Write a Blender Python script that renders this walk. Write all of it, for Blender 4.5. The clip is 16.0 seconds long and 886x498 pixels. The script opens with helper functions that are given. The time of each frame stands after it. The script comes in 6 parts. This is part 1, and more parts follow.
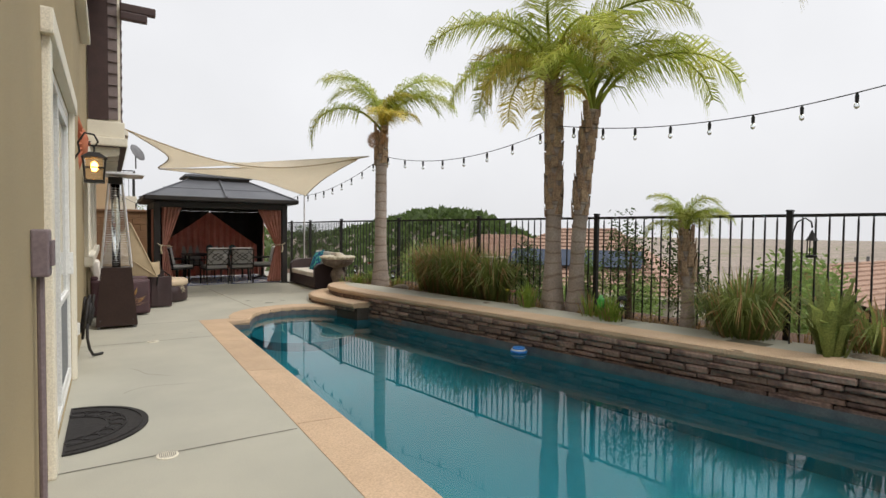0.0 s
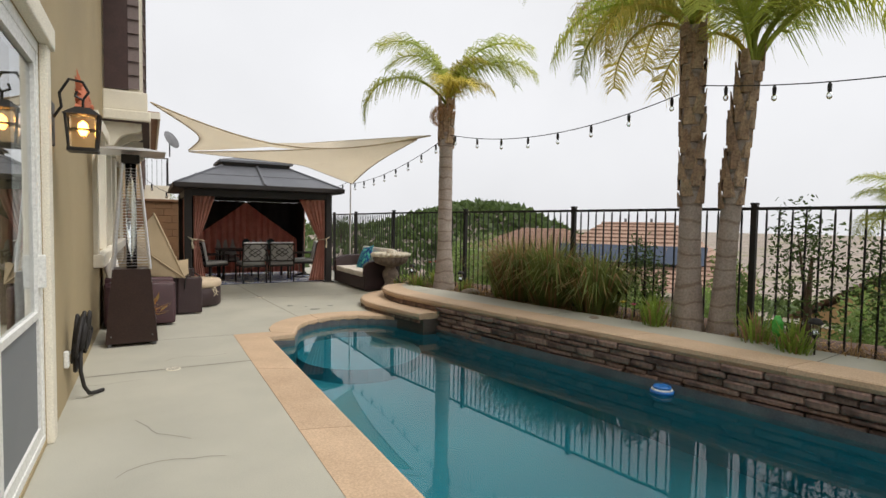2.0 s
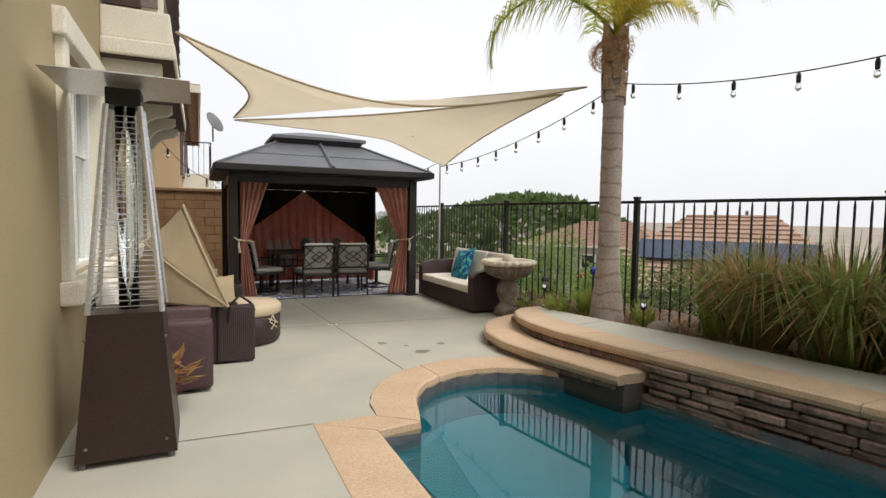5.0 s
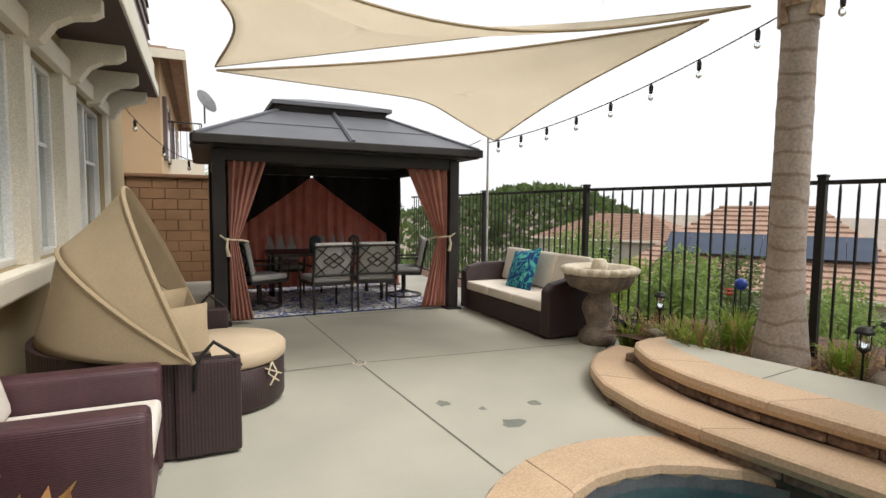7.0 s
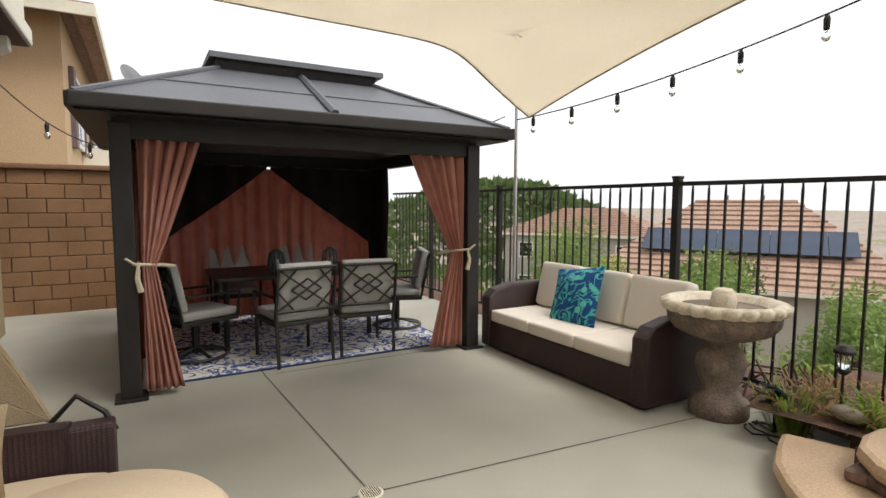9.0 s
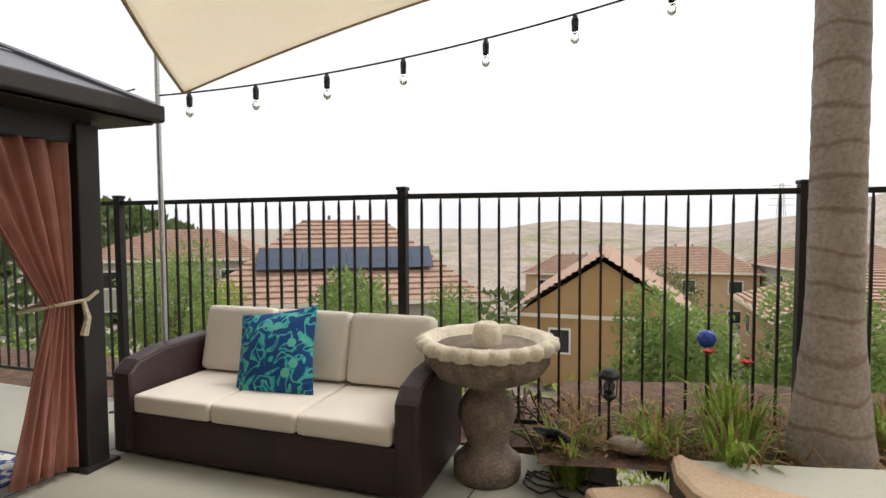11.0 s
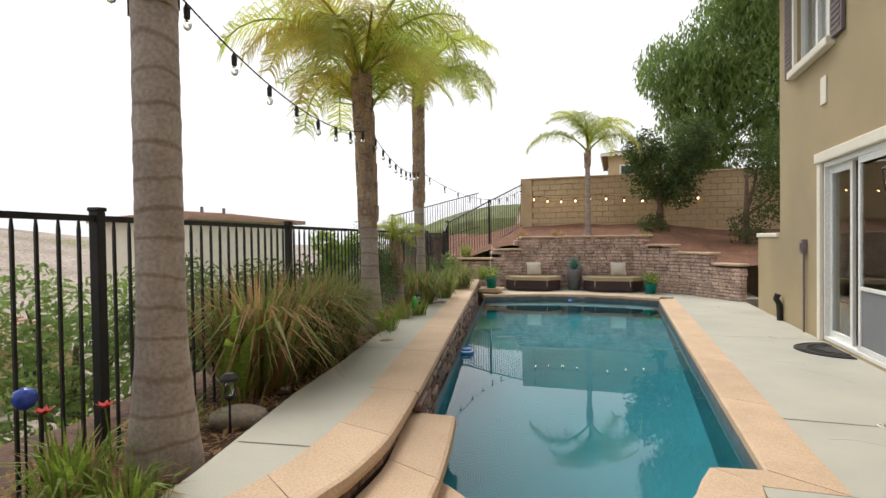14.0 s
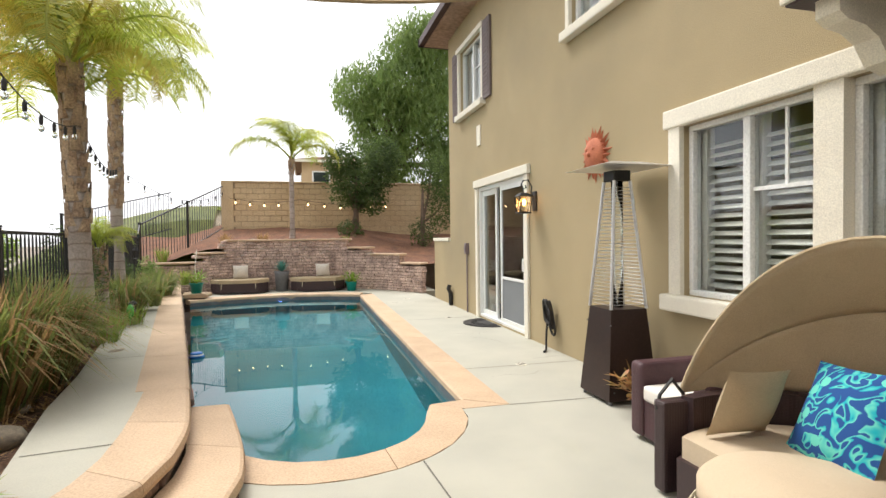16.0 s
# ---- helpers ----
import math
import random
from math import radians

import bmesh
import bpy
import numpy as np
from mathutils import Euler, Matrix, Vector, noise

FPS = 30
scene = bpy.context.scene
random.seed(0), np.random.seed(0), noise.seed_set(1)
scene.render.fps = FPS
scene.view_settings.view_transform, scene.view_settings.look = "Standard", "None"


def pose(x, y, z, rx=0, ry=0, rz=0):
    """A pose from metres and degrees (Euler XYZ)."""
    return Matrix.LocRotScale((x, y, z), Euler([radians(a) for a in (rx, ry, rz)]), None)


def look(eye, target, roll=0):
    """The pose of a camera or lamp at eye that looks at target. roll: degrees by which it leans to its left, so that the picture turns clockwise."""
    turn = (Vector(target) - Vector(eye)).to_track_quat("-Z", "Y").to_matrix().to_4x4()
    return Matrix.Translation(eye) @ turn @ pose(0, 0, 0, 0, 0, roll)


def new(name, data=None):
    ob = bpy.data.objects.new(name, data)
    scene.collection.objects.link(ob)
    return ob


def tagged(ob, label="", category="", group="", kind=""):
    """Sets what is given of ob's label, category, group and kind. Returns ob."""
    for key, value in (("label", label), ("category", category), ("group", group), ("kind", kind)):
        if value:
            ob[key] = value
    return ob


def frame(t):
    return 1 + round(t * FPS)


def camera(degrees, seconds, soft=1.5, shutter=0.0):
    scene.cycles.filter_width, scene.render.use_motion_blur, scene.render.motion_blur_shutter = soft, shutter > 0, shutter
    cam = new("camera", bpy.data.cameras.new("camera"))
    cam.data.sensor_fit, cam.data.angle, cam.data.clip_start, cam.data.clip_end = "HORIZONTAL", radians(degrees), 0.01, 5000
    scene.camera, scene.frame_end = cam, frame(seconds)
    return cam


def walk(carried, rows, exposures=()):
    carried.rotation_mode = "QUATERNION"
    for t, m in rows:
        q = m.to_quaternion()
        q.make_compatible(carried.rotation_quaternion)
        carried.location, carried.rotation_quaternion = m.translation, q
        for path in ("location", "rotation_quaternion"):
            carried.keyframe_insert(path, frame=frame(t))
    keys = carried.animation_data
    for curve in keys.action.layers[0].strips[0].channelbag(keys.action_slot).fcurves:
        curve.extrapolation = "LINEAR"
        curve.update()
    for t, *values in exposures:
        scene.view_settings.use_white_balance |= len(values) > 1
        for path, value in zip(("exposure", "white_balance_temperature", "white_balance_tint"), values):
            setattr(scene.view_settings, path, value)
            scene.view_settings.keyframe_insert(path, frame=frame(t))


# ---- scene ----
cam = camera(80.0, 16.0)
PATH = [
    (0, (1.0, 0.331, 1.432), (2.07, 2.02, 1.363), 0.6),
    (0.5, (1.041, 0.755, 1.43), (2.098, 2.451, 1.352), 0.9),
    (1, (1.112, 1.211, 1.43), (2.15, 2.918, 1.345), 0.9),
    (1.5, (1.185, 1.711, 1.426), (2.188, 3.439, 1.333), 0.8),
    (2, (1.28, 2.263, 1.426), (2.249, 4.01, 1.33), 0.9),
    (2.5, (1.33, 2.802, 1.438), (2.229, 4.586, 1.335), 0.9),
    (3, (1.358, 3.34, 1.441), (2.224, 5.14, 1.339), 0.9),
    (3.5, (1.401, 3.889, 1.459), (2.245, 5.698, 1.339), 0.8),
    (4, (1.414, 4.452, 1.474), (2.253, 6.263, 1.352), 0.9),
    (6.5, (1.684, 7.365, 1.383), (2.52, 9.177, 1.239), 0.6),
    (7, (1.769, 7.88, 1.403), (2.602, 9.692, 1.25), 0.6),
    (7.5, (1.843, 8.434, 1.423), (2.681, 10.244, 1.265), 0.8),
    (8, (1.936, 8.955, 1.439), (2.774, 10.764, 1.273), 0.8),
    (10.5, (2.427, 11.291, 1.5), (4.094, 12.387, 1.367), -0.3),
    (11, (2.649, 11.512, 1.456), (4.545, 12.14, 1.361), -0.3),
    (11.5, (2.987, 11.741, 1.455), (4.982, 11.856, 1.36), -0.5),
    (12, (3.159, 11.924, 1.456), (5.094, 11.426, 1.371), -0.5),
    (12.5, (3.277, 12.12, 1.459), (4.918, 10.98, 1.389), -0.3),
    (13, (3.291, 12.279, 1.478), (4.623, 10.787, 1.43), -0.8),
    (13.5, (3.339, 12.464, 1.48), (4.344, 10.735, 1.443), -0.9),
    (14, (3.43, 12.752, 1.491), (4.056, 10.853, 1.455), -0.8),
    (14.5, (3.547, 13.017, 1.508), (3.914, 11.052, 1.475), -0.7),
    (15, (3.668, 13.195, 1.514), (3.759, 11.198, 1.477), -0.6),
    (15.5, (3.805, 13.437, 1.543), (3.573, 11.451, 1.501), -0.5),
    (16, (3.982, 13.728, 1.542), (3.468, 11.795, 1.498), -0.7),
]
walk(cam, [(t, look(eye, target, roll)) for t, eye, target, roll in PATH], [(0.0, 0.28), (4.0, 0.38), (7.0, 0.6), (10.5, 0.68), (12.0, 0.32), (14.0, 0.58), (16.0, 1.0)])

# ---- world and light: overcast, bright and even ----
world = bpy.data.worlds.new("overcast")
scene.world = world
world.use_nodes = True
wn, wl = world.node_tree.nodes, world.node_tree.links
sky = wn.new("ShaderNodeTexSky")
sky.sky_type, sky.sun_disc = "NISHITA", False
sky.sun_elevation, sky.sun_rotation = radians(58), radians(150)
sky.dust_density, sky.air_density = 6.0, 1.0
grey = wn.new("ShaderNodeHueSaturation")
grey.inputs["Saturation"].default_value = 0.12
cloud = wn.new("ShaderNodeMix")
cloud.data_type = "RGBA"
cloud.inputs["Factor"].default_value = 0.78
cloud.inputs["B"].default_value = (8.6, 8.65, 8.9, 1)
wl.new(sky.outputs[0], grey.inputs["Color"])
wl.new(grey.outputs[0], cloud.inputs["A"])
wl.new(cloud.outputs["Result"], wn["Background"].inputs["Color"])
drift = wn.new("ShaderNodeTexNoise")
drift.inputs["Scale"].default_value, drift.inputs["Detail"].default_value = 2.2, 5
dim = wn.new("ShaderNodeMapRange")
dim.inputs["To Min"].default_value, dim.inputs["To Max"].default_value = 0.084, 0.112
wl.new(drift.outputs["Fac"], dim.inputs["Value"])
wl.new(dim.outputs["Result"], wn["Background"].inputs["Strength"])
sun = new("sun", bpy.data.lights.new("sun", "SUN"))
sun.data.energy, sun.data.angle, sun.data.color = 1.75, radians(25), (1, 0.96, 0.9)
sun.matrix_world = look((6.5, -4.5, 13), (2, 2, 0))


# ---- materials ----
def mat(name, a, b=None, rough=0.8, scale=6.0, bump=0.2, metal=0.0, fine=60.0, detail=0.5, stain=None, var=0.0):
    """A two-scale noise material: colour a to b, fine grain, optional stain colour, optional per-piece variation."""
    m = bpy.data.materials.new(name)
    m.use_nodes = True
    n, l = m.node_tree.nodes, m.node_tree.links
    p = n["Principled BSDF"]
    b = b or tuple(c * 0.8 for c in a)
    geo = n.new("ShaderNodeTexCoord")
    big = n.new("ShaderNodeTexNoise")
    big.inputs["Scale"].default_value, big.inputs["Detail"].default_value = scale, 6
    small = n.new("ShaderNodeTexNoise")
    small.inputs["Scale"].default_value, small.inputs["Detail"].default_value = fine, 4
    for q in (big, small):
        l.new(geo.outputs["Object"], q.inputs["Vector"])
    ramp = n.new("ShaderNodeValToRGB")
    ramp.color_ramp.elements[0].position, ramp.color_ramp.elements[1].position = 0.32, 0.68
    ramp.color_ramp.elements[0].color, ramp.color_ramp.elements[1].color = (*b, 1), (*a, 1)
    l.new(big.outputs["Fac"], ramp.inputs["Fac"])
    out = ramp.outputs["Color"]
    if stain:
        st = n.new("ShaderNodeTexNoise")
        st.inputs["Scale"].default_value, st.inputs["Detail"].default_value = scale * 0.35, 8
        l.new(geo.outputs["Object"], st.inputs["Vector"])
        sr = n.new("ShaderNodeValToRGB")
        sr.color_ramp.elements[0].position, sr.color_ramp.elements[1].position = 0.56, 0.72
        l.new(st.outputs["Fac"], sr.inputs["Fac"])
        mx = n.new("ShaderNodeMix")
        mx.data_type = "RGBA"
        l.new(sr.outputs["Color"], mx.inputs["Factor"])
        l.new(out, mx.inputs["A"])
        mx.inputs["B"].default_value = (*stain, 1)
        out = mx.outputs["Result"]
    hs = n.new("ShaderNodeHueSaturation")
    mr = n.new("ShaderNodeMapRange")
    mr.inputs["From Min"].default_value, mr.inputs["From Max"].default_value = 0.3, 0.7
    mr.inputs["To Min"].default_value, mr.inputs["To Max"].default_value = 1 - detail * 0.3, 1 + detail * 0.3
    l.new(small.outputs["Fac"], mr.inputs["Value"])
    val = mr.outputs["Result"]
    if var:
        oi = n.new("ShaderNodeObjectInfo")
        vr = n.new("ShaderNodeMapRange")
        vr.inputs["To Min"].default_value, vr.inputs["To Max"].default_value = 1 - var, 1 + var
        l.new(oi.outputs["Random"], vr.inputs["Value"])
        mu = n.new("ShaderNodeMath")
        mu.operation = "MULTIPLY"
        l.new(val, mu.inputs[0])
        l.new(vr.outputs["Result"], mu.inputs[1])
        val = mu.outputs[0]
    l.new(val, hs.inputs["Value"])
    l.new(out, hs.inputs["Color"])
    l.new(hs.outputs["Color"], p.inputs["Base Color"])
    p.inputs["Roughness"].default_value, p.inputs["Metallic"].default_value = rough, metal
    if bump:
        bp = n.new("ShaderNodeBump")
        bp.inputs["Strength"].default_value, bp.inputs["Distance"].default_value = bump, 0.01
        l.new(small.outputs["Fac"], bp.inputs["Height"])
        l.new(bp.outputs["Normal"], p.inputs["Normal"])
    return m


def weave(name, a, b, size=60.0):
    """Woven resin strands: two crossed waves give colour and relief."""
    m = mat(name, a, b, 0.45, 5, 0, detail=0.4)
    n, l = m.node_tree.nodes, m.node_tree.links
    co = n.new("ShaderNodeTexCoord")
    sep = []
    for d in ("X", "Z"):
        w = n.new("ShaderNodeTexWave")
        w.bands_direction = d
        w.inputs["Scale"].default_value = size / 6.28 * (1 if d == "X" else 2)
        w.inputs["Distortion"].default_value = 0.6
        l.new(co.outputs["Object"], w.inputs["Vector"])
        sep.append(w)
    mu = n.new("ShaderNodeMath")
    mu.operation = "MAXIMUM"
    l.new(sep[0].outputs["Fac"], mu.inputs[0])
    l.new(sep[1].outputs["Fac"], mu.inputs[1])
    bp = n.new("ShaderNodeBump")
    bp.inputs["Strength"].default_value, bp.inputs["Distance"].default_value = 0.5, 0.004
    l.new(mu.outputs[0], bp.inputs["Height"])
    l.new(bp.outputs["Normal"], n["Principled BSDF"].inputs["Normal"])
    return m


def figured(name, ground, figure, third, scale, lo=0.47, hi=0.5, dist=1.5):
    """Printed cloth: curling figures in two colours on a ground."""
    m = bpy.data.materials.new(name)
    m.use_nodes = True
    n, l = m.node_tree.nodes, m.node_tree.links
    p = n["Principled BSDF"]
    co = n.new("ShaderNodeTexCoord")
    a = n.new("ShaderNodeTexNoise")
    a.inputs["Scale"].default_value, a.inputs["Distortion"].default_value, a.inputs["Detail"].default_value = scale, dist, 1
    v = n.new("ShaderNodeTexVoronoi")
    v.inputs["Scale"].default_value = scale * 0.8
    l.new(co.outputs["Object"], a.inputs["Vector"])
    l.new(co.outputs["Object"], v.inputs["Vector"])
    r = n.new("ShaderNodeValToRGB")
    e = r.color_ramp.elements
    e[0].position, e[1].position = lo, hi
    e[0].color, e[1].color = (*ground, 1), (*figure, 1)
    x = e.new(hi + 0.09)
    x.color = (*third, 1)
    x = e.new(hi + 0.11)
    x.color = (*ground, 1)
    l.new(a.outputs["Fac"], r.inputs["Fac"])
    mx = n.new("ShaderNodeMix")
    mx.data_type = "RGBA"
    cmp = n.new("ShaderNodeMath")
    cmp.operation = "LESS_THAN"
    cmp.inputs[1].default_value = 0.2
    l.new(v.outputs["Distance"], cmp.inputs[0])
    l.new(cmp.outputs[0], mx.inputs["Factor"])
    l.new(r.outputs["Color"], mx.inputs["A"])
    mx.inputs["B"].default_value = (*third, 1)
    l.new(mx.outputs["Result"], p.inputs["Base Color"])
    p.inputs["Roughness"].default_value = 0.9
    return m


def glass(name, tint=(0.9, 0.95, 0.95), rough=0.0, ior=1.45):
    m = bpy.data.materials.new(name)
    m.use_nodes = True
    p = m.node_tree.nodes["Principled BSDF"]
    p.inputs["Base Color"].default_value = (*tint, 1)
    p.inputs["Roughness"].default_value = rough
    p.inputs["Transmission Weight"].default_value = 1
    p.inputs["IOR"].default_value = ior
    return m


def glow(name, colour, strength):
    m = bpy.data.materials.new(name)
    m.use_nodes = True
    p = m.node_tree.nodes["Principled BSDF"]
    p.inputs["Base Color"].default_value = (*colour, 1)
    p.inputs["Emission Color"].default_value = (*colour, 1)
    p.inputs["Emission Strength"].default_value = strength
    return m


CONCRETE = mat("concrete", (0.435, 0.418, 0.348), (0.37, 0.358, 0.3), 0.75, 1.2, 0.05, stain=(0.335, 0.325, 0.262), fine=140, detail=0.22)
JOINT = mat("joint", (0.14, 0.13, 0.11), rough=0.95)
COPING = mat("tan_coping", (0.54, 0.385, 0.255), (0.46, 0.325, 0.21), 0.7, 2.5, 0.12, fine=70, var=0.06)
STONE = mat("ledger_stone", (0.3, 0.2, 0.155), (0.11, 0.07, 0.06), 0.85, 5, 0.7, fine=30, detail=1.2, var=0.4)
BACKSTONE = mat("stacked_stone", (0.6, 0.44, 0.36), (0.3, 0.21, 0.175), 0.85, 4.0, 0.7, fine=22, detail=1.5)
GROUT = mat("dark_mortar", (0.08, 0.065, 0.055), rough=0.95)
STUCCO = mat("olive_stucco", (0.395, 0.31, 0.178), (0.355, 0.28, 0.158), 0.92, 1.1, 0.35, fine=120, stain=(0.31, 0.25, 0.15))
TRIM = mat("cream_trim", (0.76, 0.71, 0.59), (0.71, 0.66, 0.55), 0.8, 3, 0.25, fine=110)
WHITE = mat("white_vinyl", (0.78, 0.78, 0.75), (0.74, 0.74, 0.71), 0.45, 3, 0.02)
BROWN = mat("dark_brown_paint", (0.055, 0.026, 0.024), (0.04, 0.02, 0.018), 0.6, 6, 0.15)
SIDING = mat("mauve_siding", (0.17, 0.13, 0.125), (0.14, 0.105, 0.1), 0.7, 3, 0.15)
BLACK = mat("black_iron", (0.014, 0.013, 0.013), (0.022, 0.02, 0.018), 0.5, 9, 0.1, metal=0.3)
GAZROOF = mat("grey_metal_roof", (0.15, 0.155, 0.17), (0.125, 0.13, 0.145), 0.45, 2, 0.05, metal=0.3)
GAZDARK = mat("gazebo_frame", (0.017, 0.014, 0.014), (0.024, 0.02, 0.019), 0.5, 5, 0.05)
CURTAIN = mat("terracotta_curtain", (0.6, 0.3, 0.245), (0.52, 0.25, 0.2), 0.95, 8, 0.3, fine=260)
NETTING = mat("black_netting", (0.012, 0.009, 0.009), (0.02, 0.014, 0.013), 0.95, 8, 0.2, fine=200)
ROPE = mat("cream_rope", (0.66, 0.58, 0.43), (0.55, 0.48, 0.34), 0.95, 30, 0.4)
RATTAN = weave("brown_rattan", (0.03, 0.014, 0.015), (0.04, 0.019, 0.02), 110.0)
RATTAN2 = weave("plum_rattan", (0.075, 0.03, 0.036), (0.055, 0.022, 0.027), 110.0)
CUSHION = mat("cream_cushion", (0.79, 0.72, 0.64), (0.74, 0.67, 0.59), 0.95, 3, 0.25, fine=300)
DAYCUSH = mat("sand_cushion", (0.56, 0.45, 0.32), (0.51, 0.405, 0.285), 0.95, 3, 0.25, fine=300)
WHITECUSH = mat("white_cushion", (0.74, 0.69, 0.63), (0.69, 0.64, 0.58), 0.95, 3, 0.25, fine=300)
BEIGE = mat("beige_canvas", (0.5, 0.39, 0.25), (0.44, 0.345, 0.22), 0.95, 3, 0.3, fine=220)
SAIL = mat("shade_cloth", (0.78, 0.73, 0.64), (0.75, 0.7, 0.61), 0.9, 2, 0.1, fine=300)
GREYCUSH = mat("grey_cushion", (0.46, 0.45, 0.44), (0.4, 0.39, 0.38), 0.95, 4, 0.25, fine=300)
CHAIRMETAL = mat("bronze_chair_metal", (0.035, 0.03, 0.027), (0.05, 0.043, 0.038), 0.45, 8, 0.05, metal=0.5)
STEEL = mat("steel", (0.7, 0.7, 0.71), (0.64, 0.64, 0.65), 0.35, 3, 0.03, metal=0.8)
HEATBASE = mat("bronze_panel", (0.035, 0.02, 0.017), (0.045, 0.026, 0.022), 0.42, 4, 0.05, metal=0.4)
FOUNT = mat("cast_stone", (0.27, 0.21, 0.165), (0.15, 0.115, 0.095), 0.9, 7, 0.6, fine=60, detail=1.0)
FOUNTTOP = mat("pale_cast_stone", (0.8, 0.73, 0.6), (0.6, 0.52, 0.4), 0.9, 7, 0.5, fine=60)
TERRA = mat("terracotta", (0.52, 0.17, 0.085), (0.4, 0.12, 0.06), 0.8, 9, 0.4)
TEAL = mat("teal_glaze", (0.0, 0.29, 0.25), (0.0, 0.24, 0.21), 0.3, 4, 0.05)
GREYPOT = mat("grey_pot", (0.16, 0.16, 0.165), (0.11, 0.11, 0.115), 0.6, 7, 0.3)
WHITEPOT = mat("white_pot", (0.6, 0.58, 0.54), (0.5, 0.48, 0.44), 0.6, 7, 0.2)
RUBBER = mat("black_rubber", (0.012, 0.01, 0.01), (0.02, 0.017, 0.016), 0.65, 20, 0.5)
SOIL = mat("mulch", (0.13, 0.068, 0.038), (0.05, 0.028, 0.018), 0.98, 9, 1.0, fine=50, detail=1.6)
REDSOIL = mat("red_bank", (0.22, 0.1, 0.055), (0.13, 0.065, 0.04), 0.98, 3, 1.0, fine=30, detail=1.4)
PLASTER = mat("pool_plaster", (0.014, 0.2, 0.25), (0.01, 0.165, 0.215), 0.7, 0.8, 0.05)
TILE = mat("waterline_tile", (0.16, 0.16, 0.165), (0.1, 0.1, 0.11), 0.4, 5, 0.1)
BLOCK = mat("tan_block", (0.58, 0.44, 0.27), (0.49, 0.36, 0.215), 0.92, 1.3, 0.4, fine=40, detail=0.9)
TRUNK = mat("palm_trunk", (0.4, 0.335, 0.29), (0.29, 0.235, 0.2), 0.95, 3, 0.35, fine=45, detail=0.7, stain=(0.3, 0.2, 0.13))
BOOT = mat("palm_boot", (0.42, 0.3, 0.19), (0.22, 0.14, 0.095), 0.95, 6, 0.8, fine=40, detail=1.2)
FROND = mat("palm_leaf", (0.44, 0.45, 0.085), (0.27, 0.34, 0.055), 0.6, 1.5, 0.1, var=0.3)
FRONDY = mat("yellow_palm_leaf", (0.55, 0.46, 0.1), (0.42, 0.36, 0.075), 0.65, 1.5, 0.1, var=0.25)
FRONDD = mat("dry_palm_leaf", (0.42, 0.25, 0.12), (0.28, 0.15, 0.075), 0.8, 2, 0.1, var=0.25)
GRASS = mat("strap_leaf", (0.22, 0.245, 0.065), (0.13, 0.165, 0.045), 0.65, 2.2, 0.1, detail=1.2)
GRASSDRY = mat("dry_strap_leaf", (0.36, 0.24, 0.11), (0.26, 0.16, 0.07), 0.8, 3, 0.1, detail=1.2)
LIME = mat("bright_leaf", (0.25, 0.33, 0.05), (0.16, 0.24, 0.04), 0.6, 3, 0.1, detail=1.2)
DARKLEAF = mat("dark_leaf", (0.1, 0.145, 0.04), (0.05, 0.08, 0.025), 0.6, 1.5, 0.1, detail=1.3)
PEPPER = mat("pepper_leaf", (0.21, 0.29, 0.08), (0.12, 0.18, 0.05), 0.65, 0.9, 0.1, detail=1.3)
BARK = mat("bark", (0.16, 0.11, 0.075), (0.1, 0.07, 0.05), 0.95, 6, 0.8)
SUCC = mat("succulent", (0.13, 0.33, 0.27), (0.09, 0.25, 0.21), 0.6, 5, 0.1)
RED = mat("red_petal", (0.6, 0.05, 0.04), (0.45, 0.04, 0.03), 0.7)
PINK = mat("pink_petal", (0.7, 0.15, 0.22), (0.5, 0.08, 0.15), 0.7)
YELLOW = mat("yellow_petal", (0.75, 0.6, 0.08), (0.6, 0.45, 0.05), 0.7)
ROCK = mat("river_rock", (0.3, 0.25, 0.19), (0.2, 0.165, 0.13), 0.9, 6, 0.4)
ROOFT = mat("clay_roof_tile", (0.37, 0.245, 0.18), (0.29, 0.185, 0.135), 0.9, 2, 0.4, fine=12, detail=0.9, var=0.1)
PEACH = mat("peach_stucco", (0.56, 0.4, 0.24), (0.51, 0.36, 0.215), 0.92, 1, 0.3)
OCHRE = mat("ochre_stucco", (0.47, 0.31, 0.145), (0.43, 0.28, 0.13), 0.92, 1, 0.3)
GREYST = mat("grey_stucco", (0.45, 0.42, 0.35), (0.4, 0.37, 0.31), 0.92, 1, 0.3)
SOLAR = mat("solar_panel", (0.03, 0.045, 0.075), (0.04, 0.055, 0.09), 0.2, 1, 0)
DARKGLASS = mat("dark_pane", (0.02, 0.025, 0.028), (0.03, 0.035, 0.035), 0.06, 0.5, 0)
# scrub tan, paled and greyed in the base colour to suggest distance haze
LAWN = mat("haze_greyed_scrub", (0.34, 0.28, 0.235), (0.22, 0.185, 0.15), 0.98, 0.06, 0.3, fine=0.9, detail=1.4, stain=(0.16, 0.17, 0.06))
BLUEP = mat("blue_plastic", (0.03, 0.2, 0.6), (0.03, 0.17, 0.52), 0.35, 6, 0)
COBALT = mat("cobalt_glass", (0.02, 0.05, 0.38), (0.04, 0.1, 0.45), 0.12, 9, 0)
GREENGL = mat("green_glass", (0.1, 0.45, 0.08), (0.06, 0.35, 0.05), 0.2, 9, 0)
MAUVE = mat("mauve_conduit", (0.2, 0.155, 0.165), (0.17, 0.13, 0.14), 0.6, 6, 0.05)
SLAT = mat("shutter_slat", (0.68, 0.65, 0.58), (0.62, 0.59, 0.53), 0.6, 5, 0)
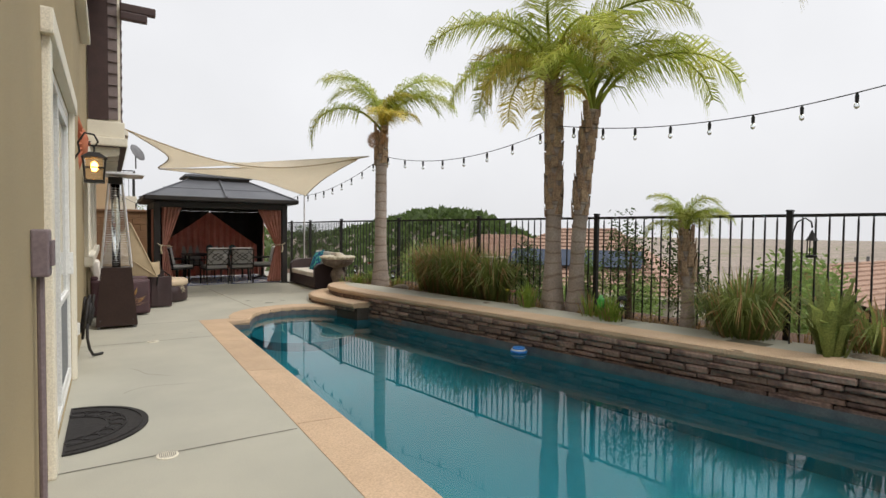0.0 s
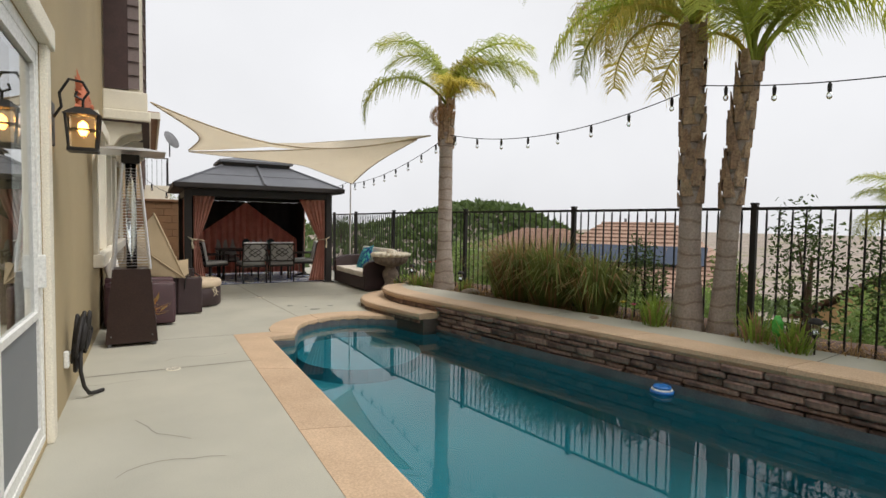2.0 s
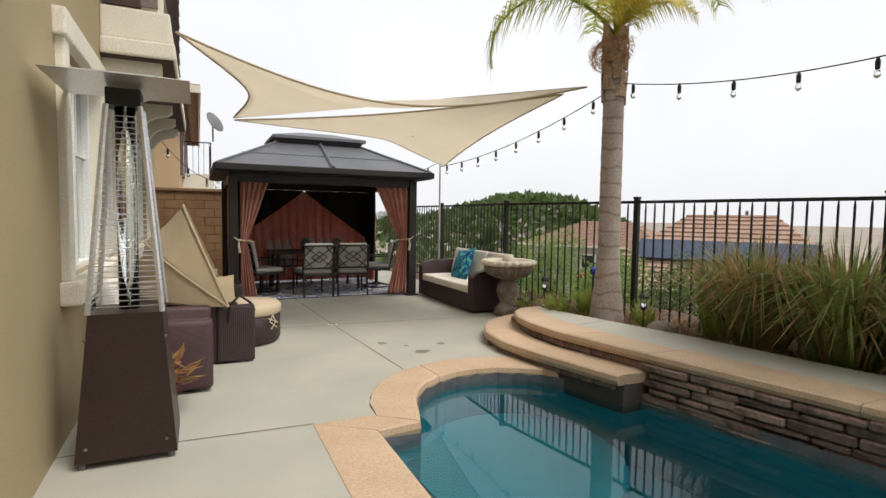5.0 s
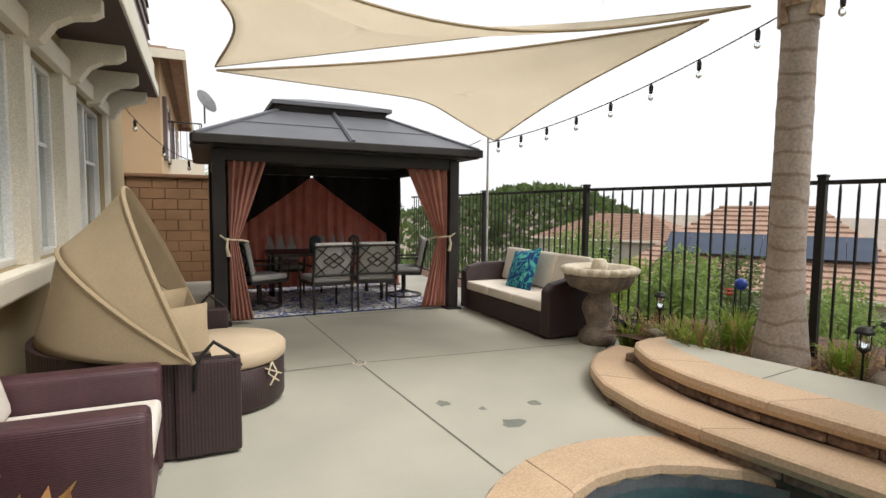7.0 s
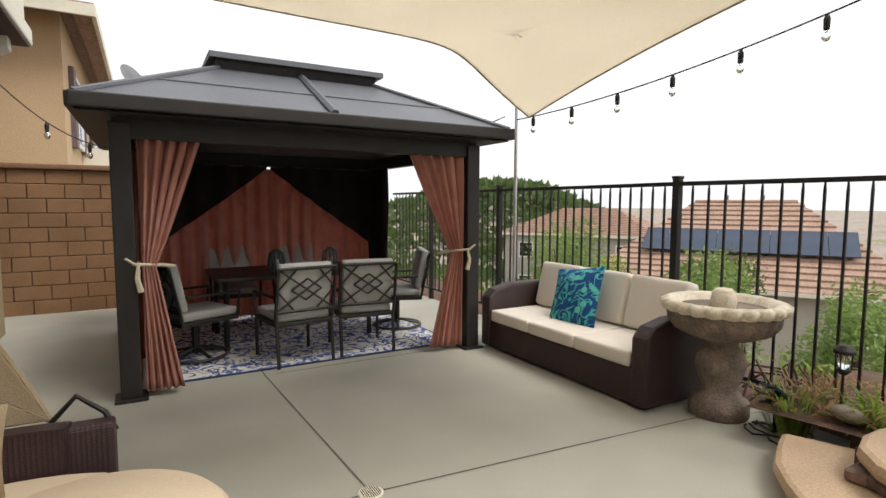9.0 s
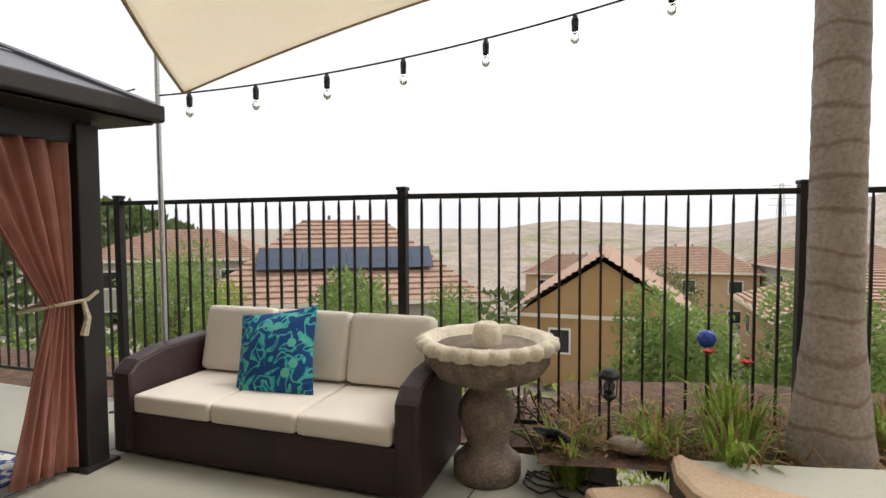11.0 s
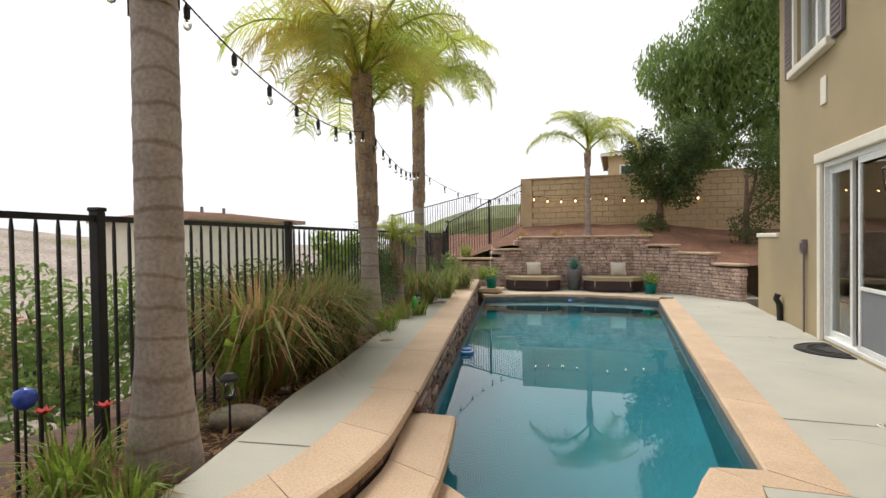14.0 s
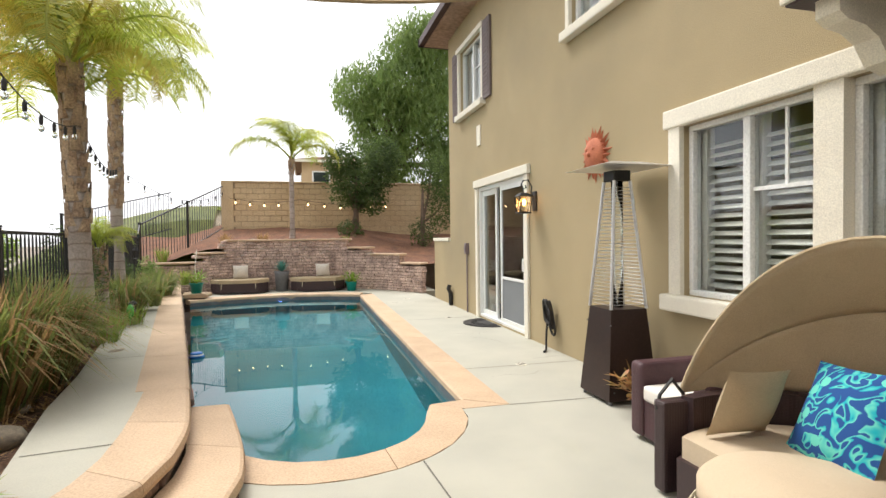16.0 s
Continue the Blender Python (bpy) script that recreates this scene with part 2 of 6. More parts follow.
# near-black: an unlit room's shade put into the colour
DARKROOM = mat("unlit_room_shade", (0.03, 0.028, 0.025), (0.02, 0.02, 0.018), 0.9, 2, 0)
SCREEN = mat("screen_mesh", (0.2, 0.21, 0.22), (0.18, 0.19, 0.2), 0.7, 3, 0.3, fine=300)
GLASS = glass("clear_glass")
WATER = glass("pool_water", (0.42, 0.8, 0.82), 0.0, 1.333)
BULB = glow("warm_bulb", (1.0, 0.66, 0.32), 4)
LAMP = glow("amber_lamp", (1.0, 0.5, 0.14), 9)
BLUEGLOW = glow("blue_led", (0.2, 0.3, 1.0), 4)
RUG = figured("patterned_rug", (0.78, 0.75, 0.68), (0.025, 0.05, 0.22), (0.07, 0.13, 0.4), 7, 0.47, 0.485)
PRINT = figured("leaf_print", (0.008, 0.06, 0.22), (0.0, 0.32, 0.38), (0.12, 0.52, 0.42), 8, 0.45, 0.465, 1.6)
wnode = WATER.node_tree.nodes.new("ShaderNodeTexNoise")
wnode.inputs["Scale"].default_value, wnode.inputs["Detail"].default_value = 1.6, 2
wbump = WATER.node_tree.nodes.new("ShaderNodeBump")
wbump.inputs["Strength"].default_value, wbump.inputs["Distance"].default_value = 0.05, 0.02
WATER.node_tree.links.new(wnode.outputs["Fac"], wbump.inputs["Height"])
WATER.node_tree.links.new(wbump.outputs["Normal"], WATER.node_tree.nodes["Principled BSDF"].inputs["Normal"])


def see_through(m, share, tint=1.0):
    """Lets part of the light through a thin leaf or cloth."""
    n, l = m.node_tree.nodes, m.node_tree.links
    p, out = n["Principled BSDF"], n["Material Output"]
    tr, mx = n.new("ShaderNodeBsdfTranslucent"), n.new("ShaderNodeMixShader")
    src = p.inputs["Base Color"].links[0].from_socket
    hs = n.new("ShaderNodeHueSaturation")
    hs.inputs["Value"].default_value = tint
    l.new(src, hs.inputs["Color"])
    l.new(hs.outputs["Color"], tr.inputs["Color"])
    mx.inputs["Fac"].default_value = share
    l.new(p.outputs["BSDF"], mx.inputs[1])
    l.new(tr.outputs["BSDF"], mx.inputs[2])
    l.new(mx.outputs["Shader"], out.inputs["Surface"])


for leafy in (FROND, FRONDY, FRONDD, GRASS, LIME, PEPPER, DARKLEAF, GRASSDRY):
    see_through(leafy, 0.45, 1.5)
see_through(SAIL, 0.55, 1.35)
see_through(BEIGE, 0.2)
see_through(CURTAIN, 0.3, 1.3)

def scars(m, scale, dark):
    """Leaf-scar rings round a palm trunk."""
    n, l = m.node_tree.nodes, m.node_tree.links
    p = n["Principled BSDF"]
    src = p.inputs["Base Color"].links[0].from_socket
    co = n.new("ShaderNodeTexCoord")
    w = n.new("ShaderNodeTexWave")
    w.bands_direction = "Z"
    w.inputs["Scale"].default_value, w.inputs["Distortion"].default_value, w.inputs["Detail Scale"].default_value = scale, 4.5, 1.2
    l.new(co.outputs["Object"], w.inputs["Vector"])
    r = n.new("ShaderNodeValToRGB")
    r.color_ramp.elements[0].position, r.color_ramp.elements[1].position = 0.0, 0.1
    r.color_ramp.elements[0].color, r.color_ramp.elements[1].color = (dark, dark * 0.92, dark * 0.85, 1), (1, 1, 1, 1)
    l.new(w.outputs["Fac"], r.inputs["Fac"])
    mx = n.new("ShaderNodeMix")
    mx.data_type, mx.blend_type = "RGBA", "MULTIPLY"
    mx.inputs["Factor"].default_value = 1
    l.new(src, mx.inputs["A"])
    l.new(r.outputs["Color"], mx.inputs["B"])
    l.new(mx.outputs["Result"], p.inputs["Base Color"])


scars(TRUNK, 1.7, 0.68)

# ---- mesh tools ----
class Build:
    """Collects shapes into one mesh."""

    def __init__(self):
        self.v, self.f = [], []

    def add(self, verts, faces):
        k = len(self.v)
        self.v += [tuple(p) for p in verts]
        self.f += [tuple(i + k for i in f) for f in faces]
        return self

    def box(self, x0, x1, y0, y1, z0, z1, m=None):
        p = [Vector((x, y, z)) for z in (z0, z1) for x, y in ((x0, y0), (x1, y0), (x1, y1), (x0, y1))]
        if m:
            p = [m @ q for q in p]
        return self.add(p, [(3, 2, 1, 0), (4, 5, 6, 7), (0, 1, 5, 4), (1, 2, 6, 5), (2, 3, 7, 6), (3, 0, 4, 7)])

    def soft(self, x0, x1, y0, y1, z0, z1, r=0.02, m=None, seg=2):
        """A box with rounded edges."""
        bm = bmesh.new()
        bmesh.ops.create_cube(bm, size=1)
        for q in bm.verts:
            q.co = Vector(((x0 + x1) / 2 + q.co.x * (x1 - x0), (y0 + y1) / 2 + q.co.y * (y1 - y0), (z0 + z1) / 2 + q.co.z * (z1 - z0)))
        bmesh.ops.bevel(bm, geom=bm.edges[:], offset=r, segments=seg, affect="EDGES", profile=0.6)
        bm.verts.index_update()
        self.add([(m @ q.co) if m else q.co for q in bm.verts], [[q.index for q in f.verts] for f in bm.faces])
        bm.free()
        return self

    def prism(self, poly, z0, z1):
        n = len(poly)
        p = [(x, y, z0) for x, y in poly] + [(x, y, z1) for x, y in poly]
        f = [tuple(range(n - 1, -1, -1)), tuple(range(n, 2 * n))]
        return self.add(p, f + [(i, (i + 1) % n, n + (i + 1) % n, n + i) for i in range(n)])

    def tube(self, pts, r, n=8, cap=True):
        """A tube along pts; r a number or a list of radii."""
        pts = [Vector(p) for p in pts]
        rr = r if isinstance(r, (list, tuple)) else [r] * len(pts)
        rings = []
        side = None
        for i, p in enumerate(pts):
            d = (pts[min(i + 1, len(pts) - 1)] - pts[max(i - 1, 0)]).normalized()
            if side is None:
                side = d.orthogonal().normalized()
            side = (side - d * side.dot(d)).normalized()
            up = d.cross(side)
            rings += [p + (side * math.cos(a) + up * math.sin(a)) * rr[i] for a in (2 * math.pi * k / n for k in range(n))]
        f = [(i * n + k, i * n + (k + 1) % n, (i + 1) * n + (k + 1) % n, (i + 1) * n + k) for i in range(len(pts) - 1) for k in range(n)]
        if cap:
            f += [tuple(range(n - 1, -1, -1)), tuple(range((len(pts) - 1) * n, len(pts) * n))]
        return self.add(rings, f)

    def lathe(self, prof, n=24, at=(0, 0, 0), wob=None):
        """prof: rows of radius, height. wob(angle, row) scales the radius."""
        p, m = [], len(prof)
        for i, (r, z) in enumerate(prof):
            for k in range(n):
                a = 2 * math.pi * k / n
                q = r * (wob(a, i) if wob else 1)
                p.append((at[0] + q * math.cos(a), at[1] + q * math.sin(a), at[2] + z))
        f = [(i * n + k, i * n + (k + 1) % n, (i + 1) * n + (k + 1) % n, (i + 1) * n + k) for i in range(m - 1) for k in range(n)]
        return self.add(p, f + [tuple(range(n - 1, -1, -1)), tuple(range((m - 1) * n, m * n))])

    def sheet(self, nu, nv, fn):
        p = [fn(i / nu, j / nv) for i in range(nu + 1) for j in range(nv + 1)]
        return self.add(p, [(i * (nv + 1) + j, (i + 1) * (nv + 1) + j, (i + 1) * (nv + 1) + j + 1, i * (nv + 1) + j + 1) for i in range(nu) for j in range(nv)])

    def leaf(self, a, b, w, up=(0, 0, 1), bend=0.0):
        """A pointed blade from a to b."""
        a, b = Vector(a), Vector(b)
        d = b - a
        s = d.cross(Vector(up))
        s = s.normalized() * w / 2 if s.length > 1e-6 else Vector((w / 2, 0, 0))
        mid = a + d * 0.45 + Vector((0, 0, bend))
        return self.add([a - s * 0.5, a + s * 0.5, mid + s, b, mid - s], [(0, 1, 2, 4), (4, 2, 3)])

    def mesh(self, name, m, smooth=False):
        me = bpy.data.meshes.new(name)
        me.from_pydata(self.v, [], self.f)
        me.materials.append(m)
        if smooth:
            me.polygons.foreach_set("use_smooth", [True] * len(me.polygons))
        me.update()
        return me

    def ob(self, name, m, parent=None, smooth=False, at=None, **tags):
        o = new(name, self.mesh(name, m, smooth))
        if parent:
            o.parent = parent
        if at is not None:
            o.matrix_basis = at
        return tagged(o, **tags) if tags else o


def thing(name, m, label, category, group="", kind=""):
    return tagged(place_of(new(name), m), label, category, group, kind)


def place_of(o, m):
    o.matrix_basis = m
    return o


def arc(cx, cy, r, a0, a1, n):
    return [(cx + r * math.cos(radians(a0 + (a1 - a0) * i / n)), cy + r * math.sin(radians(a0 + (a1 - a0) * i / n))) for i in range(n + 1)]


def along(path, d):
    """The point at distance d along a plan path, and the direction there."""
    for (x0, y0), (x1, y1) in zip(path, path[1:]):
        l = math.hypot(x1 - x0, y1 - y0)
        if d <= l or (x1, y1) == path[-1]:
            return x0 + (x1 - x0) * d / l, y0 + (y1 - y0) * d / l, math.atan2(y1 - y0, x1 - x0)
        d -= l


def length(path):
    return sum(math.dist(a, b) for a, b in zip(path, path[1:]))


def ribbon(inner, outer, z0, z1, edge=0.035):
    """A stone between two plan lines, its inner edge rounded over."""
    b = Build()
    rows = []
    for (xi, yi), (xo, yo) in zip(inner, outer):
        d = Vector((xi - xo, yi - yo)).normalized() * edge
        rows.append([(xi - d.x * 0.4, yi - d.y * 0.4, z0), (xi, yi, (z0 + z1) / 2 - edge * 0.2), (xi - d.x * 0.3, yi - d.y * 0.3, z1 - edge * 0.3), (xi - d.x, yi - d.y, z1), (xo, yo, z1), (xo, yo, z0)])
    n = len(rows)
    b.add([p for r in rows for p in r], [(i * 6 + k, (i + 1) * 6 + k, (i + 1) * 6 + (k + 1) % 6, i * 6 + (k + 1) % 6) for i in range(n - 1) for k in range(6)] + [(0, 1, 2, 3, 4, 5), tuple(range(n * 6 - 1, n * 6 - 7, -1))])
    return b


def copings(name, inner, outer, z0, z1, parent, m, step, gap=0.006):
    """Stones along two lines that run side by side, one object each."""
    li = length(inner)
    lo = length(outer)
    k = max(1, round(li / step))
    for i in range(k):
        f0, f1 = i / k + gap / li / 2, (i + 1) / k - gap / li / 2
        seg = 5
        a = [along(inner, li * (f0 + (f1 - f0) * j / seg))[:2] for j in range(seg + 1)]
        c = [along(outer, lo * (f0 + (f1 - f0) * j / seg))[:2] for j in range(seg + 1)]
        ribbon(a, c, z0, z1).ob(name, m, parent)


# ---- ground, patio and pool ----
W = 0.7  # the house face towards the pool


def smooth01(a, b, x):
    q = min(1, max(0, (x - a) / (b - a)))
    return q * q * (3 - 2 * q)


def fence_x(y):
    return 6.27 - 0.15 * (y - 10.6) if y < 13 else 5.91 + 0.02 * (y - 13)


def hill(x, y, cx, cy, h, rx, ry):
    return h * math.exp(-((x - cx) / rx) ** 2 - ((y - cy) / ry) ** 2)


def land(x, y):
    z = -2.2 - 4.3 * smooth01(7.5, 26, x) - 14 * smooth01(40, 160, x) - 10 * smooth01(200, 1500, x)
    z += 10 * smooth01(90, 900, -y) + 6 * smooth01(26, 120, -x)
    z += hill(x, y, 50, 72, 8.5, 16, 26) + hill(x, y, 20, 110, 7, 30, 40) + hill(x, y, 330, -130, 34, 110, 75) + hill(x, y, 250, -230, 36, 130, 70)
    z += hill(x, y, 620, 60, 26, 220, 160) + hill(x, y, 900, -300, 46, 300, 200) + hill(x, y, 1000, 500, 12, 300, 200)
    z += 5.0 * smooth01(-3.5, -9, y) * smooth01(30, 8, x)
    return z + (noise.noise((x * 0.03, y * 0.03, 0)) * 3 + noise.noise((x * 0.15, y * 0.15, 4)) * 0.5) * smooth01(14, 60, abs(x) + abs(y) * 0.3)


cuts = [-3000, -1500, -700, -300, -120, -60, -30] + [-18 + 2 * i for i in range(40)] + [66, 74, 84, 95, 110, 125, 145, 170, 200, 235, 275, 320, 370, 430, 500, 580, 680, 800, 950, 1200, 1600, 2300, 3500]
gb = Build()
gb.sheet(len(cuts) - 1, len(cuts) - 1, lambda u, v: (cuts[round(u * (len(cuts) - 1))], cuts[round(v * (len(cuts) - 1))], land(cuts[round(u * (len(cuts) - 1))], cuts[round(v * (len(cuts) - 1))])))
gb.ob("ground", LAWN, smooth=True, label="scrub-covered hillside and valley beyond the yard, haze greyed into its colour", category="ground", kind="structure")

lobe_in = arc(3.8, 9.15, 0.83, 182, 42, 14)
lobe_out = arc(3.8, 9.15, 1.2, 177, 42, 14)
far_in = [(2.5, -0.75), (3.3, -1.15), (4.3, -1.36), (5.3, -1.3), (6.1, -1.05), (6.75, -0.75)]
far_out = [(2.36, -1.2), (3.2, -1.62), (4.3, -1.85), (5.4, -1.78), (6.3, -1.5), (7.0, -1.2)]
edge_w = [(2.5, -0.75), (2.56, 8.95)]


def wall_x(y):
    return 4.9 - 0.21 * (y - 8.97)


step_out = [(4.6, 8.92), (4.49, 9.4), (4.39, 9.9), (4.34, 10.35), (4.42, 10.85), (4.64, 11.25), (4.95, 11.52), (5.3, 11.66)]
deck_out = [(4.92, 8.9), (4.82, 9.4), (4.73, 9.9), (4.72, 10.35), (4.79, 10.75), (4.93, 11.05), (5.15, 11.25), (5.45, 11.25)]

floor = Build().prism([(W, -1.25), (2.13, -1.25), (2.17, 9.22), (2.62, 9.22)] + lobe_out[1:] + [(4.9, 9.9), (4.9, 11.3), (5.9, 11.55), (5.95, 13.2), (5.95, 14.95), (5.95, 18.6), (-2.4, 18.6), (-2.4, 17.5), (W, 17.5)], -0.2, 0).ob(
    "floor", CONCRETE, label="pale grey-green broom-finished concrete patio with hairline cracks", category="patio", kind="structure")
Build().prism([(0.2, -1.25), (2.3, -1.25)] + far_out + [(7.5, -1.6), (7.6, -4), (0.2, -4)], -0.2, -0.004).ob("floor", CONCRETE, label="concrete landing behind the end of the pool", category="patio", kind="structure")


def strip(path, w=0.012, z=0.0025):
    """A thin control joint laid along a path."""
    b = Build()
    for (x0, y0), (x1, y1) in zip(path, path[1:]):
        d = Vector((x1 - x0, y1 - y0)).normalized() * w / 2
        b.add([(x0 + d.y, y0 - d.x, z), (x1 + d.y, y1 - d.x, z), (x1 - d.y, y1 + d.x, z), (x0 - d.y, y0 + d.x, z)], [(0, 1, 2, 3)])
    return b


for jp in ([(W, 4.05), (2.13, 4.05)], [(W, 7.88), (2.16, 7.86)], [(W, 9.3), (2.17, 9.23)], [(3.2, 10.2), (3.05, 12.45), (2.95, 14.6), (2.9, 18)], [(W, 12.45), (3.05, 12.45), (5.9, 12.2)], [(3.05, 14.62), (5.4, 14.62)], [(W, 1.3), (2.13, 1.3)]):
    strip(jp).ob("patio_joint", JOINT, floor)
rnd = random.Random(4)
for cx, cy, cr in ((3.33, 11.25, 0.06), (3.62, 10.75, 0.08), (3.95, 11.0, 0.06), (3.55, 11.05, 0.03), (2.4, 12.5, 0.02)):
    Build().prism([(cx + cr * (0.6 + 0.6 * rnd.random()) * math.cos(a), cy + cr * (0.6 + 0.6 * rnd.random()) * math.sin(a)) for a in (k * 0.5236 for k in range(12))], 0.001, 0.002).ob("damp_stain", mat("damp", (0.2, 0.21, 0.18)), floor)
crack = random.Random(9)
for cx, cy, ang in ((1.2, 3.1, 20), (1.5, 6.0, 160), (1.4, 8.2, 30), (1.2, 7.6, 170), (1.1, 5.6, 60)):
    pts, a = [(cx, cy)], radians(ang)
    for i in range(7):
        a += crack.uniform(-0.6, 0.6)
        pts.append((pts[-1][0] + 0.09 * math.cos(a), pts[-1][1] + 0.09 * math.sin(a)))
    strip(pts, 0.004, 0.002).ob("hairline_crack", JOINT, floor)


def drain_cover(x, y):
    t = thing("drain_cover", pose(x, y, 0), "round cream plastic drain cover set in concrete", "drain", "deck drains")
    Build().lathe([(0.062, -0.01), (0.065, 0.004), (0.058, 0.007)], 24).ob("rim", TRIM, t)
    g = Build()
    for i in range(-4, 5):
        w = math.sqrt(0.055**2 - (i * 0.011) ** 2)
        g.box(i * 0.011 - 0.002, i * 0.011 + 0.002, -w, w, 0.0072, 0.009)
    g.ob("grate", GROUT, t)


for dx, dy in ((1.46, 7.85), (1.3, 4.02), (3.05, 12.45), (1.45, 0.6)):
    drain_cover(dx, dy)

pool = tagged(new("pool"), "in-ground swimming pool with dark teal plaster", "pool", kind="structure")
inner = far_in[::-1] + edge_w[1:] + [(2.88, 9.0)] + lobe_in[1:] + [(4.75, 9.2), (wall_x(8.9), 8.9)]
n_in = len(inner)
Build().add([(x, y, z) for z in (-0.05, -0.26) for x, y in inner], [(i, (i + 1) % n_in, n_in + (i + 1) % n_in, n_in + i) for i in range(n_in)]).ob("tile_band", TILE, pool)
Build().add([(x, y, z) for z in (-0.26, -1.5) for x, y in inner], [(i, (i + 1) % n_in, n_in + (i + 1) % n_in, n_in + i) for i in range(n_in)]).ob("basin_wall", PLASTER, pool)
Build().prism(inner, -1.6, -1.5).ob("basin_floor", PLASTER, pool)
Build().prism(arc(3.8, 9.15, 0.85, 0, 360, 28)[:-1], -1.5, -1.0).ob("pool_step", PLASTER, pool)
Build().prism(far_in + [(6.4, -0.3), (4.5, -0.6), (2.7, -0.3)], -1.5, -0.6).ob("bench", PLASTER, pool)
water = Build().add([(x, y, -0.13) for x, y in inner[::-1]], [tuple(range(n_in))]).ob("water", WATER, label="still teal pool water mirroring the sky", category="water", kind="structure")
water.visible_shadow = False
Build().lathe([(0.04, 0), (0.05, 0.02), (0.03, 0.03)], 16).ob("pool_light", BLUEGLOW, at=pose(4.6, -1.28, -0.22, 90), label="small glowing blue pool light", category="pool light")
# the blue chlorine float
fl = thing("pool_float", pose(5.48, 5.54, -0.13), "round blue and white floating chlorine dispenser on water", "pool float")
Build().lathe([(0.02, -0.08), (0.05, -0.07), (0.06, -0.01), (0.105, -0.005), (0.11, 0.02), (0.1, 0.03)], 24).ob("float", BLUEP, fl, True)
Build().lathe([(0.1, 0.03), (0.095, 0.04), (0.07, 0.045)], 24).ob("band", WHITE, fl, True)
Build().lathe([(0.085, 0.045), (0.08, 0.065), (0.03, 0.072)], 24).ob("cap", BLUEP, fl, True)

# raised deck and steps along the pool
deck = tagged(new("raised_deck"), "raised planter deck with tan bullnose coping and stone face", "deck", kind="structure")
ys = [8.9 - i * 0.7 for i in range(16)] + [-2.5]
edge = [(wall_x(y), y) for y in ys]
seam = [(wall_x(y) + 0.42, y) for y in ys]
back = [(wall_x(y) + 0.95, y) for y in ys]
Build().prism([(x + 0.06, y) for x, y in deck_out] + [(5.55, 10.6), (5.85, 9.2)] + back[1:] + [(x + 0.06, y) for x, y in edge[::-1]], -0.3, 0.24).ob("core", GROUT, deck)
Build().prism([(5.42, 11.18), (5.52, 10.6), (5.85, 9.2)] + back[1:] + [(x - 0.15, y) for x, y in seam[::-1]] + [(5.0, 9.9), (4.98, 10.4), (5.1, 10.9)], 0.24, 0.298).ob("slab", CONCRETE, deck, label="pale concrete slab with joints")
copings("coping_stone", edge, seam, 0.22, 0.302, deck, COPING, 1.5)
deck_seam = [(5.27, 8.9), (5.2, 9.4), (5.14, 9.9), (5.12, 10.35), (5.16, 10.7), (5.25, 10.95), (5.36, 11.12), (5.46, 11.2)]
copings("coping_stone", deck_out, deck_seam, 0.22, 0.302, deck, COPING, 0.95)
for y in (10.1, 7.4, 4.6, 1.9):
    strip([(wall_x(y) + 0.42, y), (wall_x(y) + 0.93, y + 0.06)], 0.01, 0.3005).ob("joint", JOINT, deck)
Build().box(6.15, 6.75, 3.05, 3.42, 0.2995, 0.3015).ob("damp_patch", mat("damp_slab", (0.16, 0.15, 0.11)), deck)
st = tagged(new("deck_step"), "curved tan step with rounded nosing and stone riser", "step", kind="structure")
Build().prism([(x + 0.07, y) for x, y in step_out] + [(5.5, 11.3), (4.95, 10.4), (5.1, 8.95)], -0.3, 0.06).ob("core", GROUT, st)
step_in = [(5.02, 8.92), (4.86, 9.45), (4.75, 9.9), (4.74, 10.3), (4.82, 10.7), (5.0, 11.0), (5.22, 11.2), (5.45, 11.3)]
copings("tread_stone", step_out, step_in, 0.055, 0.142, st, COPING, 1.0)
fs = tagged(new("corner_step"), "small tan step beside the raised deck", "step", kind="structure")
ribbon([(6.35, -1.55), (6.4, -1.0)], [(7.05, -1.7), (6.98, -1.0)], 0.06, 0.15).ob("tread_stone", COPING, fs)
Build().box(6.45, 7.0, -1.5, -1.03, -0.3, 0.06).ob("core", STONE, fs)

cop = tagged(new("pool_coping"), "tan poured coping round the pool", "coping", kind="structure")
copings("coping_stone", edge_w, [(2.13, -0.95), (2.17, 9.22)], -0.09, 0.004, cop, COPING, 1.55)
copings("coping_stone", far_in, far_out, -0.09, 0.02, cop, COPING, 1.5)
copings("coping_stone", [(2.88, 9.0)] + lobe_in[1:], [(2.62, 9.2)] + lobe_out[1:], -0.09, 0.004, cop, COPING, 0.95)
ribbon([(2.57, 8.95), (2.88, 8.99)], [(2.17, 9.22), (2.6, 9.22)], -0.09, 0.003).ob("coping_stone", COPING, cop)
ribbon([(4.42, 9.71), (4.9, 9.15)], [(4.7, 9.95), (4.95, 9.6)], -0.09, -0.002).ob("coping_stone", COPING, cop)

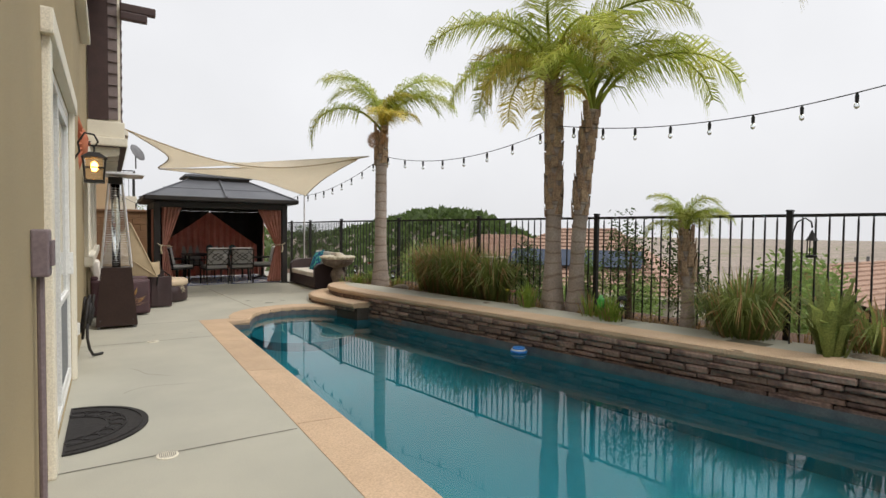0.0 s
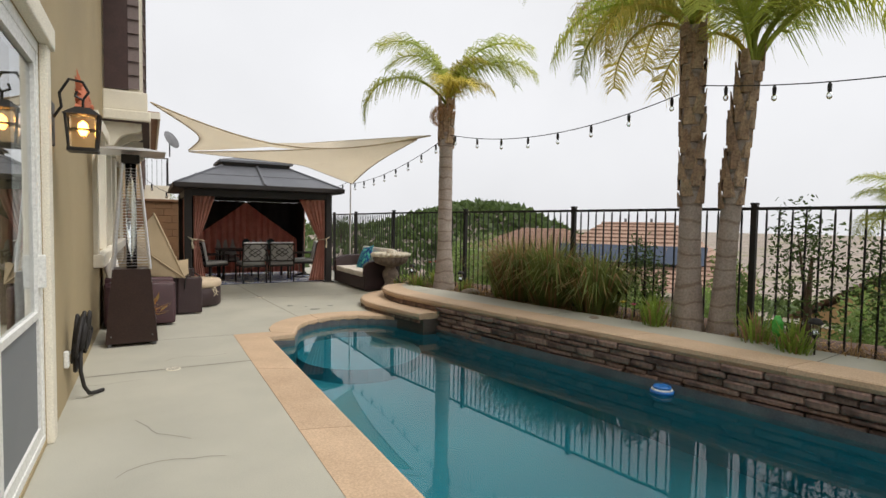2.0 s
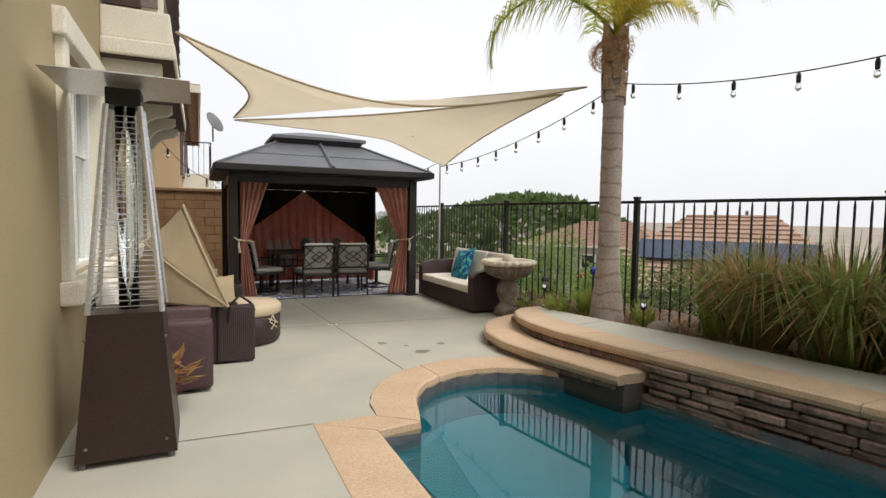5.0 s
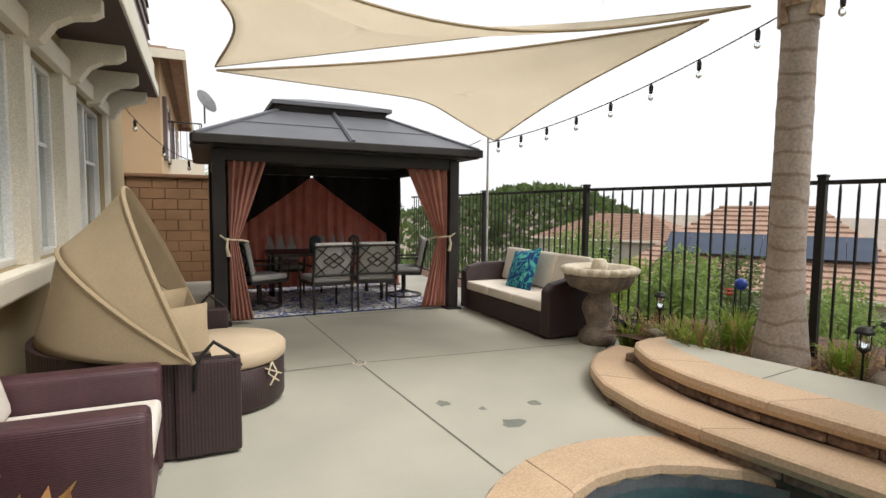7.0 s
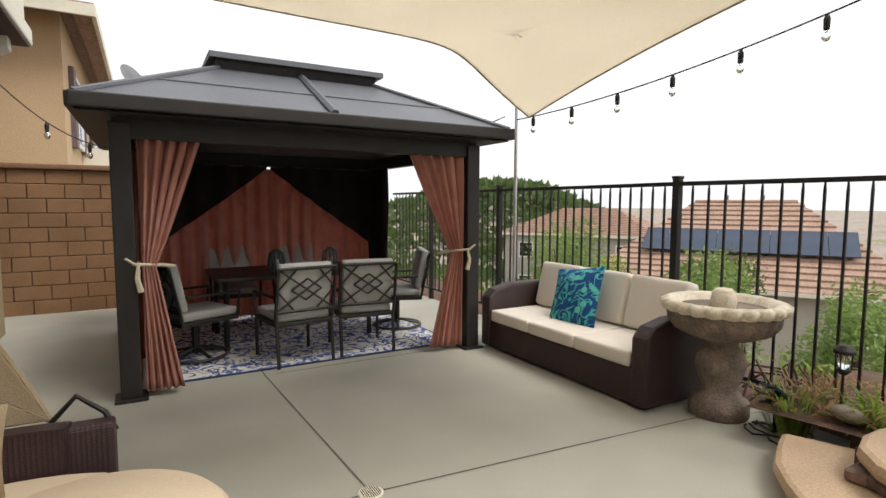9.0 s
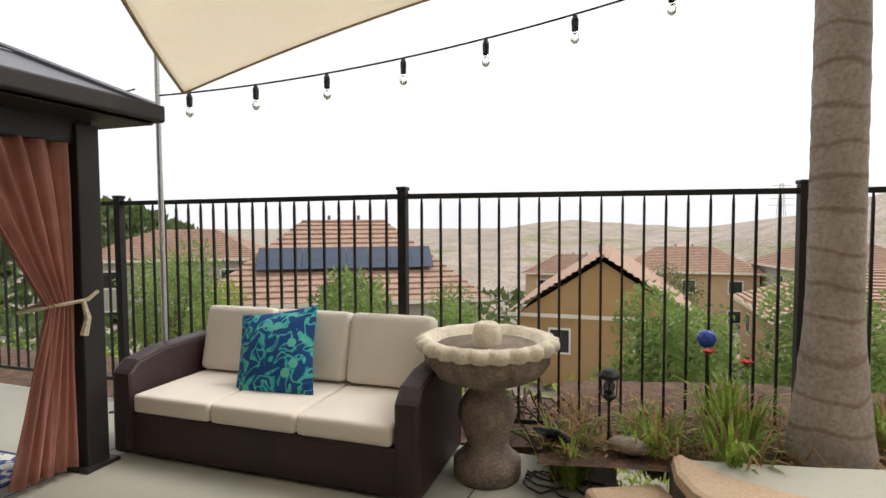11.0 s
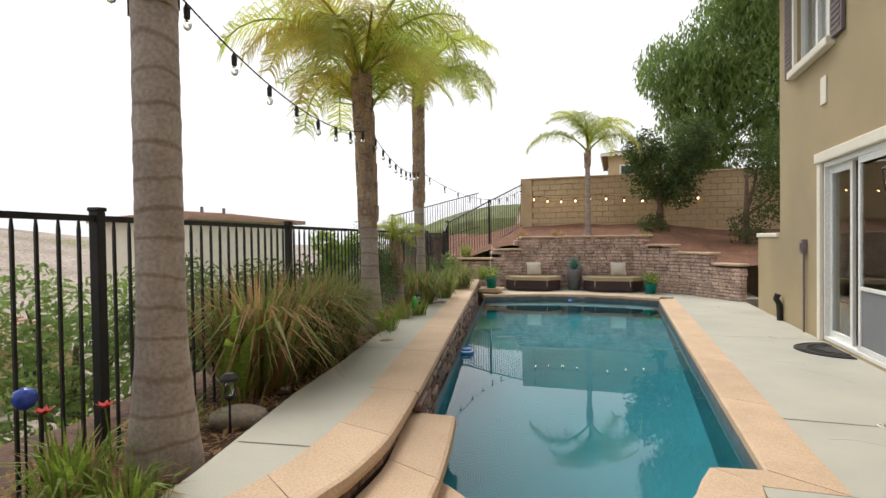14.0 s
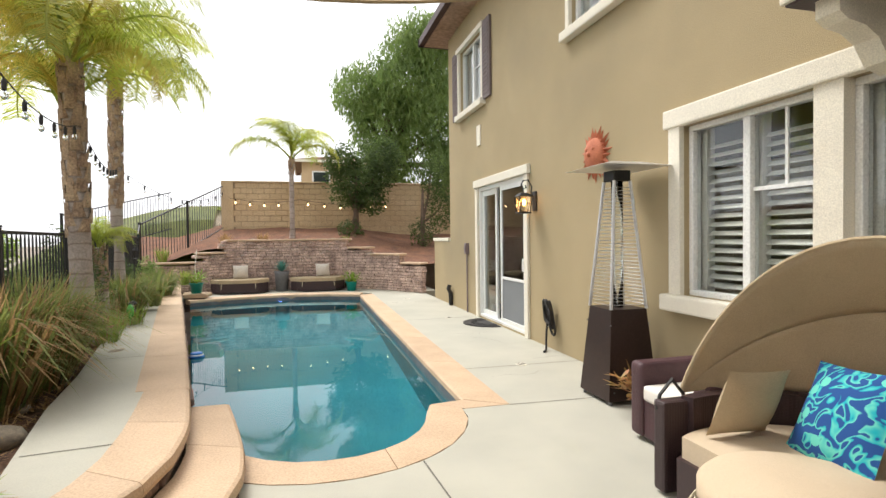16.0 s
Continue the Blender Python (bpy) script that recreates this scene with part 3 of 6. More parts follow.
# soil bed between deck and fence
Build().sheet(40, 8, lambda u, v: ((lambda y: (wall_x(min(y, 9.2)) + 0.9 - 0.15 * max(0, y - 9.2) + v * (fence_x(y) + 1.3 - wall_x(min(y, 9.2)) - 0.9 + 0.15 * max(0, y - 9.2)), y, 0.22 + 0.05 * noise.noise((y * 2, v * 6, 0)) - 0.9 * smooth01(0.75, 1, v)))(-3.0 + u * 14.9))).ob(
    "planter_bed", SOIL, smooth=True, label="brown mulch planting bed with leaf litter", category="soil", kind="structure")
Build().sheet(24, 6, lambda u, v: (fence_x(11.5 + u * 8) + 0.02 + v * 2.0, 11.5 + u * 8, -0.02 + 0.04 * noise.noise((u * 20, v * 5, 3)) - 1.2 * smooth01(0.5, 1, v))).ob("planter_bed", SOIL, smooth=True, label="dry brown bank below the fence", category="soil", kind="structure")

# ---- house ----
house = tagged(new("house"), "two-storey olive stucco house with cream trim", "house", kind="structure")
DOOR, WIN = (4.1, 6.3, 0.03, 2.48), (9.74, 15.6, 1.0, 2.5)


def wall_with(name, y0, y1, z0, z1, holes, x0, x1, m, parent):
    """A wall in the plane x, with holes (y0, y1, z0, z1) through it."""
    yy = sorted({y0, y1} | {v for h in holes for v in h[:2]})
    zz = sorted({z0, z1} | {v for h in holes for v in h[2:]})
    b = Build()
    for a, c in zip(yy, yy[1:]):
        for e, g in zip(zz, zz[1:]):
            if not any(h[0] <= a and c <= h[1] and h[2] <= e and g <= h[3] for h in holes):
                b.box(x0, x1, a, c, e, g)
    return b.ob(name, m, parent)


UP1, UP2 = (3.0, 4.4, 4.1, 5.4), (7.75, 9.2, 4.1, 5.4)
wall_with("wall_east", 2.06, 17.5, -0.3, 6.3, [DOOR, WIN, UP1, UP2], W - 0.25, W, STUCCO, house)
Build().box(-9, W - 0.25, 2.06, 2.31, -0.3, 6.3).box(-9, W - 0.25, 17.25, 17.5, -0.3, 6.3).box(-9, -8.75, 2.31, 17.25, -0.3, 6.3).ob("wall", STUCCO, house)
# ceiling and floor coloured near-black so the rooms read as unlit
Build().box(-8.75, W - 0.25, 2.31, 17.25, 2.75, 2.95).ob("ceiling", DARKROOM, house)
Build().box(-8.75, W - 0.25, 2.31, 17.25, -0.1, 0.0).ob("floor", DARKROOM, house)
Build().box(-3.5, -3.4, 2.31, 17.25, 0, 6).ob("inner_wall", STUCCO, house)
Build().add([(W + 0.45, 1.6, 6.15), (W + 0.45, 17.9, 6.15), (-4, 17.9, 8.4), (-4, 5, 8.4), (-9.4, 1.6, 6.15), (-9.4, 17.9, 6.15), (W + 0.45, 1.6, 6.0), (W + 0.45, 17.9, 6.0), (-9.4, 1.6, 6.0), (-9.4, 17.9, 6.0)],
            [(0, 1, 2, 3), (0, 3, 4), (4, 3, 2, 5), (6, 8, 9, 7), (0, 6, 7, 1), (0, 4, 8, 6)]).ob("roof", ROOFT, house)
Build().box(W + 0.45, W + 0.57, 1.5, 10.9, 6.02, 6.18).box(-9.4, W + 0.57, 1.48, 1.6, 6.02, 6.18).ob("gutter", BROWN, house)
Build().box(W - 0.25, W, 0.55, 2.06, -0.3, 1.45).ob("garden_wall", STUCCO, house)
Build().soft(W - 0.32, W + 0.02, 0.48, 1.9, 1.45, 1.53, 0.015).ob("wall_cap", TRIM, house)

# bay over the windows, with brackets
bay = tagged(new("bay"), "overhanging upper bay with lap siding and cream brackets", "bay window", kind="structure")
Build().box(W, 1.2, 11.35, 15.95, 2.95, 7.0).ob("body", TRIM, bay)
sd = Build()
for i in range(18):
    z = 3.32 + i * 0.2
    sd.add([(1.205, 11.5, z), (1.235, 11.5, z), (1.208, 11.5, z + 0.2), (1.205, 15.8, z), (1.235, 15.8, z), (1.208, 15.8, z + 0.2)], [(0, 1, 2), (5, 4, 3), (1, 4, 5, 2), (0, 3, 4, 1)])
    sd.add([(W + 0.04, 11.345, z), (W + 0.04, 11.315, z), (W + 0.04, 11.342, z + 0.2), (1.16, 11.345, z), (1.16, 11.315, z), (1.16, 11.342, z + 0.2)], [(0, 1, 2), (5, 4, 3), (1, 4, 5, 2), (0, 3, 4, 1)])
sd.ob("siding", SIDING, bay)
Build().soft(W, 1.3, 11.25, 16.05, 2.85, 3.0, 0.02).soft(W, 1.26, 11.29, 16.0, 3.0, 3.28, 0.02).ob("skirt", TRIM, bay)
Build().box(W, 1.28, 11.28, 16.0, 2.835, 2.85).ob("soffit", BROWN, bay)
Build().box(W + 0.02, 1.02, 11.31, 11.34, 3.3, 6.9).ob("corner_board", BROWN, bay)
for y in (11.45, 12.35, 13.6, 14.7, 15.75):
    br = Build()
    prof = [(0, 0), (0.48, 0), (0.48, -0.1), (0.42, -0.14), (0.3, -0.16), (0.2, -0.22), (0.12, -0.34), (0, -0.38)]
    k = len(prof)
    br.add([(W + px, yy, 2.835 + pz) for yy in (y - 0.07, y + 0.07) for px, pz in prof], [tuple(range(k)), tuple(range(2 * k - 1, k - 1, -1))] + [(i, k + i, k + (i + 1) % k, (i + 1) % k) for i in range(k)])
    br.ob("bracket", TRIM, bay)
for z in (5.2, 6.4):
    Build().soft(1.2, 1.75, 11.2, 11.32, z, z + 0.14, 0.02).soft(1.2, 1.62, 11.2, 11.32, z - 0.14, z, 0.02).ob("outlooker", BROWN, bay)


def frame_round(y0, y1, z0, z1, w, x0, x1, sill=0.0):
    b = Build()
    b.soft(x0, x1, y0 - w, y0, z0, z1, 0.012).soft(x0, x1, y1, y1 + w, z0, z1, 0.012).soft(x0, x1 + 0.02, y0 - w - 0.05, y1 + w + 0.05, z1, z1 + w * 1.1, 0.015)
    if sill:
        b.soft(x0, x1 + 0.06, y0 - w - 0.06, y1 + w + 0.06, z0 - sill, z0, 0.02)
    return b


def window(name, y0, y1, z0, z1, slats, label, sliding=True):
    """A two-light vinyl window; louvred shutters behind the glass when slats."""
    t = tagged(new(name), label, "window", kind="structure")
    x0, x1 = W - 0.14, W - 0.05
    ym = (y0 + y1) / 2
    f = Build()
    for a, c, e, g in ((y0, y1, z0, z0 + 0.05), (y0, y1, z1 - 0.05, z1), (y0, y0 + 0.05, z0 + 0.05, z1 - 0.05), (y1 - 0.05, y1, z0 + 0.05, z1 - 0.05), (ym - 0.035, ym + 0.035, z0 + 0.05, z1 - 0.05)):
        f.soft(x0, x1, a, c, e, g, 0.008)
    f.box(x0 + 0.03, x0 + 0.06, ym + 0.035, y1 - 0.05, z0 + (z1 - z0) * 0.58, z0 + (z1 - z0) * 0.58 + 0.03)
    f.box(x0 + 0.03, x0 + 0.05, (ym + y1) / 2 - 0.012, (ym + y1) / 2 + 0.012, z0 + (z1 - z0) * 0.58 + 0.03, z1 - 0.05)
    f.ob("frame", WHITE, t)
    for a, c in ((y0 + 0.05, ym - 0.035), (ym + 0.035, y1 - 0.05)):
        p = Build().box(x0 + 0.034, x0 + 0.04, a, c, z0 + 0.05, z1 - 0.05).ob("pane", GLASS, t)
        p.visible_shadow = False
    if slats:
        s = Build()
        k = int((z1 - z0 - 0.2) / 0.075)
        for i in range(k):
            z = z0 + 0.1 + i * 0.075
            s.box(-0.03, 0.03, y0 + 0.1, ym - 0.06, -0.004, 0.004, pose(x0 - 0.06, 0, z, 0, 38))
            s.box(-0.03, 0.03, ym + 0.06, y1 - 0.1, -0.004, 0.004, pose(x0 - 0.06, 0, z, 0, 38))
        s.ob("louvre", SLAT, t)
        Build().box(x0 - 0.1, x0 - 0.02, y0, y0 + 0.1, z0, z1).box(x0 - 0.1, x0 - 0.02, ym - 0.05, ym + 0.05, z0, z1).box(x0 - 0.1, x0 - 0.02, y1 - 0.1, y1, z0, z1).ob("shutter_stile", SLAT, t)
    return t


frame_round(WIN[0], WIN[1], WIN[2], WIN[3], 0.15, W - 0.01, W + 0.05, 0.15).ob("window_trim", TRIM, house)
Build().box(W - 0.2, W + 0.04, 11.0, 11.2, WIN[2], WIN[3]).box(W - 0.2, W + 0.04, 12.25, 12.42, WIN[2], WIN[3]).box(W - 0.2, W + 0.04, 13.35, 13.9, WIN[2], WIN[3]).ob("mullion", TRIM, house)
window("window_1", 9.74, 11.0, 1.0, 2.5, True, "white vinyl window with closed louvred shutters behind")
window("window_2", 11.2, 12.25, 1.0, 2.5, True, "white vinyl window with louvred shutters behind")
window("window_3", 12.42, 13.35, 1.0, 2.5, True, "white vinyl window with louvred shutters behind")
window("window_6", 13.9, 15.6, 1.0, 2.5, True, "white vinyl window with louvred shutters behind")
for nm, hh in (("window_4", UP1), ("window_5", UP2)):
    window(nm, *hh, True, "upper white vinyl window with shutters behind")
    frame_round(*hh, 0.09, W - 0.01, W + 0.05, 0.12).ob("window_trim", TRIM, house)
for y0 in (2.52, 4.5):
    s = thing("shutter", pose(W, y0, 4.05), "plum-brown louvred exterior shutter on stucco", "shutter", "window shutters")
    Build().soft(0.005, 0.05, 0, 0.38, 0, 1.42, 0.01).ob("panel", SIDING, s)
    q = Build()
    for i in range(17):
        q.box(0.045, 0.06, 0.05, 0.33, 0.08 + i * 0.075, 0.12 + i * 0.075)
    q.ob("slat", SIDING, s)
Build().soft(W, W + 0.02, 4.06, 4.26, 3.28, 3.66, 0.005).ob("vent_plate", TRIM, house)

# sliding door
frame_round(DOOR[0], DOOR[1], 0.0, DOOR[3], 0.13, W - 0.01, W + 0.04).ob("door_trim", TRIM, house)
dr = tagged(new("door_1"), "white sliding patio door with screen, partly open", "sliding door", kind="structure")
b = Build()
for a, c, e, g in ((4.1, 6.3, 0.03, 0.08), (4.1, 6.3, 2.41, 2.48), (4.1, 4.16, 0.08, 2.41), (6.24, 6.3, 0.08, 2.41)):
    b.soft(W - 0.14, W - 0.004, a, c, e, g, 0.008)
b.ob("frame", WHITE, dr)
b = Build()
for a, c, e, g in ((5.2, 6.24, 0.08, 0.15), (5.2, 6.24, 2.33, 2.41), (5.2, 5.26, 0.15, 2.33), (6.18, 6.24, 0.15, 2.33), (5.26, 6.18, 0.82, 0.86)):
    b.box(W - 0.04, W - 0.01, a, c, e, g)
b.ob("screen_frame", WHITE, dr)
Build().box(W - 0.03, W - 0.024, 5.26, 6.18, 0.15, 0.82).ob("screen", SCREEN, dr, label="grey screen mesh")
b = Build()
for a, c, e, g in ((4.16, 4.9, 0.08, 0.17), (4.16, 4.9, 2.31, 2.41), (4.16, 4.24, 0.17, 2.31), (4.83, 4.9, 0.17, 2.31)):
    b.box(W - 0.1, W - 0.06, a, c, e, g)
b.ob("door_panel", WHITE, dr)
for a, c, x, e in ((4.24, 4.83, W - 0.085, 0.17), (5.26, 6.18, W - 0.035, 0.86)):
    o = Build().box(x, x + 0.006, a, c, e, 2.3).ob("pane", GLASS, dr)
    o.visible_shadow = False
Build().soft(W - 0.012, W + 0.025, 6.19, 6.23, 1.0, 1.2, 0.008).ob("handle", WHITE, dr)

# ---- block wall, stone walls and bank behind the pool ----


def stones(path, tops, row, lo, hi, depth, rng, b, z0=0.0):
    """Stacked stones along a path, up to the height tops(d)."""
    total, z = length(path), z0
    while z < 2.2:
        h, d = row * rng.uniform(0.75, 1.25), 0.0
        while d < total:
            w = rng.uniform(lo, hi)
            if d + w * 0.5 < total and z + h <= tops(d + w / 2) + 0.03:
                x, y, a = along(path, min(total, d + w / 2))
                o = rng.uniform(-0.02, 0.03)
                b.soft(-w / 2 + 0.006, w / 2 - 0.006, -depth - o, depth, 0.004, h - 0.004, 0.014, pose(x, y, z, 0, 0, math.degrees(a)), 1)
            d += w
        z += h


rng = random.Random(7)
bw_path = [(0.72, -0.6), (1.7, -2.1), (2.95, -3.15), (6.0, -3.3), (7.0, -2.75), (8.2, -2.6)]
seg = [math.dist(p, q) for p, q in zip(bw_path, bw_path[1:])]


def top_back(d):
    if d < 0.9:
        return 0.78
    if d < seg[0] + 0.2:
        return 1.02
    if d < seg[0] + seg[1] * 0.75:
        return 1.22
    if d < sum(seg[:3]) + 0.35:
        return 1.48
    if d < sum(seg[:4]) - 0.2:
        return 1.12
    return 0.86


bs = tagged(new("wall_south"), "stacked ledger-stone retaining wall, stepped at its ends", "retaining wall", kind="structure")
b = Build()
stones(bw_path, top_back, 0.085, 0.16, 0.48, 0.09, rng, b)
b.ob("stone", BACKSTONE, bs, kind="stuff")
d, capb = 0.0, Build()
while d < sum(seg):
    w = 0.42
    x, y, a = along(bw_path, min(sum(seg), d + w / 2))
    capb.soft(-w / 2, w / 2, -0.17, 0.15, 0, 0.06, 0.015, pose(x, y, top_back(d + w / 2) + 0.01, 0, 0, math.degrees(a)), 1)
    d += w
capb.ob("cap_stone", COPING, bs, kind="stuff")
Build().sheet(30, 12, lambda u, v: (-6 + u * 16, -2.7 - 0.75 * smooth01(1.5, 3.2, -6 + u * 16) * smooth01(8.6, 6.2, -6 + u * 16) + (0.9 * smooth01(3, 0.8, -6 + u * 16)) - v * 6, 0.75 + 0.6 * smooth01(0.5, 3, -6 + u * 16) * smooth01(8.6, 6.2, -6 + u * 16) + v * 1.2 + 0.08 * noise.noise((u * 20, v * 9, 0)))).ob("planter_bank", REDSOIL, smooth=True, label="red earth bank behind the stone wall", category="soil", kind="structure")
bl = tagged(new("wall_block"), "tan split-face concrete block wall", "block wall", kind="structure")
b = Build()
for j in range(12):
    for i in range(32):
        x = -5.9 + i * 0.4 + (0.2 if j % 2 else 0)
        if x < 6.3:
            b.soft(x + 0.005, x + 0.395, -6.7, -6.5 + rng.uniform(-0.006, 0.012), 1.2 + j * 0.2 + 0.005, 1.2 + j * 0.2 + 0.195, 0.012, None, 1)
b.ob("block", BLOCK, bl, kind="stuff")
Build().box(-6, 6.62, -6.68, -6.52, 0.8, 3.6).ob("mortar", mat("tan_mortar", (0.33, 0.25, 0.16)), bl)
Build().soft(-6, 6.75, -6.75, -6.45, 3.6, 3.66, 0.02).box(6.35, 6.75, -6.75, -6.45, 0.8, 3.6).ob("cap", BLOCK, bl)
bn = tagged(new("wall_north"), "brown slump-block side-yard wall with a cap", "block wall", kind="structure")
b = Build()
for j in range(10):
    for i in range(16):
        x = -3.6 + i * 0.4 + (0.2 if j % 2 else 0)
        b.soft(x + 0.005, x + 0.395, 18.6, 18.8 + rng.uniform(-0.006, 0.01), j * 0.19 + 0.004, j * 0.19 + 0.186, 0.007, None, 1)
b.ob("block", mat("brown_block", (0.27, 0.15, 0.075), (0.2, 0.11, 0.055), 0.92, 2, 0.5), bn, kind="stuff")
Build().soft(-3.6, 3.1, 18.55, 18.85, 1.9, 1.97, 0.02).box(-3.6, 3.0, 18.64, 18.76, 0, 1.9).ob("cap", mat("brown_cap", (0.24, 0.13, 0.07)), bn)

# ---- fence ----


def fence_panel(p, q, zb0, zb1, zt0, zt1, label, post=True):
    """One fence panel from p to q with base and top heights at both ends."""
    t = thing("fence_panel", pose(p[0], p[1], 0), label, "fence", "fence panels")
    d = Vector((q[0] - p[0], q[1] - p[1], 0))
    n = max(2, round(d.length / 0.125))
    a = math.degrees(math.atan2(d.y, d.x))
    if post:
        Build().soft(-0.03, 0.03, -0.03, 0.03, zb0 - 0.1, zt0 + 0.04, 0.006, pose(0, 0, 0, 0, 0, a)).soft(-0.036, 0.036, -0.036, 0.036, zt0 + 0.04, zt0 + 0.065, 0.008, pose(0, 0, 0, 0, 0, a)).ob("post", BLACK, t)
    Build().tube([(0, 0, zt0), (d.x, d.y, zt1)], 0.024, 4).ob("rail", BLACK, t)
    Build().tube([(0, 0, zb0 + 0.08), (d.x, d.y, zb1 + 0.08)], 0.02, 4).ob("rail", BLACK, t)
    pk = Build()
    for i in range(1, n):
        x, y = d.x * i / n, d.y * i / n
        z0, z1 = zb0 + (zb1 - zb0) * i / n + 0.08, zt0 + (zt1 - zt0) * i / n
        pk.tube([(x, y, z0), (x, y, z1 - 0.07), (x, y, z1)], [0.011, 0.011, 0.005], 4)
    pk.ob("picket", BLACK, t, kind="stuff")
    return t


posts = [(8.1, -1.5), (7.76, 0.81), (7.39, 3.23), (7.02, 5.65), (6.66, 8.06), (6.29, 10.47), (5.93, 12.88), (5.98, 15.45), (5.95, 17.2), (5.95, 18.6)]
for p, q in zip(posts, posts[1:]):
    fence_panel(p, q, 0.08, 0.08, 1.64, 1.64, "black iron pool fence panel with slim pickets")
fence_panel((8.4, -2.8), (7.5, -4.6), 0.5, 1.2, 2.0, 2.75, "black iron fence panel climbing the bank")
fence_panel((7.5, -4.6), (6.7, -6.45), 1.2, 1.9, 2.75, 3.45, "black iron fence panel climbing the bank")
fence_panel((8.1, -1.5), (8.4, -2.8), 0.1, 0.5, 1.66, 2.0, "black iron fence panel climbing the bank")
fence_panel((10.6, -3.6), (8.6, -7.5), 1.0, 1.9, 2.3, 3.3, "black iron fence panel of the neighbouring yard")
Build().sheet(14, 16, lambda u, v: (7.2 + u * 16, -2.2 - v * 18, land(7.2 + u * 16, -2.2 - v * 18) + 0.1)).ob("bank", GRASS, label="green slope beside the fence", category="ground", kind="structure")

# ---- palms ----


def frond_mesh(name, ln, droop, m, n=84, leaf=0.52, seed=0):
    """One feather leaf: an arching rib with hanging leaflets on both sides, along +x."""
    r = random.Random(seed)
    b = Build()
    rib = []
    for i in range(13):
        s = i / 12
        a = radians(62) - s**1.3 * radians(62 + droop)
        rib.append((rib[-1][0] + math.cos(a) * ln / 12, 0, rib[-1][2] + math.sin(a) * ln / 12) if rib else (0, 0, 0))
    b.tube(rib, [0.022 * (1 - 0.9 * i / 12) + 0.003 for i in range(13)], 5)
    for i in range(n):
        s = 0.2 + 0.8 * i / n
        k = min(11, int(s * 12))
        f = s * 12 - k
        p = Vector(rib[k]).lerp(Vector(rib[k + 1]), f)
        t = (Vector(rib[k + 1]) - Vector(rib[k])).normalized()
        l = leaf * (0.45 + 0.55 * math.sin(math.pi * min(1, 0.18 + s * 0.82))) * r.uniform(0.8, 1.1)
        for sd in (-1, 1):
            d = (t * 0.55 + Vector((0, sd * 0.75, 0.1 + r.uniform(-0.3, 0.3)))).normalized()
            mid = p + d * l * 0.5
            end = mid + (d * 0.55 + Vector((0, 0, -0.5 - 0.7 * r.random()))).normalized() * l * 0.62
            w = Vector((t.x, 0, t.z)) * 0.0062
            b.add([p - w, p + w, mid + w, end, mid - w], [(0, 1, 2, 4), (4, 2, 3)])
    return b.mesh(name, m)


FR = [frond_mesh("frond", 1.75, d, FROND, seed=i) for i, d in enumerate((50, 72, 92))]
FRY = [frond_mesh("frond", 1.6, d, FRONDY, seed=i + 5) for i, d in enumerate((55, 85))]
FRD = [frond_mesh("frond", 1.0, d, FRONDD, seed=i + 9, n=34, leaf=0.32) for i, d in enumerate((110, 125))]


def palm(x, y, z, top, r0, r1, rows, label, boot=0.9, lean=(0, 0), seed=0, dark=False):
    """rows: (bearing, lift, size, kind) for each frond."""
    rr = random.Random(seed)
    t = thing("palm_tree", pose(x, y, z), label, "palm tree", "palms in the planting bed")
    h = top - z
    b = Build()
    pts, rad = [], []
    for i in range(int(h / 0.05) + 1):
        s = i * 0.05 / h
        ring = rr.choice((0.0, 0.002, 0.004)) if i % 4 == 0 else 0.0
        pts.append((lean[0] * s * s, lean[1] * s * s, -0.1 + (h + 0.1) * s))
        rad.append(r1 + (r0 - r1) * max(0, 1 - s * 3.2) ** 1.6 + (r1 * 0.12) * (1 - s) + ring * r1 / 0.12 + rr.uniform(-0.0015, 0.0015))
    b.tube(pts, rad, 18)
    b.ob("trunk", TRUNK, t, True)
    bb = Build()
    for i in range(int(boot * 26)):
        s = 1 - boot / h * (1 - i / (boot * 26))
        a = i * 2.4
        c = Vector((lean[0] * s * s + r1 * 0.85 * math.cos(a), lean[1] * s * s + r1 * 0.85 * math.sin(a), h * s))
        o = Vector((math.cos(a), math.sin(a), 0))
        sd = Vector((-math.sin(a), math.cos(a), 0)) * r1 * 0.75
        hh = rr.uniform(0.16, 0.3)
        bb.add([c - sd, c + sd, c + sd * 0.5 + o * 0.05 + Vector((0, 0, hh)), c - sd * 0.5 + o * 0.05 + Vector((0, 0, hh)), c + o * 0.04 - sd * 0.6, c + o * 0.04 + sd * 0.6], [(0, 4, 3), (4, 5, 2, 3), (5, 1, 2), (0, 1, 5, 4)])
    bb.ob("leaf_base", BOOT, t)
    for bearing, lift, size, kind in rows:
        pool_ = {"g": FR, "y": FRY, "d": FRD}[kind]
        o = new("frond", rr.choice(pool_))
        o.parent = t
        o.matrix_basis = Matrix.Translation((lean[0], lean[1], h - 0.05 + rr.uniform(-0.08, 0.1))) @ pose(0, 0, 0, 0, 0, bearing) @ pose(0, 0, 0, rr.uniform(-12, 12), -lift, 0) @ Matrix.Scale(size, 4)
    return t


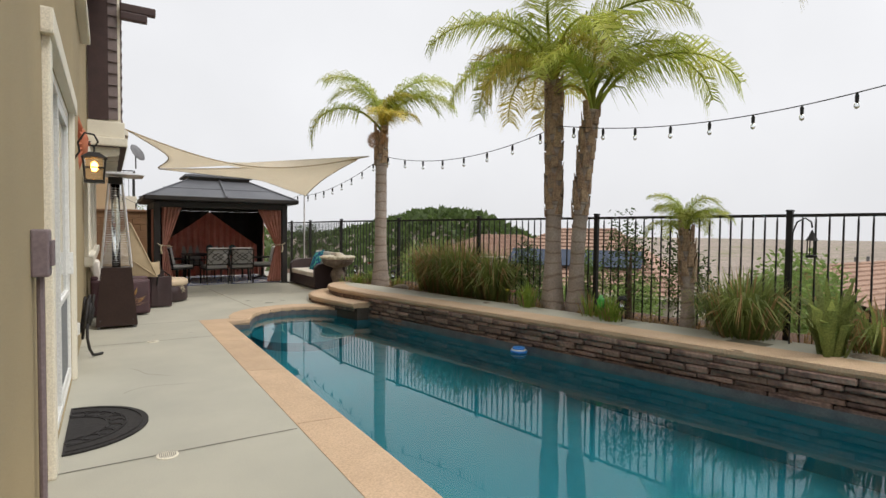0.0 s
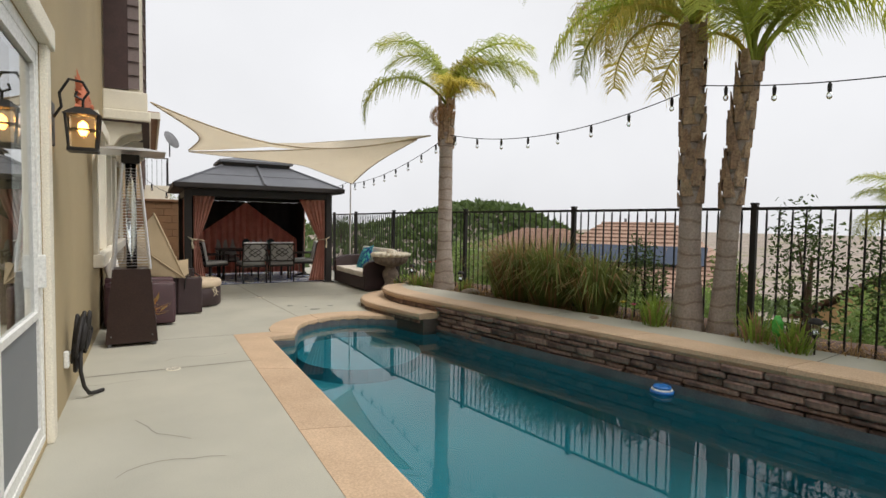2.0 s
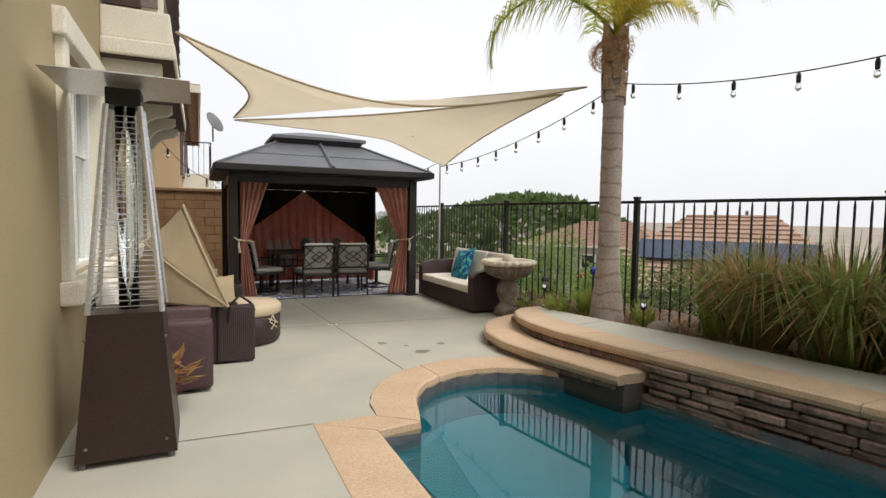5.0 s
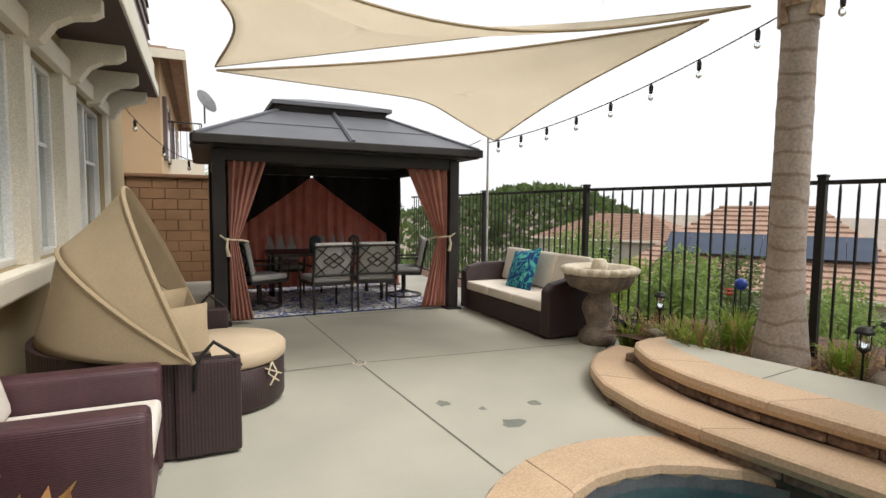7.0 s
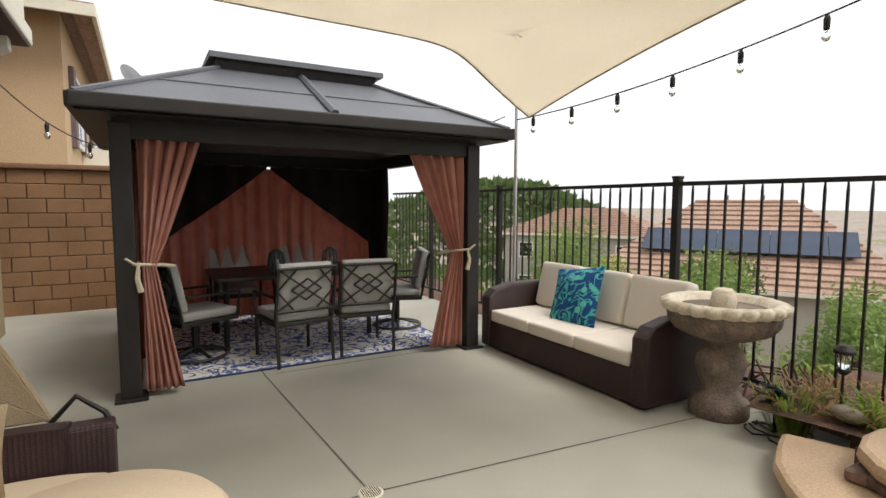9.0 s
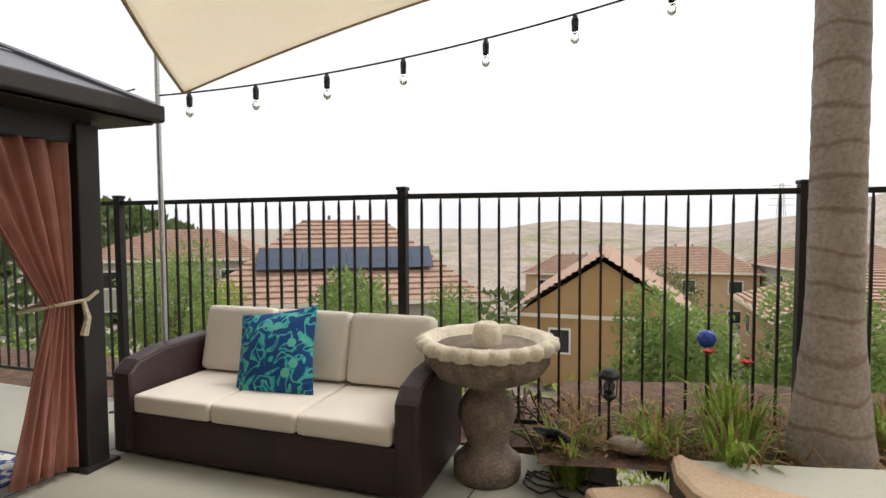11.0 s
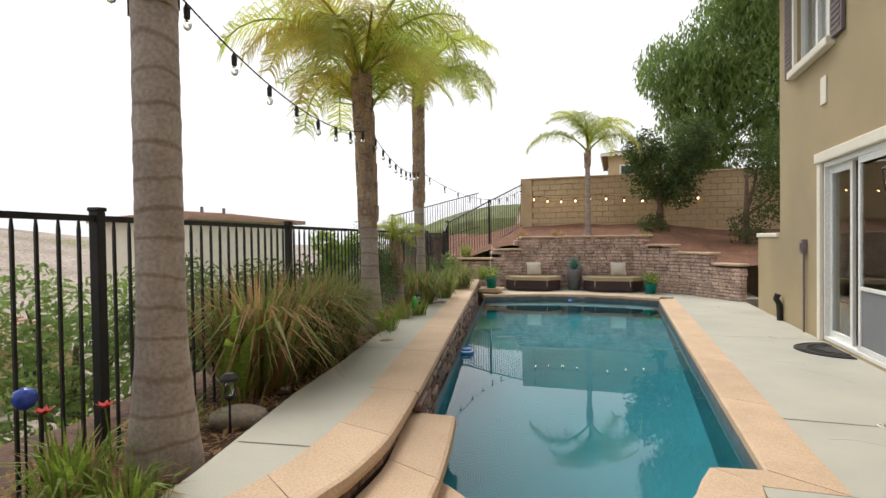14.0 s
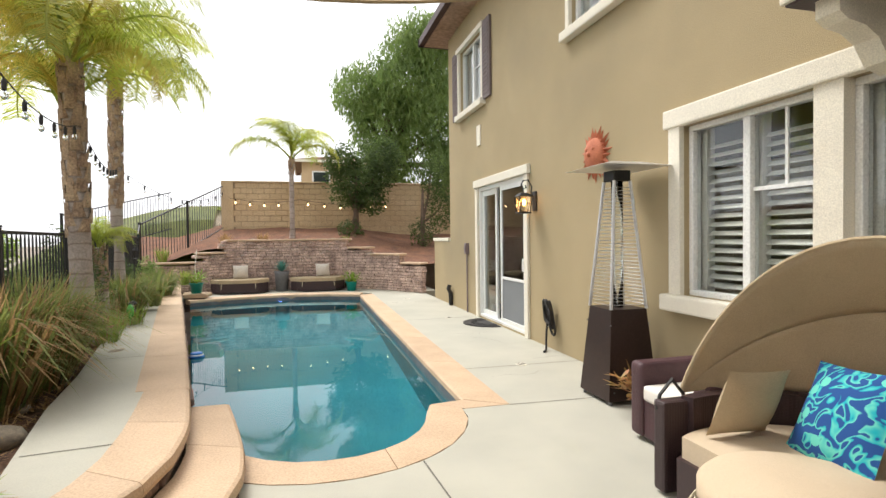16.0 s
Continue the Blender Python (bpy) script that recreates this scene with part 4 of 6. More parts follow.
pr = random.Random(21)
palm(5.85, 10.45, 0.2, 3.5, 0.21, 0.115, [(155, -4, 1.2, "g"), (135, 32, 1.2, "g"), (150, 44, 1.05, "g"), (60, 22, 1.1, "g"), (-35, 24, 1.2, "g"), (-20, 32, 1.1, "g"), (-40, 8, 1.1, "g"), (-60, 32, 0.75, "y"), (-80, 25, 0.7, "y"), (-110, 20, 0.6, "y"), (-45, 5, 0.65, "y"), (-130, 30, 0.7, "y"), (-150, -30, 0.6, "d"), (170, -45, 0.6, "d"), (-100, -40, 0.55, "d"), (120, -45, 0.6, "d"), (20, 35, 0.7, "g")], "ringed grey palm trunk with yellowing feather crown", 0.75, seed=1)
big = [(i * 36 + pr.uniform(-9, 9), pr.uniform(4, 38), pr.uniform(1.1, 1.4), "g") for i in range(9)] + [(150, -22, 1.1, "g"), (165, -12, 1.0, "y")]
PA, PB = (6.66, 6.16), (6.81, 5.84)
palm(*PA, 0.2, 3.72, 0.19, 0.11, big + [(60, -5, 1.2, "y"), (95, 5, 1.3, "y"), (75, -15, 1.2, "y"), (120, 10, 1.1, "y"), (-100, 5, 1.0, "y")], "tall feather palm with shaggy upper trunk", 2.1, (0.05, 0.1), seed=2)
palm(*PB, 0.2, 3.2, 0.16, 0.095, [(i * 60 + 10, pr.uniform(20, 45), 1.1, "g") for i in range(6)] + [(-50, 12, 1.45, "g"), (-28, 20, 1.5, "g"), (80, 10, 1.2, "y")], "slimmer feather palm standing close beside another", 1.6, (0.12, -0.15), seed=3)
palm(7.55, 1.9, 0.2, 4.75, 0.17, 0.105, [(i * 40, pr.uniform(4, 40), 1.35, "g") for i in range(9)] + [(80, -10, 1.2, "y"), (170, -15, 1.2, "g"), (150, -25, 1.1, "g"), (190, -12, 1.2, "g")], "tall dark-trunked feather palm by the fence", 2.6, (-0.1, 0.2), seed=4)
palm(4.3, -4.7, 1.3, 4.2, 0.13, 0.075, [(i * 40, pr.uniform(5, 40), 1.2, "g") for i in range(7)] + [(180, 0, 1.3, "g"), (10, -5, 1.3, "g")], "slender young palm on the bank", 0.5, seed=5)
palm(7.05, 4.2, 0.2, 1.45, 0.12, 0.07, [(i * 30, pr.uniform(0, 40), 0.42, "g") for i in range(12)], "small pygmy palm with a fine crown", 0.7, (0.05, 0.1), seed=6)


# ---- shrubs and grasses ----
def tuft(x, y, z, n, ln, w, m, name, label, cat, seed, spread=0.9, base=0.2, dry=0, group=""):
    """A clump of arching strap leaves."""
    r = random.Random(seed)
    t = thing(name, pose(x, y, z), label, cat, group)
    for part, k, mm in (("leaf", n, m), ("dry_leaf", dry, GRASSDRY)):
        if not k:
            continue
        b = Build()
        for i in range(k):
            a, l = r.uniform(0, 6.283), ln * r.uniform(0.55, 1.1)
            o = Vector((math.cos(a), math.sin(a), 0))
            p0 = o * base * r.random() + Vector((0, 0, -0.03))
            out = spread * r.uniform(0.15, 1)
            p1 = p0 + o * l * out * 0.35 + Vector((0, 0, l * 0.6))
            p2 = p1 + o * l * out * 0.4 + Vector((0, 0, l * (0.3 - 0.5 * out * out)))
            s = Vector((-o.y, o.x, 0)) * w / 2
            b.add([p0 - s * 0.7, p0 + s * 0.7, p1 + s, p1 - s, p2], [(0, 1, 2, 3), (3, 2, 4)])
        b.ob(part, mm, t, kind="stuff")
    return t


def shrub(name, x, y, z, blobs, n, leaf, m, label, cat, seed, hang=0.0, stem=True, group=""):
    """A shrub or tree crown: leaf sprays thrown through several lumps, on limbs."""
    r = random.Random(seed)
    t = thing(name, pose(x, y, z), label, cat, group)
    b = Build()
    vol = sum(q[3] * q[4] * q[5] for q in blobs)
    for cx, cy, cz, rx, ry, rz in blobs:
        for i in range(int(n * rx * ry * rz / vol)):
            d = Vector((r.gauss(0, 1), r.gauss(0, 1), r.gauss(0, 1))).normalized()
            q = r.uniform(0.45, 1.0) * (1 + 0.25 * noise.noise(d * 2.2 + Vector((cx, cy, seed))))
            p = Vector((cx + d.x * rx * q, cy + d.y * ry * q, cz + d.z * rz * q))
            e = Vector((r.gauss(0, 1), r.gauss(0, 1), r.gauss(0, 0.7) - hang * 2.2)).normalized() * leaf * r.uniform(0.6, 1.3)
            b.leaf(p, p + e, leaf * (0.42 if not hang else 0.22), (r.gauss(0, 1), r.gauss(0, 1), r.gauss(0, 1)))
    b.ob("foliage", m, t, kind="stuff")
    if stem:
        s = Build()
        top = max(q[2] for q in blobs)
        s.tube([(0, 0, -0.2), (0.02, 0.03, top * 0.4), (blobs[0][0] * 0.6, blobs[0][1] * 0.6, top * 0.8)], [max(0.015, top * 0.035), top * 0.028, top * 0.012], 8)
        for cx, cy, cz, rx, ry, rz in blobs:
            s.tube([(0.02, 0.03, top * 0.38), (cx * 0.6, cy * 0.6, (cz + top * 0.4) / 2), (cx, cy, cz)], [top * 0.018, top * 0.012, top * 0.005], 6)
        s.ob("limb", BARK, t, kind="stuff")
    return t


for i, (x, y, n, ln, d) in enumerate(((6.36, 8.95, 520, 1.3, 460), (6.4, 8.2, 640, 1.3, 240), (6.56, 7.5, 520, 1.15, 110), (7.0, 3.5, 560, 1.0, 120), (7.3, 2.3, 200, 0.8, 120), (7.15, 0.5, 380, 0.9, 70), (7.4, -0.5, 300, 0.8, 60))):
    tuft(x, y, 0.2, n, ln, 0.018, GRASS, "strap_leaf_clump", "dense arching clump of green and brown strap leaves", "plant", 30 + i, 1.12, 0.28, d, "grassy clumps")
for i, (x, y, z, n, ln) in enumerate(((5.75, 11.3, 0.1, 120, 0.45), (5.55, 10.95, 0.2, 90, 0.4), (5.6, 11.75, 0.05, 110, 0.42), (6.1, 10.1, 0.2, 70, 0.4), (5.95, 10.9, 0.2, 120, 0.5), (6.35, 6.35, 0.25, 90, 0.55), (6.55, 5.3, 0.25, 60, 0.5), (6.45, 4.9, 0.25, 90, 0.45), (7.0, 1.55, 0.25, 80, 0.7), (7.0, -1.5, 0.4, 80, 0.5), (7.9, -3.1, 0.9, 90, 0.6), (6.3, -4.0, 1.3, 140, 0.6), (5.2, -4.2, 1.35, 120, 0.55), (2.6, -4.0, 1.35, 80, 0.4))):
    tuft(x, y, z, n, ln, 0.016, LIME if i not in (11, 12) else GRASSDRY, "grass_tuft", "small tuft of bright green grassy leaves", "plant", 60 + i, 0.9, 0.12, 20, "small tufts")
tuft(6.75, 2.55, 0.22, 34, 0.95, 0.07, GRASS, "bird_of_paradise", "broad-leaved upright green plant in the bed", "plant", 90, 0.75, 0.12)
tuft(6.3, 9.35, 0.22, 14, 0.95, 0.09, LIME, "broad_leaf_plant", "broad pale green blades among the grasses", "plant", 91, 0.7, 0.1)
for i, (x, y, s, m) in enumerate(((6.95, 7.0, 0.9, DARKLEAF), (7.1, 5.1, 1.25, DARKLEAF), (7.3, 4.4, 1.0, DARKLEAF), (6.9, 9.4, 0.7, DARKLEAF), (7.6, 1.0, 0.8, DARKLEAF), (7.6, -0.8, 0.8, PEPPER), (7.3, 6.0, 0.8, PEPPER))):
    shrub("shrub", x, y, 0.15, [(0, 0, 0.65 * s, 0.32 * s, 0.4 * s, 0.5 * s), (0.1, 0.2, 1.0 * s, 0.22 * s, 0.25 * s, 0.35 * s)], 1300, 0.055, m, "upright dark green shrub by the iron fence", "shrub", 100 + i, 0, True, "fence shrubs")
for i in range(26):
    y = -2 + i * 0.55
    r = random.Random(200 + i)
    if y < 12.5:
        tuft(fence_x(y) - 0.25 + r.uniform(-0.25, 0.2), y, 0.15, 22, 0.4, 0.012, GRASSDRY, "dry_twigs", "dry brown twiggy stalks in the mulch", "plant", 300 + i, 1.0, 0.15, 0, "dry stalks")
for i, (x, y, col) in enumerate(((5.75, 10.85, RED), (5.95, 11.0, RED), (6.2, 6.55, PINK), (6.25, 6.75, YELLOW))):
    f = thing("flower", pose(x, y, 0.2), "small bright flower on a thin green stem", "flower", "flowers")
    Build().tube([(0, 0, 0), (0.01, 0, 0.3), (0.03, 0.01, 0.5 if i < 2 else 0.3)], 0.004, 5).ob("stem", LIME, f)
    p = Build()
    for k in range(7):
        a = k * 0.9
        p.leaf((0.03, 0.01, 0.5 if i < 2 else 0.3), (0.03 + 0.045 * math.cos(a), 0.01 + 0.045 * math.sin(a), (0.53 if i < 2 else 0.33)), 0.035)
    p.ob("petal", col, f)
for i, (x, y, s) in enumerate(((5.95, 9.72, 0.2), (6.05, 7.0, 0.12), (5.6, 11.45, 0.1), (6.9, 2.3, 0.17), (7.0, 3.9, 0.13), (6.1, 9.0, 0.08), (5.5, -4.1, 0.16), (3.0, -4.0, 0.15))):
    r = random.Random(i)
    b = Build().lathe([(0.02, -0.5), (0.75, -0.4), (1.0, 0), (0.85, 0.35), (0.5, 0.58), (0.05, 0.66)], 14, (0, 0, 0), lambda a, k: 1 + 0.12 * math.sin(2 * a + i) + 0.05 * math.sin(5 * a))
    b.ob("rock", ROCK, None, True, pose(x, y, 0.26 if y > -3 else 1.5, 0, 0, i * 40) @ Matrix.Diagonal((s, s * 0.8, s * 0.7, 1)), label="rounded tan river rock lying in the bed", category="rock", group="rocks")

litter = Build()
lr = random.Random(55)
for i in range(3200):
    y = lr.uniform(4, 11.9)
    x = lr.uniform(wall_x(min(y, 9.2)) + 0.98 - 0.15 * max(0, y - 9.2), fence_x(y) + 0.3)
    a, l = lr.uniform(0, 6.283), lr.uniform(0.03, 0.085)
    litter.leaf((x, y, 0.25), (x + l * math.cos(a), y + l * math.sin(a), 0.25 + lr.uniform(0.0, 0.045)), l * 0.35, (0, lr.uniform(-0.4, 0.4), 1))
litter.ob("leaf_litter", GRASSDRY, label="dry brown leaves and bark chips strewn over the bed", category="leaf litter", kind="stuff")

# trees behind the wall and in the valley
shrub("pepper_tree", 0.3, -8.6, 1.6, [(0.3, 0.4, 4.6, 1.6, 1.4, 1.7), (-0.8, 0.8, 6.4, 1.9, 1.6, 1.8), (1.3, 0.3, 6.0, 1.2, 1.2, 1.3), (-2.2, 1.5, 4.6, 1.8, 1.5, 2.2), (0.2, 1, 2.9, 1.3, 1.0, 1.2), (-1.5, 1, 8.0, 1.8, 1.6, 1.2), (-2.5, 2.2, 2.6, 1.6, 1.2, 1.4)], 34000, 0.25, PEPPER, "tall weeping pepper tree with fine hanging leaves", "tree", 400, 1.0)
shrub("shrub_tree", 2.1, -5.3, 1.3, [(0, 0, 2.2, 1.05, 0.85, 0.95), (0.5, 0, 2.9, 0.75, 0.7, 0.75), (-0.9, 0.1, 3.2, 0.8, 0.7, 0.7), (-0.5, 0.2, 1.6, 0.6, 0.6, 0.6), (0.2, 0.1, 0.5, 0.5, 0.5, 0.5), (-0.9, 0, 2.5, 0.6, 0.6, 0.7)], 9000, 0.12, DARKLEAF, "dense dark green shrub before a block wall", "shrub", 401)
shrub("shrub_tree", -0.1, -4.3, 1.0, [(0, 0, 0.7, 0.55, 0.5, 0.6), (-0.7, -0.2, 1.6, 0.6, 0.6, 0.9), (-0.4, -0.4, 2.8, 0.6, 0.6, 0.8)], 3000, 0.1, DARKLEAF, "dark green shrub at the corner of the house", "shrub", 402)
for i, (x, y, z, s, m) in enumerate(((17, 16, -4.5, 1.1, PEPPER), (14, 10.5, -4.0, 1.0, PEPPER), (15, 7.5, -4.2, 1.15, PEPPER), (13, 5.6, -3.8, 1.2, PEPPER), (12.5, 2.5, -3.6, 1.2, DARKLEAF), (18, 20, -4.4, 1.3, DARKLEAF), (15, 24, -3.6, 1.3, PEPPER), (26, 8.5, -5.5, 1.2, PEPPER), (24, 4, -5.5, 1.4, PEPPER), (16, -2, -3.5, 1.3, DARKLEAF), (40, 8, -6, 1.7, DARKLEAF), (11, 16, -2.6, 0.9, PEPPER), (34, 62, 1.5, 1.1, DARKLEAF), (25, 75, 2.0, 1.2, DARKLEAF), (12, 60, 0, 1.5, DARKLEAF), (3, 42, -2, 1.6, PEPPER), (14.5, -7, 0.4, 0.8, LIME), (20, 27, -4.4, 1.2, LIME))):
    shrub("tree", x, y, land(x, y) - 0.1, [(0, 0, 2.1 * s, 1.1 * s, 1.1 * s, 0.9 * s), (0.7 * s, 0.3, 2.9 * s, 0.8 * s, 0.8 * s, 0.8 * s), (-0.7 * s, -0.4, 2.8 * s, 0.8 * s, 0.8 * s, 0.7 * s), (0.1, 0.7 * s, 1.5 * s, 0.9 * s, 0.9 * s, 0.7 * s)], 4200, 0.15, m, "leafy green tree on the slope below the fence", "tree", 500 + i, 0, True, "trees on the slope")
hb = Build()
hr = random.Random(77)
for i in range(15000):
    y = hr.uniform(3, 20)
    x = fence_x(y) + hr.uniform(1.3, 4.5)
    z = land(x, y) + hr.uniform(0.2, 2.3) * (1 - (x - fence_x(y) - 1.3) / 6)
    e = Vector((hr.gauss(0, 1), hr.gauss(0, 1), hr.gauss(0, 1))).normalized() * 0.1
    hb.leaf((x, y, z), Vector((x, y, z)) + e, 0.04, (hr.gauss(0, 1), hr.gauss(0, 1), 1))
hb.ob("hillside_brush", LIME, label="low green brush on the slope below the fence", category="brush", kind="stuff")
hb = Build()
for i in range(14000):
    a, d = hr.uniform(-1.2, 1.35), hr.uniform(25, 120)
    x, y = 5 + d * math.cos(a), 8 + d * math.sin(a)
    z = land(x, y)
    s = hr.uniform(0.3, 0.8)
    e = Vector((hr.gauss(0, 1), hr.gauss(0, 1), abs(hr.gauss(0, 1)))).normalized() * s
    hb.leaf((x, y, z + 0.05), Vector((x, y, z + 0.1)) + e, s * 0.6, (hr.gauss(0, 1), hr.gauss(0, 1), 1))
hb.ob("far_brush", DARKLEAF, label="scattered scrub over the far slopes", category="brush", kind="stuff")


hb = Build()
for i in range(9000):
    x, y = hr.gauss(48, 15), hr.gauss(68, 22)
    s = hr.uniform(0.5, 1.5)
    e = Vector((hr.gauss(0, 1), hr.gauss(0, 1), abs(hr.gauss(0, 1)))).normalized() * s
    hb.leaf((x, y, land(x, y)), Vector((x, y, land(x, y) + 0.2)) + e, s * 0.7, (hr.gauss(0, 1), hr.gauss(0, 1), 1))
hb.ob("hill_brush", DARKLEAF, label="dense green scrub covering the near hill", category="brush", kind="stuff")


# ---- neighbouring houses ----
def far_house(x, y, z, rz, w, d, wall_h, rise, m, label, storey=1, solar=False, gable=False):
    t = thing("neighbour_house", pose(x, y, z, 0, 0, rz), label, "house", "neighbouring houses")
    t["kind"] = "structure"
    Build().box(-w / 2, w / 2, -d / 2, d / 2, -3, wall_h).ob("wall", m, t)
    if gable:
        Build().add([(-w / 2, -d / 2, wall_h), (-w / 2, d / 2, wall_h), (-w / 2, 0, wall_h + rise * 0.9), (w / 2, -d / 2, wall_h), (w / 2, d / 2, wall_h), (w / 2, 0, wall_h + rise * 0.9)], [(0, 2, 1), (3, 4, 5)]).ob("gable", m, t)
    o = 0.5
    ridge = (w / 2 + o if gable else w / 2 - d / 2 * 0.8)
    rf = Build()
    n = 16
    for sgn in (-1, 1):
        for i in range(n):
            f0, f1 = i / n, (i + 1) / n
            y0, y1 = sgn * (d / 2 + o) * (1 - f0), sgn * (d / 2 + o) * (1 - f1)
            x0, x1 = (w / 2 + o) + (ridge - w / 2 - o) * f0, (w / 2 + o) + (ridge - w / 2 - o) * f1
            z0, z1 = wall_h + rise * f0 + 0.09, wall_h + rise * f1
            p = [(-x0, y0, z0), (x0, y0, z0), (x1, y1, z1), (-x1, y1, z1), (-x0, y0, z0 - 0.16), (x0, y0, z0 - 0.16)]
            rf.add(p, [(0, 1, 2, 3), (4, 5, 1, 0)] if sgn < 0 else [(3, 2, 1, 0), (0, 1, 5, 4)])
    if not gable:
        for sgn in (-1, 1):
            for i in range(n):
                f0, f1 = i / n, (i + 1) / n
                y0, y1 = (d / 2 + o) * (1 - f0), (d / 2 + o) * (1 - f1)
                x0, x1 = sgn * ((w / 2 + o) + (ridge - w / 2 - o) * f0), sgn * ((w / 2 + o) + (ridge - w / 2 - o) * f1)
                z0, z1 = wall_h + rise * f0 + 0.09, wall_h + rise * f1
                rf.add([(x0, -y0, z0), (x0, y0, z0), (x1, y1, z1), (x1, -y1, z1), (x0, -y0, z0 - 0.16), (x0, y0, z0 - 0.16)], [(0, 1, 2, 3), (4, 5, 1, 0)])
    rf.tube([(-ridge, 0, wall_h + rise), (ridge, 0, wall_h + rise)], 0.12, 6)
    rf.ob("roof", ROOFT, t)
    Build().box(-w / 2 - o, w / 2 + o, -d / 2 - o - 0.02, -d / 2 - o + 0.04, wall_h - 0.12, wall_h + 0.06).box(-w / 2 - o - 0.03, -w / 2 - o + 0.03, -d / 2 - o, d / 2 + o, wall_h - 0.12, wall_h + 0.06).ob("fascia", TRIM, t)
    for k in range(max(2, int(w / 3.2))):
        wx = -w / 2 + (k + 0.5) * w / max(2, int(w / 3.2))
        for s in range(storey):
            q = new("window")
            q.parent = t
            zz = wall_h - 2.0 - s * 2.8
            Build().box(wx - 0.65, wx + 0.65, -d / 2 - 0.06, -d / 2 - 0.002, zz, zz + 1.3).ob("frame", WHITE, q)
            Build().box(wx - 0.55, wx + 0.55, -d / 2 - 0.07, -d / 2 - 0.06, zz + 0.1, zz + 1.2).ob("pane", DARKGLASS, q)
    for k in range(2):
        wy = -d / 4 + k * d / 2
        for s in range(storey):
            q = new("window")
            q.parent = t
            zz = wall_h - 2.0 - s * 2.8
            Build().box(-w / 2 - 0.06, -w / 2 - 0.002, wy - 0.55, wy + 0.55, zz, zz + 1.3).ob("frame", WHITE, q)
            Build().box(-w / 2 - 0.07, -w / 2 - 0.06, wy - 0.45, wy + 0.45, zz + 0.1, zz + 1.2).ob("pane", DARKGLASS, q)
    if solar:
        a = math.atan2(rise, d / 2 + o)
        for i in range(8):
            Build().box(-0.52, 0.52, -0.85, 0.85, 0.0, 0.05, pose(0, 0, 0, math.degrees(a))).ob("solar_panel", SOLAR, t, at=pose(-3.6 + i * 1.06, -d / 4 - 0.6, wall_h + rise * 0.5 + 0.05))
    for k in (-1, 1):
        Build().tube([(k * 0.8, 0.3, wall_h + rise - 0.2), (k * 0.8, 0.3, wall_h + rise + 0.35)], 0.08, 8).ob("vent", GREYPOT, t)
    return t


far_house(28.5, 25.8, -4.7, -61, 12.5, 10, 2.6, 3.7, GREYST, "grey stucco house with tile roof and solar panels", 2, True)
far_house(36, 12.2, -6.0, 0, 14, 8, 3.0, 2.9, OCHRE, "ochre stucco house with a gabled tile roof", 1, False, True)
far_house(36, 44, -3.6, -60, 12, 9, 2.6, 2.0, GREYST, "distant beige house with tile roof", 2)
far_house(62, 5, -8.5, -90, 12, 8, 5.2, 2.2, PEACH, "distant peach house with tile roof", 2)
far_house(58, -7, -8.0, -80, 11, 8, 5.6, 2.0, GREYST, "distant pale two-storey house with tile roof", 2)
far_house(70, 16, -9.5, -90, 12, 8, 5.0, 2.0, PEACH, "distant peach house with tile roof", 2)
far_house(36, -2, -7.5, -90, 12, 9, 4.2, 2.2, PEACH, "house with tile roof below the slope", 2)
far_house(1.2, -30, 1.0, 180, 5.5, 8, 6.2, 1.0, PEACH, "peach stucco house beyond the block wall", 2)
far_house(24, -10, -1.2, 90, 8, 5, 3.8, 0.4, TRIM, "open-sided cream patio cover beyond the fence")
nh = far_house(-3.7, 26.2, 0, 90, 11, 9.5, 4.5, 1.5, PEACH, "peach stucco neighbour house with plum shutters", 2)
for yy in (-4.52, -2.82, -0.85, 0.85):
    Build().box(yy - 0.2, yy + 0.2, -4.83, -4.752, 2.45, 3.85).ob("shutter", SIDING, nh)
dish = thing("satellite_dish", pose(1.95, 25.0, 3.9), "grey satellite dish on the neighbour's eave", "satellite dish")
Build().lathe([(0.02, 0), (0.2, 0.03), (0.36, 0.1), (0.35, 0.11)], 20).ob("dish", GREYPOT, dish, True, pose(0, 0, 0.5, 60, 20, 40))
Build().tube([(0, 0, -0.1), (0, 0, 0.5)], 0.025, 8).ob("mast", GREYPOT, dish)
bal = thing("balcony", pose(1.0, 24.5, 2.6), "cream balcony with iron rail on the neighbour's house", "balcony")
Build().box(-0.6, 0.9, -1.2, 1.2, -0.5, 0).ob("slab", TRIM, bal)
b = Build()
for i in range(17):
    b.tube([(0.85, -1.15 + i * 0.144, 0), (0.85, -1.15 + i * 0.144, 0.95)], 0.01, 4)
for i in range(10):
    b.tube([(-0.55 + i * 0.15, -1.15, 0), (-0.55 + i * 0.15, -1.15, 0.95)], 0.01, 4)
b.tube([(-0.6, -1.15, 0.95), (0.85, -1.15, 0.95), (0.85, 1.15, 0.95)], 0.02, 6).ob("rail", BLACK, bal)
